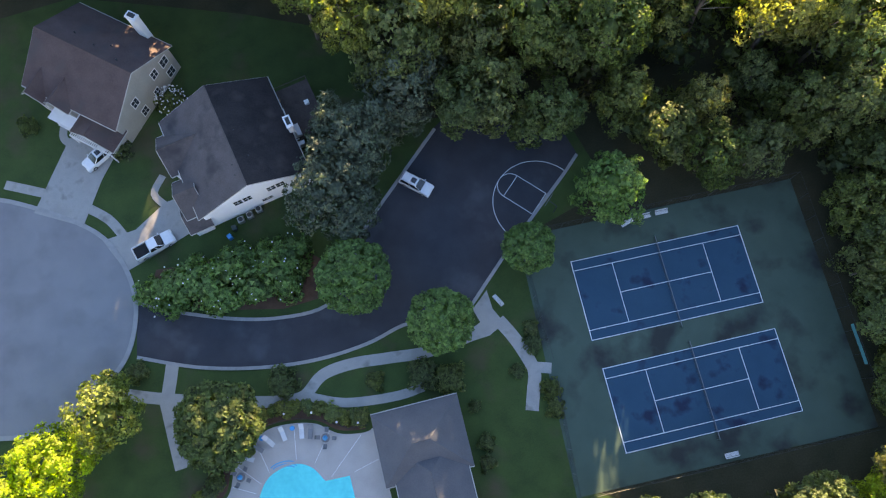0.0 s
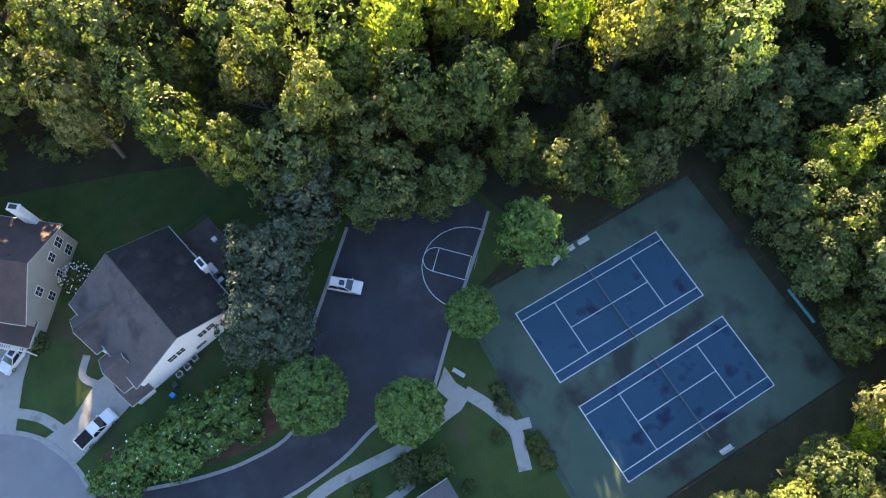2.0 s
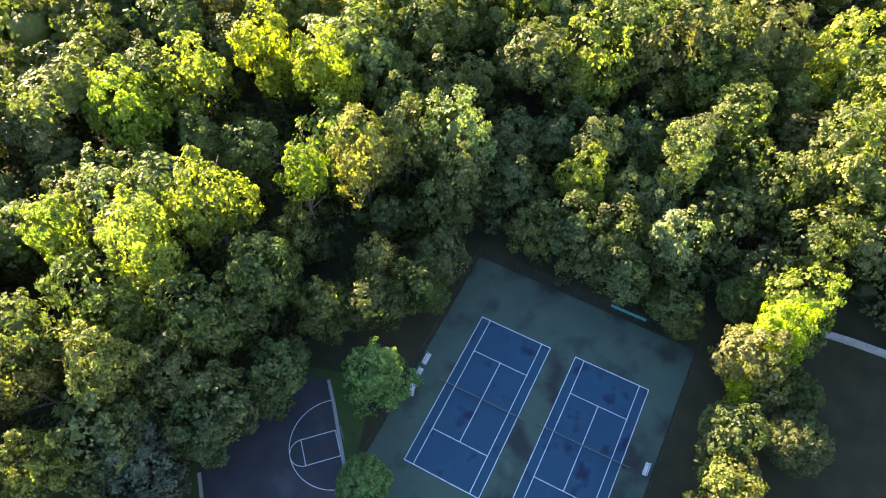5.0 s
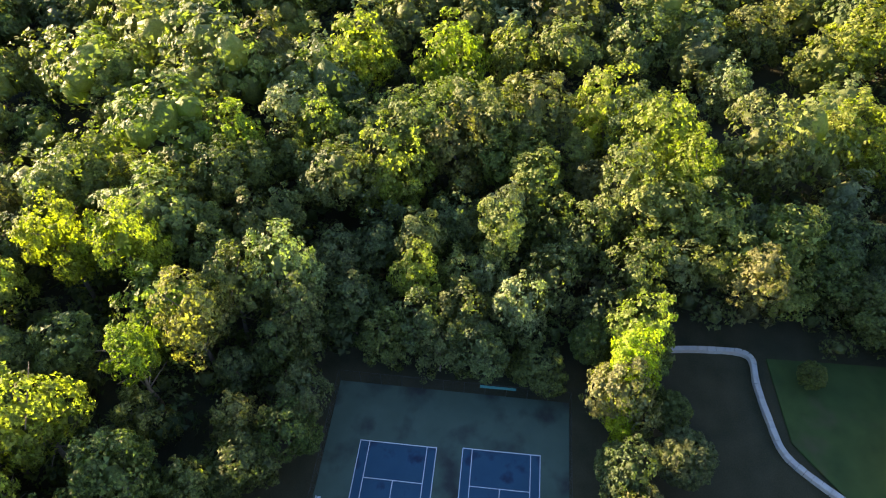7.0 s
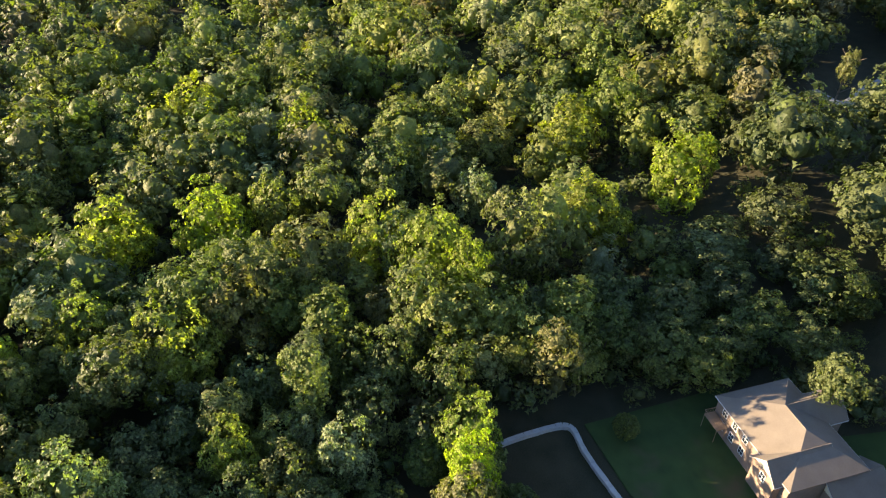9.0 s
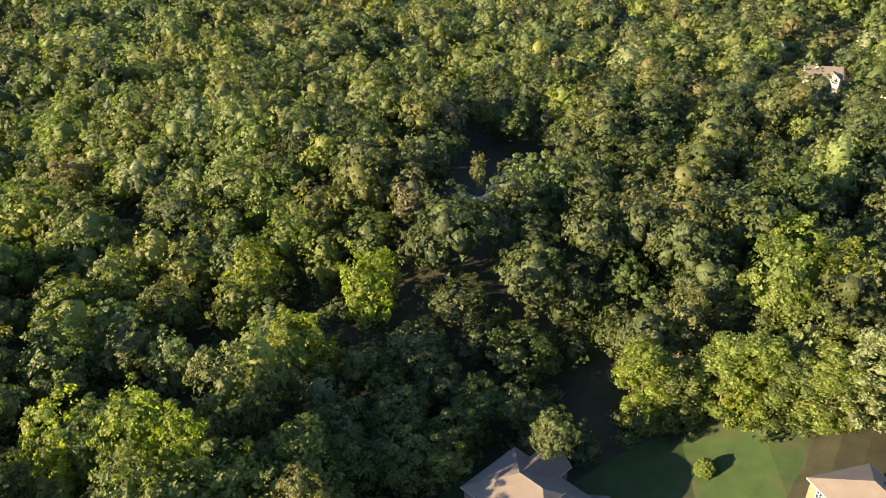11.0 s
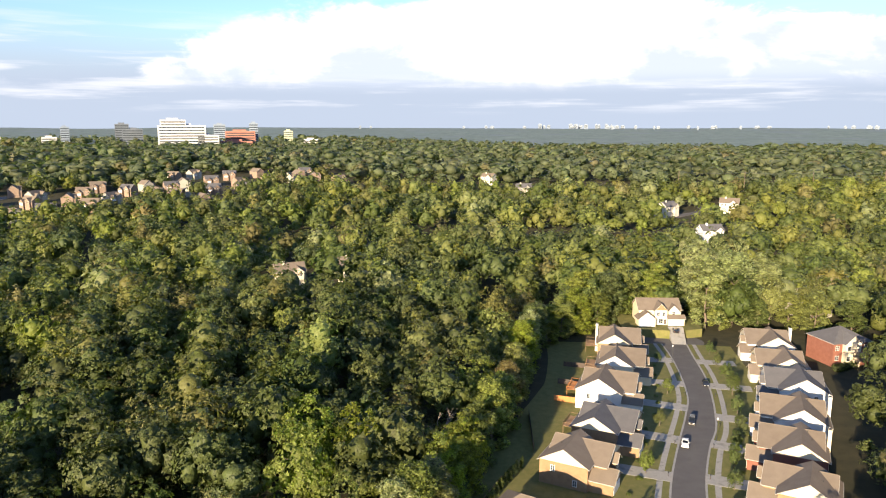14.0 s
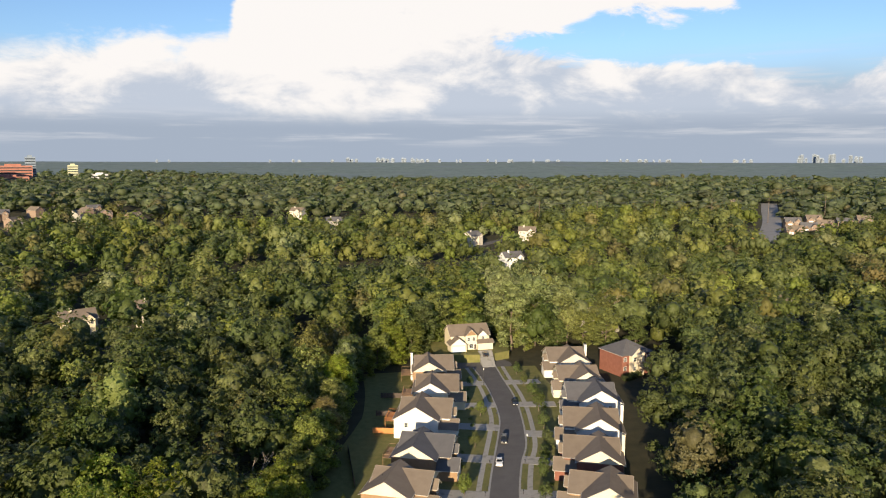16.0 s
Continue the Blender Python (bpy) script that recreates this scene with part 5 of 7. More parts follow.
        part("tail_light", bm, BRICK_RED, v, "red tail light")
        bm = bmesh.new()
        box(bm, c1 - 0.25, c1 - 0.1, s * (W2 + 0.08) - 0.09, s * (W2 + 0.08) + 0.09, belt, belt + 0.15, 0.03)
        part("mirror", bm, paint, v)


vehicle(-18.1, 26.1, 0.06, 131, "suv", PAINT_WHITE, "white estate car with roof rails on the asphalt lot")
vehicle(-60.6, 39.6, 0.09, 238, "suv", PAINT_WHITE, "white car with a sunroof on a driveway")
vehicle(-54.5, 25.2, 0.094, 71, "pickup", PAINT_WHITE, "white pickup truck with a dark bed on a driveway")
vehicle(-67.6, -184.0, 12.06, 14, "sedan", PAINT_WHITE, "white car parked along the street kerb")
vehicle(-72.8, -198.6, 12.06, 16, "suv", PAINT_BLACK, "black car parked along the street kerb")
vehicle(-84.4, -229.0, 12.06, 8, "sedan", PAINT_BLACK, "black car parked along the street kerb")
vehicle(-86.2, -280.4, 14.35, 185, "suv", PAINT_BLACK, "black car on the last driveway")

# ---- the street in the south ----
KL = smooth([(-50, -128), (-56.0, -148), (-60.6, -166), (-65.9, -183.3), (-72.6, -203.7), (-76.6, -218.5), (-79.0, -240), (-79.8, -258), (-79.6, -272)], 6)
KR = smooth([(-57.4, -126), (-63.2, -146), (-68.0, -166), (-73.4, -183.1), (-78.6, -196.5), (-83.4, -218.4), (-86.2, -238.0), (-87.4, -258), (-88.4, -272)], 6)
SZ = 12.0
ob = part("street", strip(KL, KR, SZ - 0.3, SZ + 0.05), ASPHALT_STREET)
tagged(ob, "grey asphalt residential street curving between houses", "road", kind="structure")
CUL2 = [(-84.0 + 12.0 * math.sin(a), -276.0 + 9.5 * math.cos(a)) for a in np.linspace(0, 2 * math.pi, 28, endpoint=False)]
lay("street_turning", CUL2, 0.056, ASPHALT_STREET, "grey asphalt turning circle at the street's end", "road", base=SZ)
for nm, line_, sgn in (("kerb_street_east", KL, 1), ("kerb_street_west", KR, -1)):
    kerb(nm, offset(line_, sgn * 0.25), SZ, 0.5, 0.16)
    ob = part("lawn_verge", strip(offset(line_, sgn * 0.5), offset(line_, sgn * 2.1), SZ - 0.2, SZ + 0.13), LAWN)
    tagged(ob, "narrow grass verge between kerb and pavement", "lawn", kind="structure")
    ob = part("pavement_street", strip(offset(line_, sgn * 2.1), offset(line_, sgn * 3.5), SZ - 0.2, SZ + 0.15), CONCRETE)
    tagged(ob, "pale concrete pavement along the street", "pavement", kind="structure")
    ob = part("lawn_front", strip(offset(line_, sgn * 3.5), offset(line_, sgn * 16.0), SZ - 0.3, SZ + 0.10), LAWN)
    tagged(ob, "clipped front lawns beside the street", "lawn", kind="structure")
ob = part("lawn_back", strip(offset(KL, 16.0), offset(KL, 44.0), SZ - 0.4, SZ + 0.06), LAWN)
tagged(ob, "back lawns between houses and woods", "lawn", kind="structure")
for i, (line_, sgn) in enumerate(((KL, 1), (KR, -1))):
    for k in range(5, len(line_) - 2, 7):
        p, q = offset(line_, sgn * 0.1)[k], offset(line_, sgn * 13.0)[k]
        ob = part("driveway", band([p, q], 5.0, SZ - 0.2, SZ + 0.17), CONCRETE)
        tagged(ob, "pale concrete driveway crossing the pavement", "driveway", "driveways along the street", "structure")
bm = bmesh.new()
slab(bm, [(-83.4, -272, SZ + 0.1), (-88.6, -272, SZ + 0.1), (-90.0, -284.2, SZ + 3.5), (-84.0, -284.2, SZ + 3.5)], 3.5)
bmesh.ops.recalc_face_normals(bm, faces=bm.faces)
ob = part("driveway", bm, CONCRETE)
tagged(ob, "pale concrete driveway of the last house", "driveway", "driveways along the street", "structure")


def board_fence(pts, z, mat, high=1.8, label="weathered board fence between back lawns"):
    f = thing("board_fence", pose(0, 0, z), label, "fence", "fences of the back lawns")
    for (x0, y0), (x1, y1) in zip(pts, pts[1:]):
        d = math.hypot(x1 - x0, y1 - y0)
        n = int(d / 0.5)
        for i in range(n):
            t0, t1 = i / n, (i + 0.94) / n
            bm = band([(x0 + (x1 - x0) * t0, y0 + (y1 - y0) * t0), (x0 + (x1 - x0) * t1, y0 + (y1 - y0) * t1)], 0.05, 0, high - 0.06 * (i % 2))
            part("board", bm, mat, f)


board_fence([(-28.4, -176), (-27.6, -200)], SZ, WOOD_DARK)
board_fence([(-35.4, -211.5), (-44.2, -209.5)], SZ, WOOD_ORANGE, label="orange cedar board fence behind a house")
board_fence([(-44.2, -209.5), (-43.2, -203.5)], SZ, WOOD_ORANGE, label="orange cedar board fence behind a house")
board_fence([(-37.5, -226), (-48, -223.5)], SZ, WOOD_DARK)
board_fence([(-40.5, -243), (-51, -241)], SZ, WOOD_DARK)
board_fence([(-12.0, -137), (-20.5, -160)], SZ, WOOD, label="brown board fence along the wood's edge")

# ---- the pale wall by the stream, below the woods ----
WALL = smooth([(43.9, -33.4), (44.6, -40), (44.2, -46.2), (39.0, -46.6), (33.0, -47.4), (28.0, -48.6), (24.0, -52.6), (20, -58)], 5)
w = thing("stream_wall", pose(0, 0, 0), "low pale stone retaining wall winding by a stream", "wall", kind="structure")
for i in range(len(WALL) - 1):
    ln = math.dist(WALL[i], WALL[i + 1])
    n = max(1, int(ln / 0.8))
    for k in range(n):
        a, b = [Vector(WALL[i]).lerp(Vector(WALL[i + 1]), t) for t in (k / n, (k + 0.95) / n)]
        part("stone", band([tuple(a), tuple(b)], 0.75 + 0.1 * random.random(), -0.3, 0.75 + 0.12 * random.random()), STONE, w)
lay("lawn_stone_house", [(44, -49), (45, -84), (14, -86), (8, -62), (22, -56), (30, -50)], 0.25, GRASS, "shaded lawn beside the stone-faced house", "lawn", th=0.6, base=0.1)
ob = part("footpath", band(smooth([(121, -150), (112, -152), (118, -165), (123, -178)], 6), 2.6, 6.0, 12.12), CONCRETE)
tagged(ob, "pale gravel track in a woodland gap", "path", kind="structure")

# ---- trees ----
ICO = bmesh.new()
bmesh.ops.create_icosphere(ICO, subdivisions=1, radius=1.0)
ICO_V = np.array([v.co[:] for v in ICO.verts])
ICO_F = np.array([[v.index for v in f.verts] for f in ICO.faces])
ICO.free()


def leaf_tris(rng, p, out, leaf, spray=0.46):
    """Leaf sprays: one slender triangle each at p, turned roughly outwards and up, yet every one its own way."""
    nrm = out * 0.85 + np.array([0, 0, 0.22]) + rng.normal(scale=spray, size=p.shape)
    nrm /= np.linalg.norm(nrm, axis=1)[:, None]
    t = np.cross(nrm, rng.normal(size=p.shape))
    t /= np.linalg.norm(t, axis=1)[:, None]
    b = np.cross(nrm, t)
    s = (leaf * rng.lognormal(0.0, 0.26, len(p)))[:, None]
    w = rng.uniform(0.5, 0.95, (len(p), 1))
    q = np.stack([p - t * s, p + t * s * 0.7 + b * s * w, p + t * s * rng.uniform(0.3, 0.8, (len(p), 1)) - b * s * w - nrm * s * 0.35], 1)
    return q.reshape(-1, 3)


def crown_form(rng, leaves, lumps, spread=1.0, tall=0.9, leaf=0.05, lobes=5, core=0.34, ragged=0.125, spray=0.46, loose=0.26):
    """A crown of unit radius about the origin: a few big lobes, each carrying many flat boughs of leaf sprays with dark
    gaps between. Returns the leaves' corners, three by three, and the points and triangles of the shaded hearts."""
    lobe_c, lobe_r = [], []
    for i in range(lobes):
        a = 2 * np.pi * (i + rng.uniform(-0.3, 0.3)) / max(lobes - 1, 1)
        k = rng.uniform(0.30, 0.52) if i else 0.0
        lobe_c.append((k * np.cos(a), k * np.sin(a), rng.uniform(-0.40, 0.10) if i else rng.uniform(0.05, 0.2)))
        lobe_r.append(rng.uniform(0.38, 0.54) if i else rng.uniform(0.56, 0.68))
    lobe_c, lobe_r = np.array(lobe_c), np.array(lobe_r)
    c, r, o = [], [], []
    while len(c) < lumps:
        i = rng.integers(lobes)
        d = rng.normal(size=3)
        d[2] = abs(d[2]) * 0.95 if rng.uniform() < 0.72 else d[2] * 0.7
        d /= np.linalg.norm(d)
        p = lobe_c[i] + d * lobe_r[i] * rng.uniform(0.80, 1.04) * np.array([1, 1, 1.12])
        if (np.linalg.norm(p - lobe_c, axis=1) / lobe_r).min() < 0.62:
            continue
        c.append(p)
        r.append(rng.uniform(0.6, 1.35) * ragged)
        o.append(d)
    c, r, o = np.array(c), np.array(r), np.array(o)
    wide_ = np.percentile(np.hypot(c[:, 0], c[:, 1]) + r, 90)
    low_z, high_z = np.percentile(c[:, 2] - r, 4), np.percentile(c[:, 2] + r, 97)
    k = np.array([spread / wide_, spread / wide_, 2 * tall / (high_z - low_z)])
    mid_z = np.array([0, 0, (high_z + low_z) / 2])
    c, r = (c - mid_z) * k, r / wide_
    lobe_c, lobe_s = (lobe_c - mid_z) * k, lobe_r[:, None] * k
    pick = r ** 2 / (r ** 2).sum()
    i = rng.choice(lumps, leaves, p=pick)
    d = rng.normal(size=(leaves, 3)) + o[i] * 0.75
    d /= np.linalg.norm(d, axis=1)[:, None]
    p = c[i] + d * (r[i] * rng.uniform(0.35, 1.2, leaves) ** 0.7)[:, None] * np.array([1.12, 1.12, 0.8])
    stray = rng.uniform(size=leaves) < loose
    j = rng.integers(lobes, size=leaves)
    p[stray] = (lobe_c[j] + d * lobe_s[j] * rng.uniform(0.74, 0.98, (leaves, 1)))[stray]
    dome = p / np.maximum(np.linalg.norm(p, axis=1), 0.05)[:, None]
    face = np.where(stray[:, None], d, d * 0.35 + o[i] * 0.5) + dome * 0.55
    q = leaf_tris(rng, p, face, leaf * np.where(stray, 1.25, 1.0), spray)
    hv = np.concatenate([ICO_V * lobe_s[i] * core * rng.uniform(0.8, 1.15, (len(ICO_V), 1)) + lobe_c[i] for i in range(lobes)])
    hf = np.concatenate([ICO_F + i * len(ICO_V) for i in range(lobes)])
    return q, hv, hf


def fill_mesh(name, verts, tris, tint, material, slot=None, spread=0.95):
    """A mesh of triangles out of arrays."""
    me = bpy.data.meshes.new(name)
    me.vertices.add(len(verts))
    me.vertices.foreach_set("co", np.asarray(verts, np.float32).ravel())
    me.loops.add(len(tris) * 3)
    me.loops.foreach_set("vertex_index", np.asarray(tris, np.int32).ravel())
    me.polygons.add(len(tris))
    me.polygons.foreach_set("loop_start", (np.arange(len(tris)) * 3).astype(np.int32))
    me.update(calc_edges=True)
    me.validate()
    a = me.attributes.new("tint", "FLOAT", "POINT")
    a.data.foreach_set("value", np.asarray(tint, np.float32))
    a = me.attributes.new("spread", "FLOAT", "POINT")
    a.data.foreach_set("value", np.full(len(verts), spread, np.float32))
    for m in material if isinstance(material, (list, tuple)) else [material]:
        me.materials.append(m)
    if slot is not None:
        me.polygons.foreach_set("material_index", np.asarray(slot, np.int32))
    return me


def crown_mesh(name, form, size, material, tint=0.0):
    q, hv, hf = form
    v = np.concatenate([q, hv]) * np.array(size)
    tris = np.concatenate([np.arange(len(q)).reshape(-1, 3), hf + len(q)])
    return fill_mesh(name, v, tris, np.full(len(v), tint), material)


def trunk_mesh(name, high, r, rng, limbs=5, material=None):
    bm = bmesh.new()
    p = Vector((0, 0, -0.3))
    segs = 4
    for i in range(segs):
        q = Vector((rng.normal() * 0.03 * high * 0.3, rng.normal() * 0.03 * high * 0.3, high * (i + 1) / segs))
        rod(bm, p, q, r * (1 - 0.7 * i / segs), r * (1 - 0.7 * (i + 1) / segs), 7)
        if i >= 1:
            for _ in range(limbs // 2):
                a = rng.uniform(0, 2 * np.pi)
                e = q + Vector((math.cos(a), math.sin(a), 0.7)) * high * 0.22
                rod(bm, q, e, r * 0.32, r * 0.08, 5)
        p = q
    return mesh_of(bm, name, material or BARK)


LEAF_PALE = foliage("leaf_pale", (0.145, 0.172, 0.075), (0.21, 0.232, 0.108), 0.3, 1.0)
# woodland leaves with deep shade painted into their colour
LEAF_DEEP_SHADE = foliage("leaf_deep_shade", (0.036, 0.052, 0.016), (0.082, 0.104, 0.030), 0.22)
LEAF_OLIVE = foliage("leaf_olive", (0.098, 0.104, 0.034), (0.16, 0.158, 0.054), 0.3, 1.0)
TRNG = np.random.default_rng(7)
FORMS = [crown_form(TRNG, 5200, 72, 1.0, 1.0, 0.041, 3 + i % 4, ragged=0.11) for i in range(10)]
PINES = [crown_form(TRNG, 6400, 90, 0.95, 1.0, 0.034, 7, ragged=0.11) for _ in range(3)]


def round_form(rng, leaves, leaf):
    """A dense round crown with many small even lumps."""
    keep = []
    for i in range(60):
        z = 1 - (i + 0.5) / 60 * 1.55
        a = i * 2.39996
        w = math.sqrt(max(0, 1 - z * z))
        keep.append((w * math.cos(a) * 0.80 + rng.normal() * 0.03, w * math.sin(a) * 0.80 + rng.normal() * 0.03, z * 0.80 + rng.normal() * 0.03))
    c = np.array(keep + [(0, 0, 0)])
    r = np.append(rng.uniform(0.15, 0.24, 60), 0.82)
    d = rng.normal(size=(leaves, 3))
    d /= np.linalg.norm(d, axis=1)[:, None]
    i = rng.integers(60, size=leaves)
    o = c[i] / np.linalg.norm(c[i], axis=1)[:, None]
    d = np.where(((d * o).sum(1) < -0.1)[:, None], -d, d)
    p = c[i] + d * (r[i] * rng.uniform(0.8, 1.12, leaves))[:, None]
    q = leaf_tris(rng, p, d, leaf, 0.45)
    hv = np.concatenate([ICO_V * r[k] * 0.76 + c[k] for k in range(61)])
    hf = np.concatenate([ICO_F + k * len(ICO_V) for k in range(61)])
    return q, hv, hf


def tall_form(rng, leaves, leaf):
    """A slender crown of unit radius, five units high, clad in leaves from top to bottom."""
    n = 54
    z = rng.uniform(-2.35, 2.2, n)
    w = np.clip(np.minimum((2.5 - z) * 0.55, (z + 3.4) * 0.62), 0.2, 0.78) * rng.uniform(0.45, 1.0, n)
    a = rng.uniform(0, 2 * np.pi, n)
    c = np.stack([w * np.cos(a), w * np.sin(a), z], 1)
    r = rng.uniform(0.20, 0.38, n)
    i = rng.integers(n, size=leaves)
    d = rng.normal(size=(leaves, 3))
    d[:, :2] += 0.5 * c[i][:, :2]
    d[:, 2] += 0.3
    d /= np.linalg.norm(d, axis=1)[:, None]
    p = c[i] + d * (r[i] * rng.uniform(0.8, 1.2, leaves))[:, None]
    q = leaf_tris(rng, p, d, leaf, 0.45)
    hv = np.concatenate([ICO_V * r[k] * 0.66 + c[k] for k in range(n)])
    hf = np.concatenate([ICO_F + k * len(ICO_V) for k in range(n)])
    return q, hv, hf


TALLS = [tall_form(TRNG, 7500, 0.052) for _ in range(4)]
ROUNDS = [round_form(TRNG, 5000, 0.050) for _ in range(3)]
TRUNKS = [trunk_mesh("trunk", 1.0, 0.022, TRNG, 6) for _ in range(3)]
CROWNS = {}


def tree(x, y, high, radius, label="tall broadleaf tree with a dense green crown", form=None, mat=None, depth=0.0, name="tree", group="woodland trees"):
    """A tree whose crown's top lies high metres over the ground; its crown is radius metres wide to each side."""
    mat = mat or LEAF
    i = TRNG.integers(len(FORMS)) if form is None else form
    pine = mat is LEAF_PINE
    ball = group == "planted trees" and high < 9.5
    z = float(terrain(x, y))
    t = thing(name, pose(x, y, z, 0, 0, TRNG.uniform(0, 360)), label, "tree", group)
    half = depth / 2 or min(high * TRNG.uniform(0.40, 0.46), 1.3 * radius)
    tall = depth > 0.9 * high
    key = (pine, ball, tall, i % 4 if tall else i % 3 if pine or ball else i, mat.name)
    if key not in CROWNS:
        CROWNS[key] = crown_mesh("crown", TALLS[i % 4] if tall else ROUNDS[i % 3] if ball else PINES[i % 3] if pine else FORMS[i], (1, 1, 1), mat, TRNG.uniform())
    c = new("crown", CROWNS[key])
    c.parent = t
    c.location, c.scale = (0, 0, high - half), (radius, radius, half / 2.5 if tall else half)
    k = new("trunk", TRUNKS[i % 3])
    k.parent = t
    s = max(high - half * 1.0, 1.0)
    k.scale = (max(high, 6) * 0.8, max(high, 6) * 0.8, s)
    return t


def shrub(x, y, radius, high, label="rounded green shrub", mat=None, group="shrubs"):
    mat = mat or LEAF_DARK
    z = float(terrain(x, y))
    i = TRNG.integers(len(FORMS))
    key = ("shrub", i, mat.name)
    if key not in CROWNS:
        CROWNS[key] = crown_mesh("shrub", crown_form(TRNG, 1400, 34, 1.0, 0.95, 0.085, 5, 0.5, 0.2), (1, 1, 1), mat, TRNG.uniform())
    ob = new("shrub", CROWNS[key])
    ob.matrix_basis = pose(x, y, z + high * 0.42, 0, 0, TRNG.uniform(0, 360)) @ Matrix.Diagonal((radius, radius, high * 0.62, 1))
    return tagged(ob, label, "shrub", group)


# open ground where no woodland stands
CLEAR = [
    [(-110, 72), (-62, 70), (-48, 66), (-38, 60), (-24, 56), (-20, 39), (-8, 40), (5, 34), (9, 21), (36, 20.5), (37.5, -22), (4, -23), (-4, -30), (-6, -60), (-110, -60)],
    [(36, -30), (47, -31), (49, -48), (44, -62), (43, -84), (17, -86), (8, -64), (-6, -50), (-6, -30), (26, -30)],
    [(12, -97), (10, -108), (2, -116), (-5, -121), (-11, -133), (-16, -154), (-22, -178), (-26, -196), (-29, -222), (-32, -240), (-36, -258), (-46, -272), (-60, -280), (-68, -300), (-92, -300), (-95, -286), (-112, -282), (-126, -286), (-158, -290), (-168, -264), (-147, -234), (-126, -210), (-114, -190), (-106, -172), (-98, -145), (-70, -110), (-30, -98), (2, -95)],
    [(82, -114), (108, -122), (142, -176), (124, -196), (94, -172)],
    [(68, -108), (80, -106), (80, -118), (70, -118)],
    [(30, -87), (21, -110), (1, -121), (-10, -112), (-14, -92), (0, -70), (10, -64), (22, -80)],
    [(-128, -440), (-160, -440), (-172, -500), (-140, -500)],
    [(-128, -540), (-156, -540), (-170, -610), (-132, -612)],
    [(-22, -660), (-42, -660), (-48, -720), (-20, -720)],
    [(-380, -520), (-420, -530), (-560, -600), (-560, -640), (-470, -640), (-520, -700), (-590, -800), (-560, -815), (-480, -700), (-390, -580)],
    [(-100, -440), (-113, -445), (-112, -462), (-100, -458)],
    [(-140, -480), (-172, -484), (-172, -512), (-140, -508)],
    [(-150, -560), (-200, -560), (-215, -640), (-150, -640)],
    [(66, -318), (108, -318), (112, -372), (66, -378)],
    [(385, -455), (470, -560), (465, -640), (400, -650), (330, -720), (380, -780), (330, -830), (195, -880), (150, -780), (215, -760), (245, -610), (300, -600), (335, -500)],
]


ESTATE = [(414, -515), (430, -558), (370, -493), (440, -626), (383, -570), (356, -511), (348, -538), (365, -593), (373, -631), (334, -608), (346, -659), (310, -647), (291, -642),
          (285, -668), (272, -684), (254, -619), (354, -769), (342, -794), (299, -793), (277, -821), (244, -765), (229, -790), (225, -841), (201, -796), (451, -604), (398, -478),
          (584, -521), (552, -471), (384, -671), (345, -690), (250, -702), (208, -850), (168, -777), (320, -720), (300, -745), (265, -735), (330, -570), (400, -600), (318, -690), (225, -815)]


def wooded(x, y):
    return not any(inside(x, y, p) for p in CLEAR)


def scatter(r0, r1, yaw0, yaw1, gap, rng):
    """Places for trees in a ring about the middle, gap metres apart or so."""
    n = int(r1 / gap) + 1
    out = []
    for i in range(-n, n + 1):
        for j in range(-n, n + 1):
            u = ((i + 0.5 * (j % 2)) + rng.uniform(-0.3, 0.3)) * gap
            v = (j * 0.87 + rng.uniform(-0.3, 0.3)) * gap
            r = math.hypot(u, v)
            w = math.degrees(math.atan2(u, v)) % 360
            if r0 <= r < r1 and (yaw0 <= w <= yaw1 or yaw0 <= w - 360 <= yaw1):
                x, y = EYE.x + u, EYE.y + v
                if wooded(x, y):
                    out.append((x, y))
    return out


WRNG = np.random.default_rng(21)
DELL = [(16, -87), (42, -85), (46, -98), (42, -110), (20, -106), (2, -94)]  # low ground with lower trees
# kinds b and d carry sunlight and shade in their leaf colours
KIND = {"b": (LEAF_SUNLIT, "tall tree with sunlight put into its yellow-green leaves"), "p": (LEAF_PALE, "tall tree with a pale grey-green crown"), "l": (LEAF, "tall broadleaf tree with a lumpy green crown"),
        "d": (LEAF_DARK, "dense dark green broadleaf tree with shade in its leaf colour"), "n": (LEAF_OLIVE, "brownish olive tree in the wood")}
STANDING = []
VALLEY = [(36, -50), (68, -52), (94, -78), (72, -106), (30, -114), (26, -96), (38, -84)]  # the stream's low ground


def grove(rows):
    for x, y, high, radius, k in rows:
        r = min(radius, 8.5) * 0.98
        high += 2.5 if k == "b" and y > -40 else 0.0
        # northern heights are raised to keep the sun off houses and pool
        high *= 1.28 if y > 47 and x < -12 else 1.22 if y > 44 and x < 10 else 1.12 if y > 44 and k != "n" else 1.0
        # trees in shaded spots switch to dark leaves, their shade put into colour
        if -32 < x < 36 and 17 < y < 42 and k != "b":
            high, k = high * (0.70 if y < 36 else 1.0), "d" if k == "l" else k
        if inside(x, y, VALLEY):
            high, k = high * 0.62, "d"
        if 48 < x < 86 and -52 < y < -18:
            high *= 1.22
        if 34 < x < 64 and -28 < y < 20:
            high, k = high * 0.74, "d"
        STANDING.append((x, y, r))
        tree(x, y, high, r, KIND[k][1], mat=KIND[k][0])


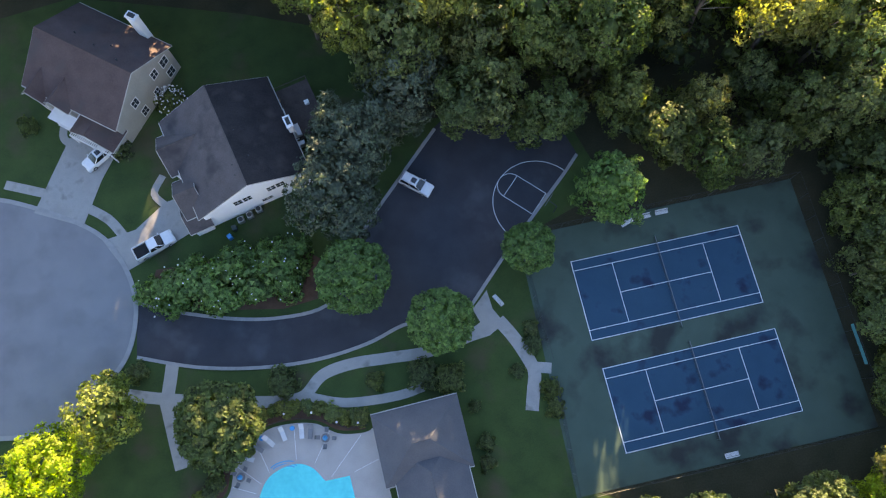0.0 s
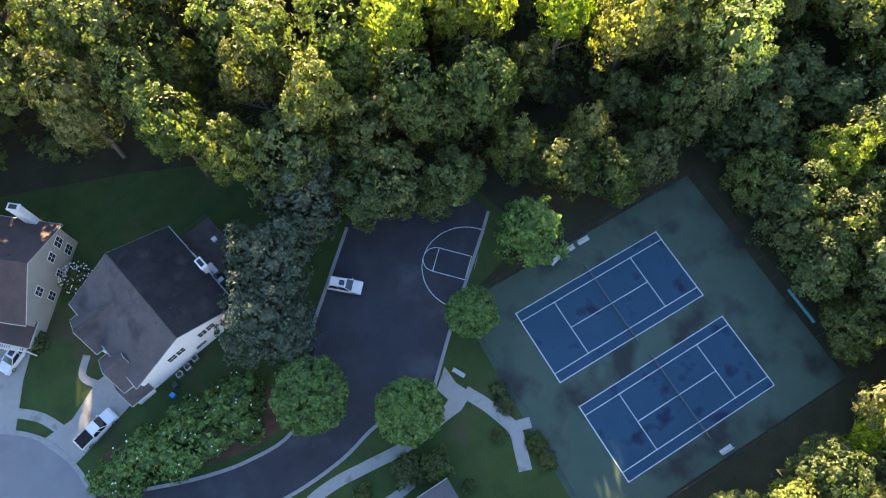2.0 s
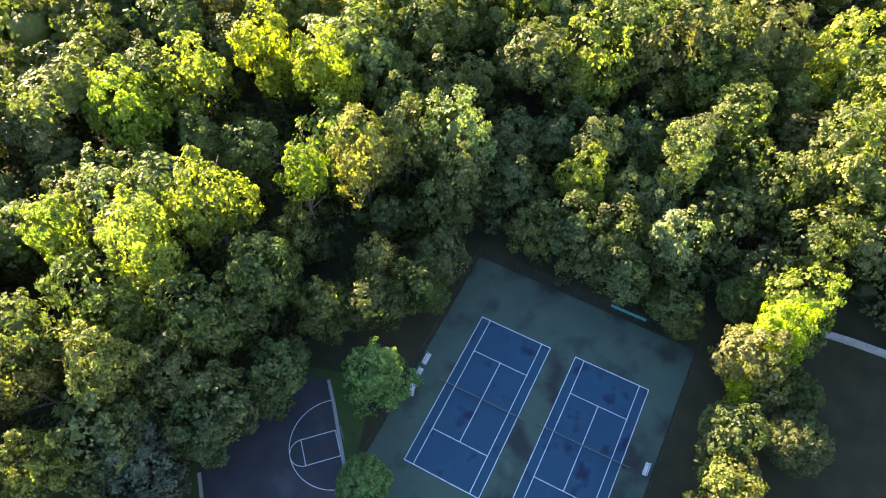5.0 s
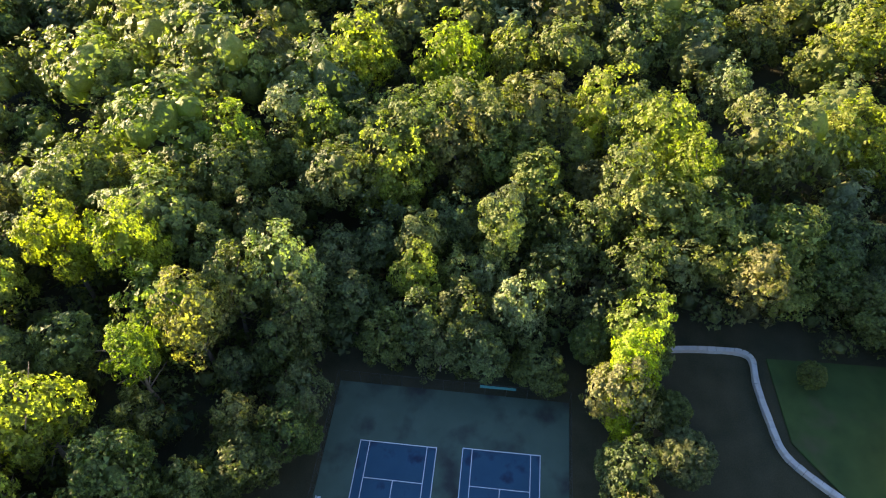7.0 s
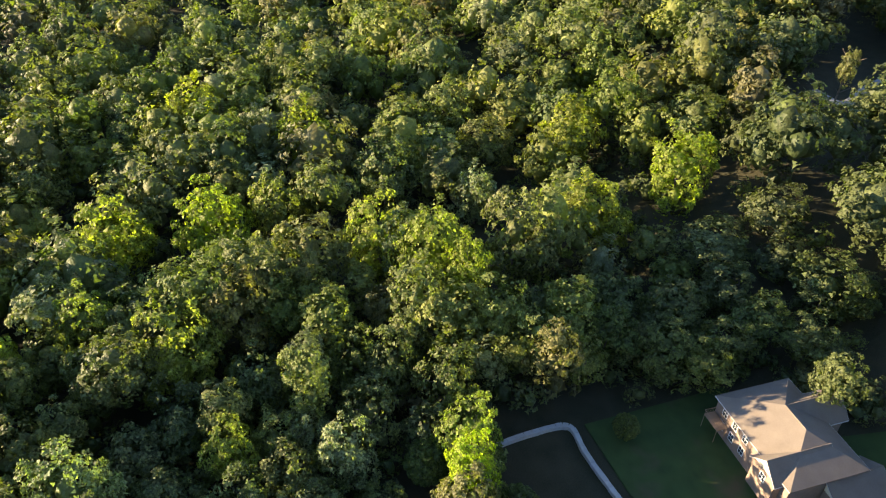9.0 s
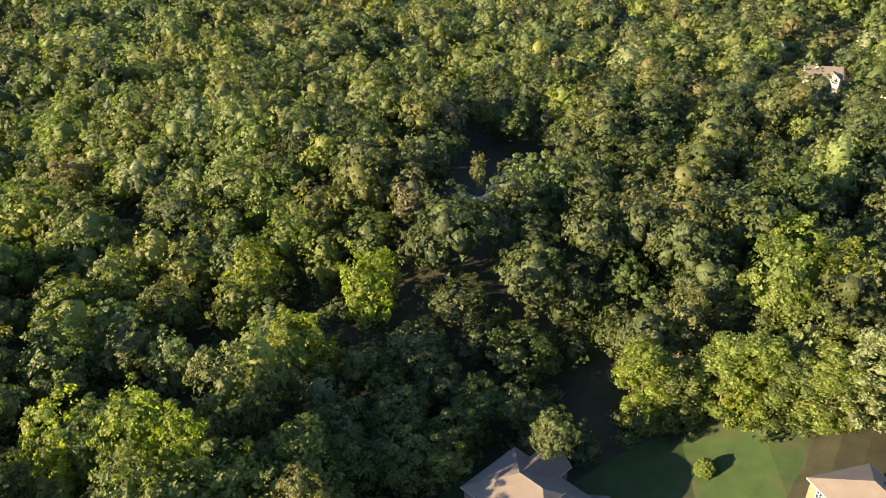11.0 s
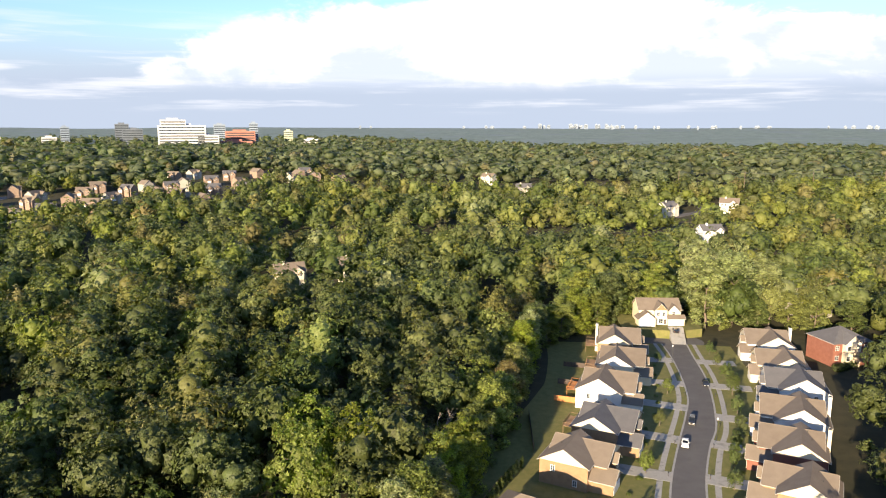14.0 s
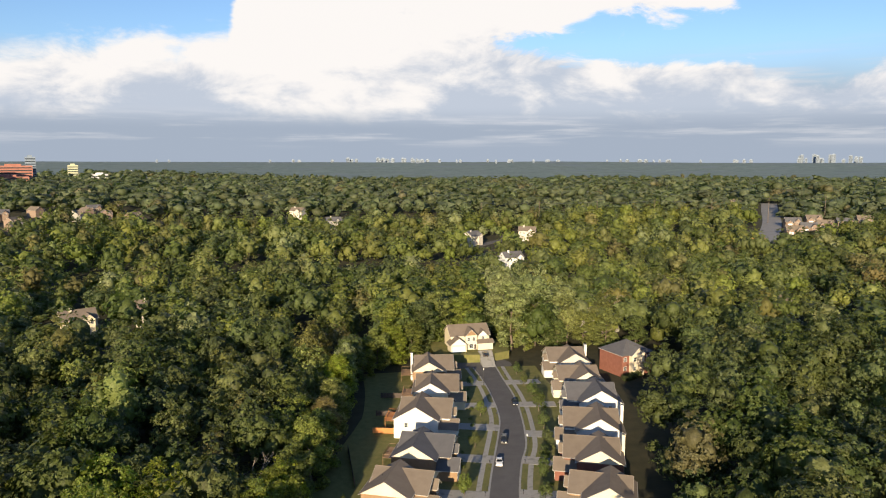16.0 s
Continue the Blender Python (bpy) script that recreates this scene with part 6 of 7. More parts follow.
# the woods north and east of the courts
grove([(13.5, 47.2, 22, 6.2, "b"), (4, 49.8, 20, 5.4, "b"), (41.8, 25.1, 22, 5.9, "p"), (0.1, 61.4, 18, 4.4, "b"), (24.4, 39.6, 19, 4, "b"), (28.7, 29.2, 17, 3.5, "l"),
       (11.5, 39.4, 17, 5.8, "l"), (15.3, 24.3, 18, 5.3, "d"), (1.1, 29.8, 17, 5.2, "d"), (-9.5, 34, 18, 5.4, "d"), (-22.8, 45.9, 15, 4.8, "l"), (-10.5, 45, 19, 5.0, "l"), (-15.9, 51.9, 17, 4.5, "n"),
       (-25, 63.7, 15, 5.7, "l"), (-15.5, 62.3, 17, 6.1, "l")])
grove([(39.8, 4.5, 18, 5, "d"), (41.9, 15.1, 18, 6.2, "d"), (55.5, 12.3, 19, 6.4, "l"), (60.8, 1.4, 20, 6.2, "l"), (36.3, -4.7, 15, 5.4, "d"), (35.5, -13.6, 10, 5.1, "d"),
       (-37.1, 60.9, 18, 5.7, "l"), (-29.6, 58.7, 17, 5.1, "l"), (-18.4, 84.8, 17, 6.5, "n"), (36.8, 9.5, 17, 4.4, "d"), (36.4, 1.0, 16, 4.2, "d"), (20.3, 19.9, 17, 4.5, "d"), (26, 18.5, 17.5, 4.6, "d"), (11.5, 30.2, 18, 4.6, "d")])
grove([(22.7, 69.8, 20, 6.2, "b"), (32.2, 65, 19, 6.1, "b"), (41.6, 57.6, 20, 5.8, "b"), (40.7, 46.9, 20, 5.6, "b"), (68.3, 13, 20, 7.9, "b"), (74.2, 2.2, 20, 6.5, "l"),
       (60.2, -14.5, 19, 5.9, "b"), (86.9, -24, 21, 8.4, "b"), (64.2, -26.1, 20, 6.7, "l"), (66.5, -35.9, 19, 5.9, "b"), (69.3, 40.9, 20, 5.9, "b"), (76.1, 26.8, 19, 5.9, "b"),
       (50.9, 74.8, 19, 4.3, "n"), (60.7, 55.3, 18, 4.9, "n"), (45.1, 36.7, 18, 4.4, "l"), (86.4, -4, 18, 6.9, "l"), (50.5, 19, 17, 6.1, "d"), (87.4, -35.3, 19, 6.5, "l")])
# trees added to shade the stone-faced house and the two northern houses
grove([(50, -27, 20, 6.0, "l"), (44.5, -22.5, 17, 4.8, "d"), (56.5, -20, 19, 5.5, "l"), (-27.5, 51.5, 17, 4.8, "l"), (-43, 69, 18, 5.4, "l"), (-52, 75, 18, 5.6, "d"), (-35.5, 71, 18, 5.2, "l"), (-6, 40, 18, 5, "d"), (4, 38, 18, 5, "l")])
# added to block low sun from roofs, courts and clubhouse; some lie out of view
grove([(-6, 33, 22, 5.6, "d"), (0.5, 40, 22, 5.6, "l"), (9, 36, 21, 5.4, "l"), (33, 24, 21, 5.4, "d"), (38, 31, 22, 5.8, "l"), (31, 34, 22, 5.6, "b"), (37, 21.5, 19, 5.0, "d"), (41.5, -2, 19, 5.4, "d"),
       (-46, 78, 23, 6.4, "l"), (-38, 84, 23, 6.4, "d"), (-30, 78, 22, 6.0, "l"), (-22, 73, 21, 6.0, "d"), (-30, 66, 20, 5.6, "d"), (-12, 54, 21, 5.8, "d")])
# the woods in the east
grove([(150.6, 8.9, 20, 8.5, "b"), (150.5, 23.7, 19, 7.8, "l"), (127, 43.2, 17, 8.5, "l"), (102.2, 24.9, 19, 8.5, "b"), (101.2, 6.8, 20, 8.5, "b"), (105.2, -7, 19, 7, "l"),
       (103.3, -49.2, 16, 5.4, "p"), (84.9, -67.8, 20, 8.2, "b"), (90.7, -90.5, 20, 8.5, "b"), (114.7, -76.5, 20, 8.5, "b"), (134.2, -16.3, 19, 8.5, "b"), (139.4, -53.2, 19, 8.5, "l"),
       (59.8, -73.3, 17, 7.2, "d"), (54.8, -61.9, 14, 6.0, "d"), (75.2, 44.8, 17, 5.8, "l"), (121.7, -57.2, 17, 7.8, "n"), (71.9, -88.5, 16, 8.1, "l")])
grove([(50, -66, 21, 6.5, "d"), (56, -58, 22, 6.5, "d"), (58, -72, 21, 7, "d"), (48, -76, 20, 6, "d"), (52, -86, 18, 6.5, "d"), (64, -64, 21, 7, "d"), (46, -92, 17, 6, "d"), (60, -84, 19, 7, "d")])
# the woods in the south-east and south
grove([(54.7, -101.5, 20, 8.5, "b"), (75.3, -47.4, 22, 8.5, "l"), (21.3, -139.6, 22, 8.3, "b"), (31.4, -124, 19, 6.0, "n"), (15.8, -118.8, 15, 5.6, "b"), (3, -128.5, 16, 6.0, "b"), (26, -112, 15, 5.5, "l"), (9.5, -128, 18, 6.0, "l"), (-8, -148, 17, 5.6, "l"), (-12, -160, 16, 5.2, "b"),
       (95.2, -150.4, 19, 8.5, "p"), (86.1, -166.5, 19, 8.5, "d"), (63.5, -156.7, 19, 7.5, "n"), (72.7, -103.1, 18, 7.3, "b"), (137.8, -137.7, 18, 8.3, "n"), (141.2, -98.1, 20, 8.5, "l"),
       (83.6, -229.7, 20, 8.5, "l"), (113.3, -30.8, 20, 8.5, "l"), (74.5, -31.8, 19, 8.1, "b"), (11.9, -152, 20, 7.9, "b")])
grove([(-126, -372, 25, 8.7, "p"), (-113, -378, 23, 8.7, "p"), (-139, -380, 24, 8.7, "p"), (-103, -312, 12, 5.0, "l"), (-108, -305, 9, 3.6, "d"), (-55.5, -291.8, 21, 8.5, "d"), (-66, -305, 20, 8.0, "l"), (-17.3, -243.5, 20, 8.3, "l"), (17.4, -189.7, 21, 8.2, "d"),
       (24.8, -159.2, 21, 8.5, "b"), (-12, -193.5, 20, 8.4, "l"), (-15.8, -264.9, 22, 8.5, "n"), (-44, -287, 18, 7.5, "d"), (-128, -300, 22, 6.5, "l"), (-150, -313, 20, 7.5, "n")])

# the tall edge of the wood along the gardens, leafy to the ground
EDGE = smooth([(30, -108), (19, -117), (8, -121.5), (-1.5, -125), (-7, -135), (-11.5, -154), (-17.5, -178), (-21.5, -196), (-24.5, -222), (-27.5, -240), (-31, -260), (-42, -277), (-57, -288), (-64, -304)], 2)
for i, (x, y) in enumerate(EDGE):
    hgt = WRNG.uniform(15, 21)
    r = WRNG.uniform(4.8, 6.4)
    STANDING.append((x, y, r))
    k = "blpbdlnb"[WRNG.integers(8)]
    tree(x, y, hgt, r, "tall ivy-clad tree, leafy down to the ground, at the wood's edge", mat=KIND[k][0], depth=hgt * 0.98)
for x, y, hgt, r, k in ((-101, -295, 31, 9.5, "p"), (-113, -300, 33, 10.0, "p"), (-127, -308, 30, 8.0, "p"), (-106, -292, 17, 5.0, "l"), (-104, -322, 34, 9.5, "p"), (-120, -290, 14, 5.0, "d"), (-134, -296, 17, 6.0, "l"),
                        (-62, -296, 24, 7.0, "d"), (-71, -309, 25, 8.0, "l"), (-84, -313, 24, 8.0, "b"), (-52, -296, 24, 8.0, "l"), (-48, -284, 19, 6.0, "b"), (-142, -290, 19, 6.5, "l"), (-152, -282, 17, 6.0, "d")):
    STANDING.append((x, y, r))
    tree(x, y, hgt, r, KIND[k][1], mat=KIND[k][0], depth=hgt * 0.94)

INNER = []
for x, y in scatter(0, 108, -70, 185, 7.6, WRNG):
    low = inside(x, y, DELL)
    hgt = WRNG.uniform(6.5, 9.5) if low else WRNG.uniform(18, 26) if y > 44 else 12 + 9 * WRNG.uniform() ** 1.6
    r = hgt * WRNG.uniform(0.29, 0.38)
    if all(math.hypot(x - a, y - b) > 0.55 * (r + c) for a, b, c in STANDING):
        if math.hypot(x - EYE.x, y - EYE.y) > 74:
            INNER.append((x, y))
            continue
        k = "d" if low else "lllddnbp"[WRNG.integers(8)]
        tree(x, y, hgt, r, KIND[k][1], mat=KIND[k][0])


def woodland(name, places, forms, label, rmin, rmax, hmin, hmax, material, share=None, spread=0.55):
    """Far woods as one mass of many crowns."""
    vs, ts, tint, base, slots = [], [], [], 0, []
    for x, y in places:
        q, hv, hf = forms[WRNG.integers(len(forms))]
        a = WRNG.uniform(0, 2 * np.pi)
        top = WRNG.uniform(hmin, hmax) * (0.6 if inside(x, y, VALLEY) else 1.0)
        r = WRNG.uniform(rmin, rmax) * (0.6 + 0.4 * max(0.0, top - hmin) / (hmax - hmin))
        half = min(top * WRNG.uniform(0.36, 0.44), WRNG.uniform(0.85, 1.1) * r)
        v = np.concatenate([q, hv])
        c, s = np.cos(a) * r, np.sin(a) * r
        w = np.stack([v[:, 0] * c - v[:, 1] * s + x, v[:, 0] * s + v[:, 1] * c + y, v[:, 2] * half + float(terrain(x, y)) + top - half], 1)
        vs.append(w)
        ts += [np.arange(len(q)).reshape(-1, 3) + base, hf + base + len(q)]
        tint.append(np.full(len(w), WRNG.uniform()))
        base += len(w)
        k = WRNG.choice(len(material), p=share) if share else 0
        slots.append(np.full(len(q) // 3 + len(hf), k))
    me = fill_mesh(name, np.concatenate(vs), np.concatenate(ts), np.concatenate(tint), material, np.concatenate(slots), spread)
    return tagged(new(name, me), label, "woods", kind="stuff")


DENSE = [crown_form(WRNG, 4400, 64, 1.0, 1.0, 0.044, 3 + i % 4, 0.42, 0.105, 0.4) for i in range(8)]
MID = [crown_form(WRNG, 1700, 52, 1.0, 1.0, 0.051, 5 + i % 4, 0.54, 0.105, 0.32) for i in range(10)]
FARN = [crown_form(WRNG, 400, 28, 1.0, 0.95, 0.080, 5, 0.58, 0.125, 0.30, 0.42) for i in range(8)]
FAR = [crown_form(WRNG, 220, 18, 1.0, 0.95, 0.105, 4, 0.60, 0.14, 0.30, 0.42) for i in range(8)]
MIST = [crown_form(WRNG, 30, 7, 1.1, 0.85, 0.23, 2, 0.64, 0.18, 0.28, 0.45) for _ in range(6)]
free = [p for p in scatter(108, 150, -20, 40, 11.8, WRNG) + scatter(108, 250, 40, 100, 11.8, WRNG) + scatter(108, 310, 100, 226, 11.8, WRNG)
        if all(math.hypot(p[0] - a, p[1] - b) > 0.75 * c + 3.5 for a, b, c in STANDING)]
west = [p for p in free if p[0] < -95 and p[1] < -40]
low_ = [p for p in free if inside(p[0], p[1], DELL)]
mid = [p for p in free if p not in west and p not in low_]
woodland("woodland_inner", [p for p in INNER if not inside(p[0], p[1], DELL)], DENSE, "dense mixed woodland close round the courts", 5.2, 8.2, 15, 23, [LEAF, LEAF_DARK, LEAF_PALE, LEAF_OLIVE], [0.66, 0.24, 0.05, 0.05])
# the dell's shade is put into its leaf colour
woodland("woodland_dell", low_ + [p for p in INNER if inside(p[0], p[1], DELL)], MID, "low woodland in the dell with shade in its leaf colour", 4.6, 6.6, 9, 13, [LEAF_DEEP_SHADE])
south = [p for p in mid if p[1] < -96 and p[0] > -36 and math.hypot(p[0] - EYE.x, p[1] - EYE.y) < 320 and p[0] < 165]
# shade of the southern wood is partly put into these darker leaves
woodland("woodland_south", south, MID, "deep green mixed woodland beside the gardens", 7.4, 11.0, 13, 26, [LEAF_DEEP_SHADE, LEAF_DARK, LEAF, LEAF_OLIVE], [0.72, 0.14, 0.06, 0.08])
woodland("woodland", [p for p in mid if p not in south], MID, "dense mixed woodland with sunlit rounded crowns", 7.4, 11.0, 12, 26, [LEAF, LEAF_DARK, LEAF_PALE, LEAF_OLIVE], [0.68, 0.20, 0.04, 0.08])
# dark leaves stand in for shade; tall unseen near trees add more
woodland("woodland_west", west, MID, "tall woodland west of the street with shade in its leaf colour", 7.0, 10.5, 16, 28, [LEAF_DARK, LEAF_DEEP_SHADE, LEAF_OLIVE], [0.22, 0.70, 0.08])
LOW = [crown_form(WRNG, 170, 14, 1.0, 0.9, 0.105, 1, 0.5, 0.2) for _ in range(6)]
under = scatter(0, 108, -70, 185, 6.0, WRNG) + scatter(108, 200, 30, 224, 8.6, WRNG)
# shade between the crowns is painted into these darker leaves
woodland("undergrowth", under, LOW, "dense undergrowth filling the wood, gap shade in its leaf colour", 3.4, 5.2, 5, 10, [LEAF_DEEP_SHADE, LEAF_DARK], [0.6, 0.4])
estate = [(x, y) for x, y in ((WRNG.uniform(150, 470), WRNG.uniform(-880, -450)) for _ in range(900))
          if inside(x, y, CLEAR[-1]) and all(math.hypot(x - a, y - b) > 12.5 for a, b in ESTATE)]
KINDS, SHARE = [LEAF, LEAF_DARK, LEAF_DEEP_SHADE, LEAF_PALE, LEAF_OLIVE], [0.40, 0.32, 0.16, 0.04, 0.08]
woodland("far_woodland", estate[:14] + scatter(250, 310, 40, 100, 15.5, WRNG) + scatter(310, 520, 62, 226, 15.5, WRNG), FARN, "distant mixed woodland canopy", 8.5, 12.5, 11, 25, KINDS, SHARE, 0.35)
woodland("farther_woodland", scatter(520, 800, 96, 226, 17.0, WRNG), FAR, "mixed woodland canopy far off", 8.5, 13.0, 11, 25, KINDS, SHARE, 0.3)
far = scatter(800, 1400, 108, 226, 21, WRNG) + scatter(1400, 2600, 112, 226, 46, WRNG)
woodland("hill_woodland", far, MIST, "far wooded ridge under a low sun", 11.0, 19.0, 10, 26, [LEAF_FAR_HAZE])

# ---- trees and shrubs of the near grounds ----
PLANTED = [(-28.7, 14.4, 8.6, 5.0, LEAF_PLANTED, "round-crowned green tree beside the access road"), (-19.1, 6.4, 7.6, 4.4, LEAF_PLANTED, "round-crowned green tree in the kerbside grass"),
           (-5.6, 13.4, 6.6, 3.5, LEAF_PLANTED, "small dark round-crowned tree by the lot"), (6.4, 18.6, 12, 5.2, LEAF_PLANTED, "fresh green tree beside the tennis benches"),
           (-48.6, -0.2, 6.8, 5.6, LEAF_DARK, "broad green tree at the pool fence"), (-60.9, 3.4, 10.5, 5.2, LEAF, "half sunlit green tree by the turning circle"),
           (-67.0, -0.8, 12.5, 5.4, LEAF_YELLOW_SUN, "bright sunlit yellow-green tree by the turning circle"), (-73.5, -4.5, 12, 5.6, LEAF_YELLOW_SUN, "bright sunlit yellow-green tree by the turning circle"),
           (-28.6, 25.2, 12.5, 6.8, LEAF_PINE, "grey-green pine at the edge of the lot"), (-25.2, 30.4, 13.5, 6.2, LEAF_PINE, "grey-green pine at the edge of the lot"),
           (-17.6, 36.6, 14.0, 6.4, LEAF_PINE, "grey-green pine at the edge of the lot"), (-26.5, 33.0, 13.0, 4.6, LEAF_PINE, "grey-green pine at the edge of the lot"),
           (34.2, -26.4, 18.5, 4.2, LEAF_YELLOW_SUN, "slender sunlit yellow-green tree south of the courts"), (29.0, -24.6, 9.6, 3.3, LEAF_YELLOW_SUN, "low sunlit yellow-green tree south of the courts"),
           (14.8, -26.6, 9.5, 4.2, LEAF, "sunlit green tree south of the courts"), (22.0, -24.6, 7, 3.2, LEAF_DARK, "dark tree south of the courts"), (7.0, -24.6, 9, 4.2, LEAF_DARK, "dark tree south of the courts"),
           (0.0, -23.4, 8.5, 4.0, LEAF, "green tree south of the courts"), (-5.4, -24.5, 9, 4.4, LEAF, "green tree south of the courts"), (40.5, -21.5, 9, 3.6, LEAF_DARK, "dark tree beyond the courts' corner"),
           (8.0, -31, 9, 4.2, LEAF, "sunlit tree south of the courts"), (30.5, -32, 8, 3.0, LEAF_DARK, "dark tree above the stream"), (38.4, -30.0, 9, 2.8, LEAF_DARK, "dark tree above the stream"),
           (23.5, -33, 9, 4.2, LEAF_DARK, "dark tree above the stream"), (40.0, -54.0, 5, 2.2, LEAF_DARK, "small tree on the shaded lawn"), (14.0, -103.5, 5.0, 1.8, LEAF, "young tree on the shaded lawn")]
for x, y, high, radius, mat, lab in PLANTED:
    tree(x, y, high, radius, lab, mat=mat, depth=high * 0.86 if high < 9.5 else 0.0, group="planted trees")


def flowers(x, y, radius, high, n, name="blossoms"):
    """White blossoms on the outside of a bush."""
    bm = bmesh.new()
    for _ in range(n):
        a, e = TRNG.uniform(0, 2 * np.pi), TRNG.uniform(0.1, 1.3)
        p = Vector((x + radius * 1.0 * math.cos(a) * math.cos(e), y + radius * 1.0 * math.sin(a) * math.cos(e), high * (0.45 + 0.58 * math.sin(e))))
        bmesh.ops.create_icosphere(bm, subdivisions=1, radius=TRNG.uniform(0.07, 0.13), matrix=Matrix.Translation(p))
    ob = part(name, bm, FLOWER)
    tagged(ob, "scattered white blossoms on a green bush", "blossoms", kind="stuff")


HEDGE = [(-55.6, 18.6, 1.8, 2.6), (-51.8, 18.6, 2.6, 3.4), (-48.2, 17.6, 2.5, 3.4), (-45.0, 18.2, 2.5, 3.4), (-41.8, 16.8, 2.6, 3.4), (-38.6, 17.4, 2.5, 3.2), (-36.2, 19.6, 2.5, 3.2), (-43.4, 20.2, 2.2, 3)]
HEDGE += [(-53.4, 16.6, 2.0, 2.6), (-49.8, 19.8, 2.2, 3.0), (-46.6, 15.8, 2.2, 2.8), (-39.8, 19.8, 2.2, 3.0), (-37.4, 16.0, 2.0, 2.6)]
for x, y, r, hgt in HEDGE:
    shrub(x, y, r * 1.3, hgt * 1.2, "large flowering green hedge bush on mulch", LEAF_PLANTED, "hedge along the access road")
    flowers(x, y, r * 1.3, hgt * 1.2, 5)
SHRUBS = [(-59.0, 8.6, 1.6, 1.6), (-40.4, 3.3, 2.4, 2.2), (-28.9, 1.1, 1.5, 1.3), (-22.6, 0.6, 2.3, 2.0), (-19.4, -0.6, 2.2, 2.0), (-17.0, -4.8, 1.0, 1.0), (-16.6, -9.6, 1.4, 1.3), (-17.0, -12.0, 1.3, 1.2),
          (-7.9, 1.4, 1.5, 1.4), (-7.5, 3.4, 1.3, 1.3), (-7.1, -5.0, 1.6, 1.4), (-6.9, -7.4, 1.6, 1.4), (-10.7, -1.6, 1.1, 1.0), (-57.4, 40.0, 1.7, 1.7), (-70.0, 46.6, 1.7, 1.8), (-49.0, 29.0, 1.4, 1.2)]
for x, y, r, hgt in SHRUBS:
    shrub(x, y, r, hgt, "rounded clipped green shrub on the grass")
for x, y in offset(DECK, -2.0)[5:44:2]:
    shrub(x, y, TRNG.uniform(1.0, 1.5), TRNG.uniform(0.8, 1.3), "low green shrub in the pool bed", (LEAF_DARK, LEAF)[TRNG.integers(2)], "shrubs of the pool bed")
shrub(-49.4, 45.6, 2.3, 2.8, "white-blossomed green bush between two houses", LEAF_DARK)
flowers(-49.4, 45.6, 2.3, 2.8, 90)

# ---- a bare dead tree in the wood's gap ----


def bare_tree(x, y, high, r, label, seed):
    rng = np.random.default_rng(seed)
    bm = bmesh.new()
    z = float(terrain(x, y))
    tips = [(Vector((0, 0, -0.3)), Vector((0, 0, high * 0.45)), r)]
    for level in range(4):
        nxt = []
        for a, b, w in tips:
            rod(bm, a, b, w, w * 0.62, 6)
            for _ in range(3 if level else 4):
                d = (b - a).normalized() * 0.6 + Vector(rng.normal(size=3)) * 0.5 + Vector((0, 0, 0.25))
                nxt.append((b, b + d.normalized() * high * (0.24 / (1 + 0.45 * level)), w * 0.5))
        tips = nxt
    ob = part("bare_tree", bm, BARE)
    ob.matrix_basis = pose(x, y, z)
    tagged(ob, label, "tree", "bare trees")


bare_tree(52.5, -14.5, 9, 0.22, "leafless grey dead tree among green crowns", 3)
tree(105.0, -141.5, 19, 2.7, "slender brownish pine on a bare trunk in a woodland gap", mat=LEAF_OLIVE, depth=8.0)
bare_tree(-6.0, -163.5, 17, 0.25, "pale bare-limbed tree at the wood's edge", 5)
bare_tree(-163, -330, 18, 0.35, "pale bare-limbed tree beyond the brick house", 6)

# ---- street trees, hedges and posts ----
for k, (line_, sgn) in enumerate(((KL, 1), (KR, -1))):
    row = offset(line_, sgn * 6.2)
    for i in range(3, len(row) - 2, 9 if k == 0 else 4):
        x, y = row[i]
        hgt = TRNG.uniform(4.0, 6.5) * (1.15 if k else 0.9)
        tree(x, y, hgt, hgt * 0.34, "young street tree with a light green crown", mat=(LEAF, LEAF_DARK)[i % 2], depth=hgt * 0.75, group="street trees")
    row = offset(line_, sgn * 8.6)
    for i in range(2, len(row) - 1, 3):
        x, y = row[i]
        shrub(x + TRNG.uniform(-1, 1), y + TRNG.uniform(-1, 1), TRNG.uniform(0.6, 1.1), TRNG.uniform(0.7, 1.3), "small green shrub in a front garden", group="front-garden shrubs")
for i in range(9):
    shrub(-17.5 - i * 0.95, -150.0 - i * 2.2, 0.8, 3.2, "columnar evergreen shrub along the fence", LEAF_DARK, "evergreen row")
for i in range(6):
    shrub(-131.5 - 1.5 * i + TRNG.uniform(-0.5, 0.5), -246 - 1.1 * i, 1.6, 2.6, "green bush beside the brick house", LEAF_DARK, "bushes by the brick house")


def letter_box(x, y, z):
    b = thing("letter_box", pose(x, y, z), "dark letter box on a short post", "letter box", "letter boxes along the street")
    bm = bmesh.new()
    box(bm, -0.05, 0.05, -0.05, 0.05, 0, 1.0)
    part("post", bm, WOOD_DARK, b)
    bm = bmesh.new()
    box(bm, -0.12, 0.12, -0.25, 0.25, 1.0, 1.25, 0.04)
    part("box", bm, DARK, b)


for line_, sgn in ((KL, 1), (KR, -1)):
    for x, y in offset(line_, sgn * 1.1)[6:-4:6]:
        letter_box(x, y, SZ + 0.13)


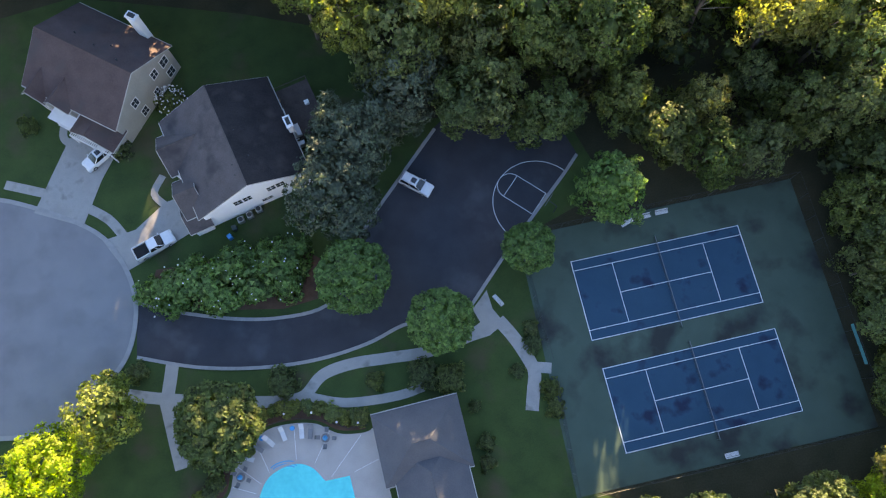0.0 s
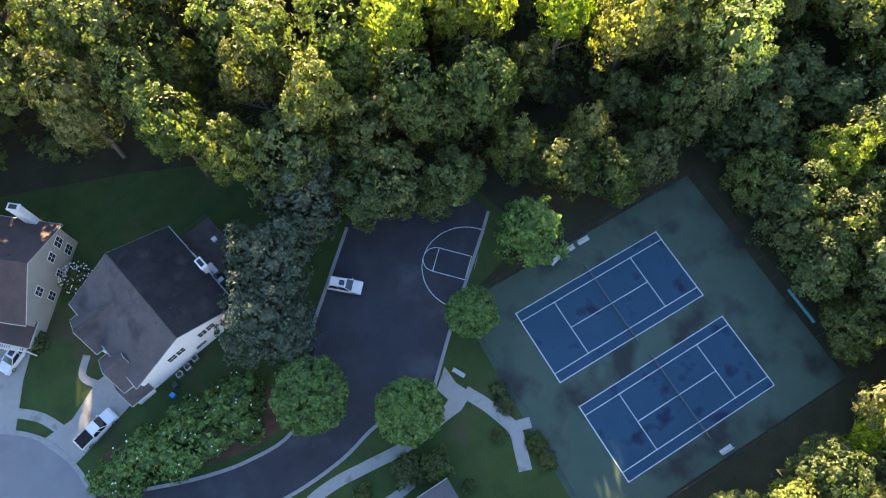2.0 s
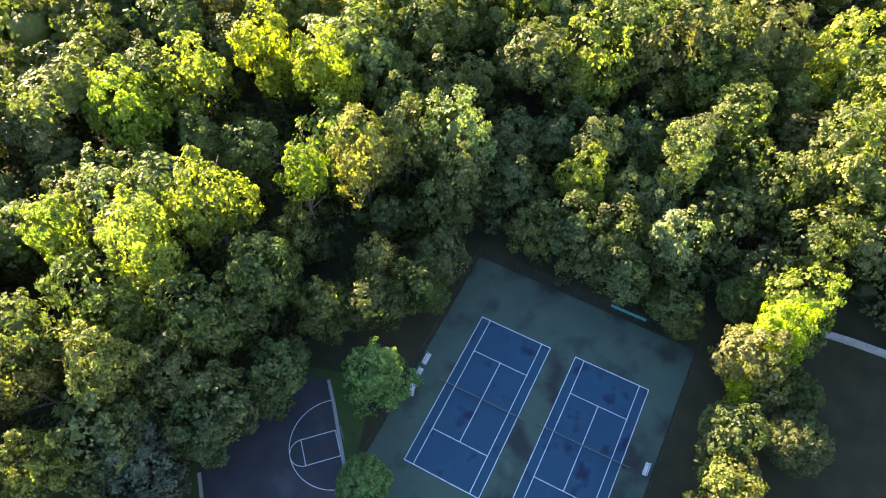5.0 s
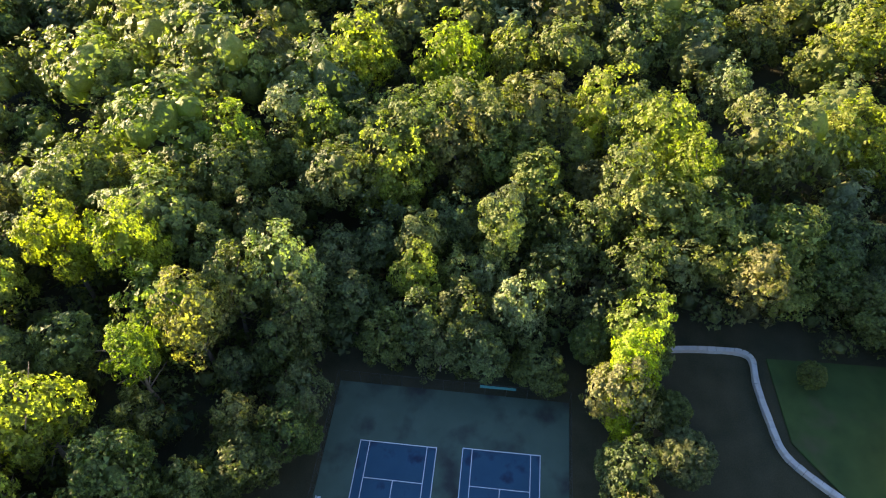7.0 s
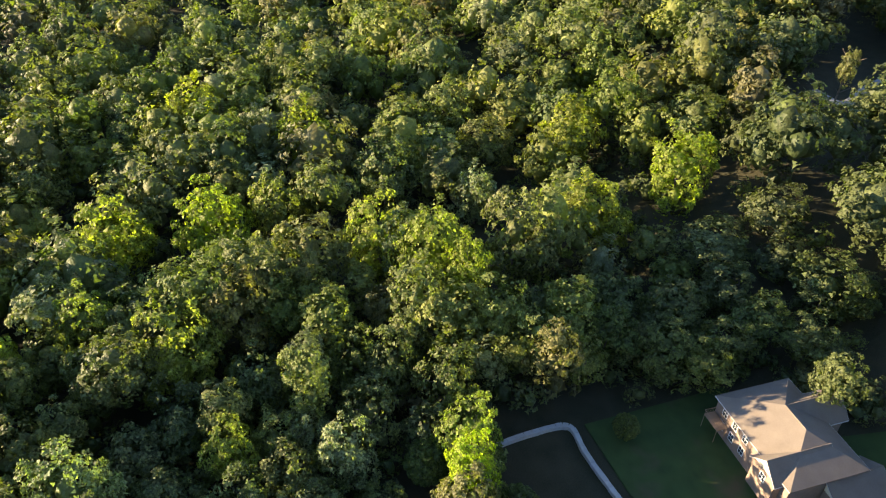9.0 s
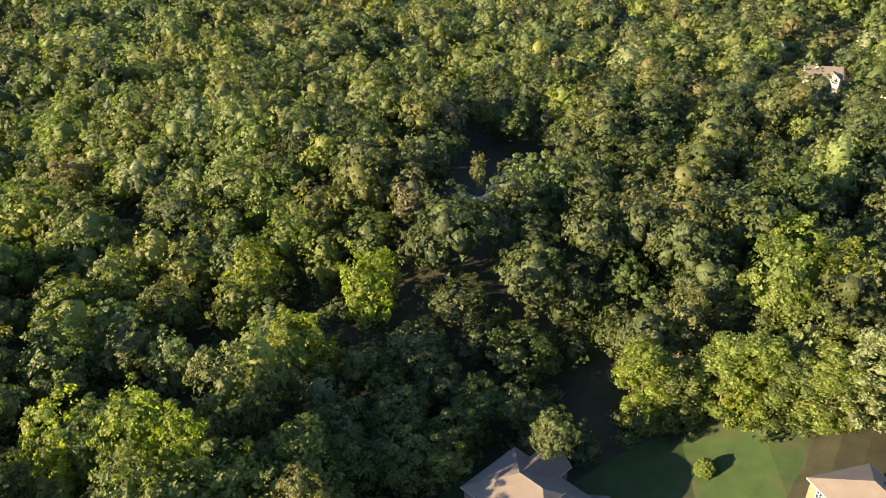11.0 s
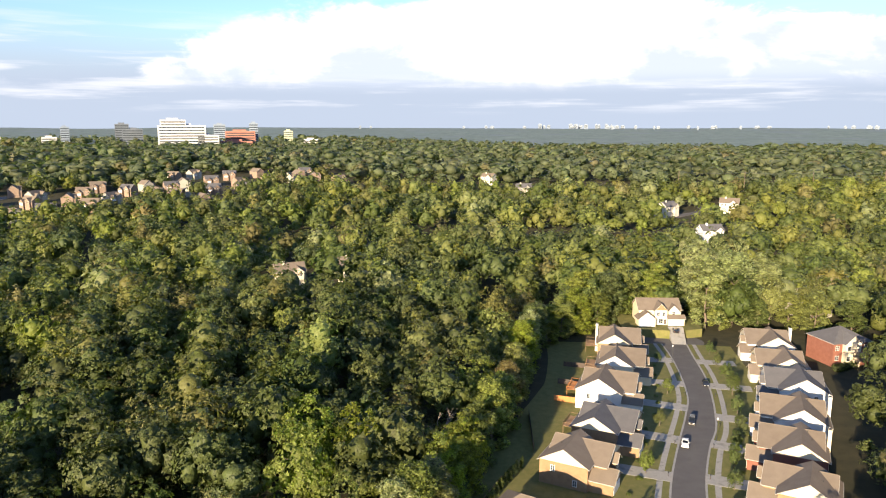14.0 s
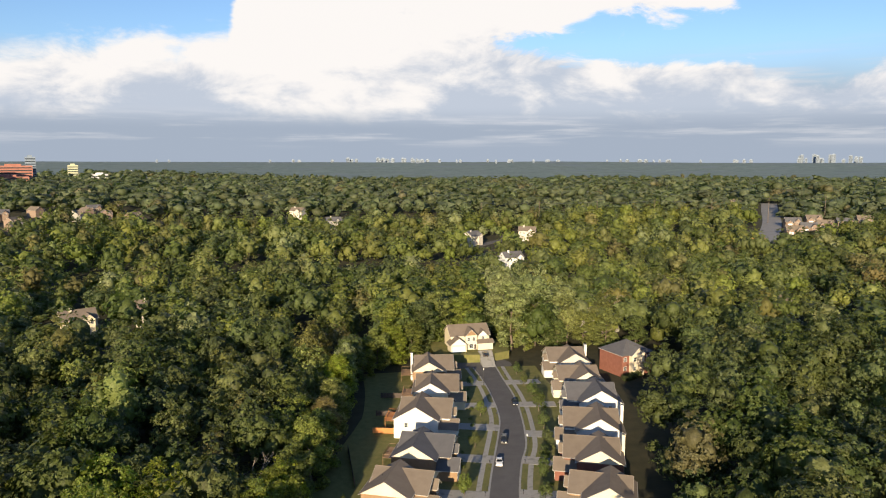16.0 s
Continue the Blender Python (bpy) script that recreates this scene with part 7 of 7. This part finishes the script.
def street_lamp(x, y, z, high=6.0):
    b = thing("street_lamp", pose(x, y, z), "dark street lamp post with a small lantern", "street lamp", "street lamps")
    bm = bmesh.new()
    rod(bm, (0, 0, 0), (0, 0, high), 0.08, 0.05, 8)
    part("post", bm, DARK, b)
    bm = bmesh.new()
    rod(bm, (0, 0, high), (0, 0, high + 0.5), 0.16, 0.22, 8)
    part("lantern", bm, LAMP_MAT, b)


street_lamp(*offset(KL, 1.2)[39], SZ + 0.1)
street_lamp(*offset(KR, -1.2)[20], SZ + 0.1)

# ---- red clay bank, far lanes and the wide road ----


def drape(name, le, ri, material, label, category, lift=0.25):
    bm = bmesh.new()
    rows = [[bm.verts.new((x, y, float(terrain(x, y)) + lift)) for x, y in (a, b)] for a, b in zip(le, ri)]
    for i in range(len(rows) - 1):
        bm.faces.new((rows[i][0], rows[i + 1][0], rows[i + 1][1], rows[i][1]))
    bmesh.ops.recalc_face_normals(bm, faces=bm.faces)
    ext = bmesh.ops.extrude_face_region(bm, geom=bm.faces[:])
    bmesh.ops.translate(bm, verts=[v for v in ext["geom"] if isinstance(v, bmesh.types.BMVert)], vec=(0, 0, -1.5))
    bmesh.ops.recalc_face_normals(bm, faces=bm.faces)
    return tagged(part(name, bm, material), label, category, kind="structure")


drape("lawn_dell", [(30, -87), (28, -98), (24, -113), (15, -123), (2, -136)], [(18, -70), (8, -74), (0, -82), (-6, -96), (-13, -121)], GRASS, "shaded lawn between the stone-faced house and the wood", "lawn", 0.12)
CLAY = pbr("red_clay", (0.26, 0.115, 0.06), (0.34, 0.16, 0.085), 0.95, 0.5, 8, 0.4)
drape("clay_bank", [(-100, -441), (-106, -444), (-112, -446)], [(-101, -457), (-107, -460), (-112, -461)], CLAY, "bare red clay bank in a clearing", "bank")
wide = smooth([(-398, -560), (-440, -612), (-485, -675), (-530, -745), (-580, -820)], 5)
drape("road_wide", offset(wide, 9), offset(wide, -9), ASPHALT_OLD, "wide grey road running to the horizon", "road", 0.4)
lane = smooth([(-142, -585), (-165, -610), (-190, -640), (-180, -720)], 5)
drape("road_lane", offset(lane, 4), offset(lane, -4), ASPHALT_STREET, "grey side lane among trees", "road", 0.4)
lane = smooth([(395, -470), (425, -545), (445, -610), (430, -660)], 5)
drape("road_town", offset(lane, 6), offset(lane, -6), ASPHALT_OLD, "pale estate road between houses", "road", 0.4)

# ---- the estate on the slope, the terrace by the wide road ----


def plain_house(wall, roof, label):
    h = thing("house", pose(0, 0, -500), label, "house", "houses of the estate")
    mass(h, -9, 9, -6, 6, -5, 4.6, 4.6, "x", wall, roof)
    mass(h, -7.8, -0.8, 0, 8.2, -5, 4.5, 3.4, "y", wall, roof)
    mass(h, 1.5, 8.0, 1, 8.6, -5, 3.2, 3.0, "y", wall, roof)
    for x in (-5.6, -2.8):
        opening(h, "window", x, 8.2, 2.4, 90, 1.2, 1.5, PANE)
    opening(h, "window", 0.4, 6.0, 2.9, 90, 1.2, 1.3, PANE)
    garage_door(h, 4.7, 8.6, 0, 90, 4.4)
    return h


MODELS = [plain_house(BRICK_BROWN, SHINGLE_TAN, "brown brick estate house with a tan roof"), plain_house(SIDING_GREY, SHINGLE_TAN, "beige estate house with a tan roof"),
          plain_house(BRICK_BROWN, SHINGLE_GREY, "brown brick estate house with a grey roof"), plain_house(BRICK_BROWN, SHINGLE_TAN, "brown brick estate house with a tan roof")]
for i, (x, y) in enumerate(ESTATE):
    m = pose(x, y, float(terrain(x, y)) + 4.0, 0, 0, 20 + TRNG.uniform(-40, 40) + 90 * (i % 2))
    if i < len(MODELS):
        MODELS[i].matrix_basis = m @ Matrix.Diagonal((0.8, 0.8, 0.8, 1))
    else:
        copy_thing(MODELS[i % 4], m)
TERRACE = [(-438, -575), (-462, -588), (-486, -598), (-512, -604), (-540, -612), (-470, -622), (-500, -632)]
for i, (x, y) in enumerate(TERRACE):
    copy_thing(MODELS[(0, 2)[i % 2]], pose(x, y, float(terrain(x, y)) + 3.5, 0, 0, -20))
rail = thing("board_fence", pose(0, 0, 0), "long orange board fence before the wide road", "fence")
for i in range(16):
    x, y = -350 - 2.1 * i, -545 + 0.6 * i
    bm = band([(x, y), (x - 2.0, y + 0.57)], 0.2, float(terrain(x, y)) + 2, float(terrain(x, y)) + 8)
    part("board", bm, WOOD_ORANGE, rail)

# ---- towers and the far skyline ----
PALE_WALL = pbr("tower_white", (0.44, 0.45, 0.46), (0.54, 0.55, 0.56), 0.7, 0.05, 0.3, 0)
GREY_WALL = pbr("tower_grey", (0.17, 0.22, 0.29), (0.23, 0.28, 0.35), 0.4, 0.05, 0.3, 0)
DARK_WALL = pbr("tower_dark", (0.10, 0.12, 0.15), (0.14, 0.165, 0.20), 0.4, 0.05, 0.3, 0)
RED_WALL = pbr("tower_red", (0.30, 0.13, 0.10), (0.37, 0.17, 0.13), 0.8, 0.05, 0.3, 0)
CREAM_WALL = pbr("tower_cream", (0.40, 0.42, 0.29), (0.48, 0.49, 0.35), 0.7, 0.05, 0.3, 0)
# the skyline's haze is put into this wall colour
HAZY_WALL = pbr("skyline_wall_haze", (0.17, 0.22, 0.29), (0.25, 0.30, 0.37), 0.6, 0.01, 0.1, 0)
TONE = {"w": (PALE_WALL, "white"), "g": (GREY_WALL, "blue-grey"), "d": (DARK_WALL, "dark glass"), "r": (RED_WALL, "red brick"), "c": (CREAM_WALL, "cream"), "h": (HAZY_WALL, "pale hazy")}


def tower(yaw, far, wide_, top, tone, deep_=0.7):
    """A block far off: body, a roof house, and rows of windows on the side that looks this way."""
    a = radians(yaw)
    x, y = EYE.x + far * math.sin(a), EYE.y + far * math.cos(a)
    z0 = float(terrain(x, y)) - 12
    hgt = top - z0
    t = thing("office_tower", pose(x, y, z0, 0, 0, -yaw), "%s office building far off over the trees" % TONE[tone][1], "building", "far buildings")
    w, d = wide_ / 2, max(wide_ * deep_, 12) / 2
    bm = bmesh.new()
    box(bm, -w, w, -d, d, 0, hgt)
    part("body", bm, TONE[tone][0], t)
    bm = bmesh.new()
    box(bm, -w * 0.5, w * 0.4, -d * 0.5, d * 0.5, hgt, hgt + 3.5)
    part("roof_house", bm, TONE[tone][0], t)
    for f in range(1, max(2, int(min(hgt, 62) / 5.5))):
        bm = bmesh.new()
        box(bm, -w * 0.94, w * 0.94, -d - 0.25, -d + 0.2, hgt - f * 5.5, hgt - f * 5.5 + 2.2)
        part("window_band", bm, PANE, t)


for row in ((154.6, 1550, 90, 93, "w"), (154.0, 1545, 48, 104, "w"), (150.5, 1900, 31, 96, "d"), (151.2, 1900, 46, 84, "d"), (146.8, 2000, 20, 89, "g"), (158.8, 1700, 65, 80, "r"),
            (159.8, 1750, 20, 98, "g"), (162.4, 1900, 22, 79, "c"), (157.3, 2000, 30, 95, "g"), (156.1, 1540, 60, 74, "w"), (164.1, 1700, 33, 61, "w"), (137.4, 2400, 35, 65, "r")):
    tower(*row)
for row in ((138.1, 2500, 19, 76, "w"), (138.6, 2500, 15, 80, "r"), (139.1, 2500, 19, 75, "w"), (139.9, 2500, 26, 79, "g"), (145.8, 1900, 32, 66, "w"), (142.2, 2200, 56, 59, "w"),
            (166.1, 2200, 26, 58, "w"), (132.0, 2600, 44, 76, "c"), (126.8, 2400, 29, 62, "w"), (128.6, 2800, 34, 75, "g"), (142.3, 2400, 52, 60, "w"), (158.4, 1600, 70, 60, "r")):
    tower(*row)
SRNG = np.random.default_rng(5)
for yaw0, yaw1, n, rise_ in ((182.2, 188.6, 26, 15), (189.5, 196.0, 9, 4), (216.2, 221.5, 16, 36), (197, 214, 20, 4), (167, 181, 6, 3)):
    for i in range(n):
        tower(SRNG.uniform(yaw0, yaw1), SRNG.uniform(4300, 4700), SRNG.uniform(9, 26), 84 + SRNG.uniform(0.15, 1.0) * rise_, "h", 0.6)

# ---- poles and wires over the far road ----
last = None
for i in range(7):
    x, y = -180 - 58 * i, -700 + 8 * i
    z = float(terrain(x, y))
    p = thing("utility_pole", pose(x, y, z), "tall wooden utility pole with a crossarm", "utility pole", "utility poles")
    bm = bmesh.new()
    rod(bm, (0, 0, 0), (0, 0, 27), 0.3, 0.2, 6)
    part("pole", bm, BARK, p)
    bm = bmesh.new()
    box(bm, -0.15, 0.15, -1.8, 1.8, 25.4, 25.8)
    part("crossarm", bm, BARK, p)
    if last:
        for s in (-1.6, 1.6):
            bm = bmesh.new()
            a, b = Vector((last[0], last[1] + s, last[2] + 25.8)), Vector((x, y + s, z + 25.8))
            pts = [a.lerp(b, k / 6) - Vector((0, 0, 6.0 * (k / 6) * (1 - k / 6))) for k in range(7)]
            for u, v in zip(pts, pts[1:]):
                rod(bm, u, v, 0.08, seg=3)
            tagged(part("power_line", bm, DARK), "sagging black power line between poles", "power line", "power lines")
    last = (x, y, z)
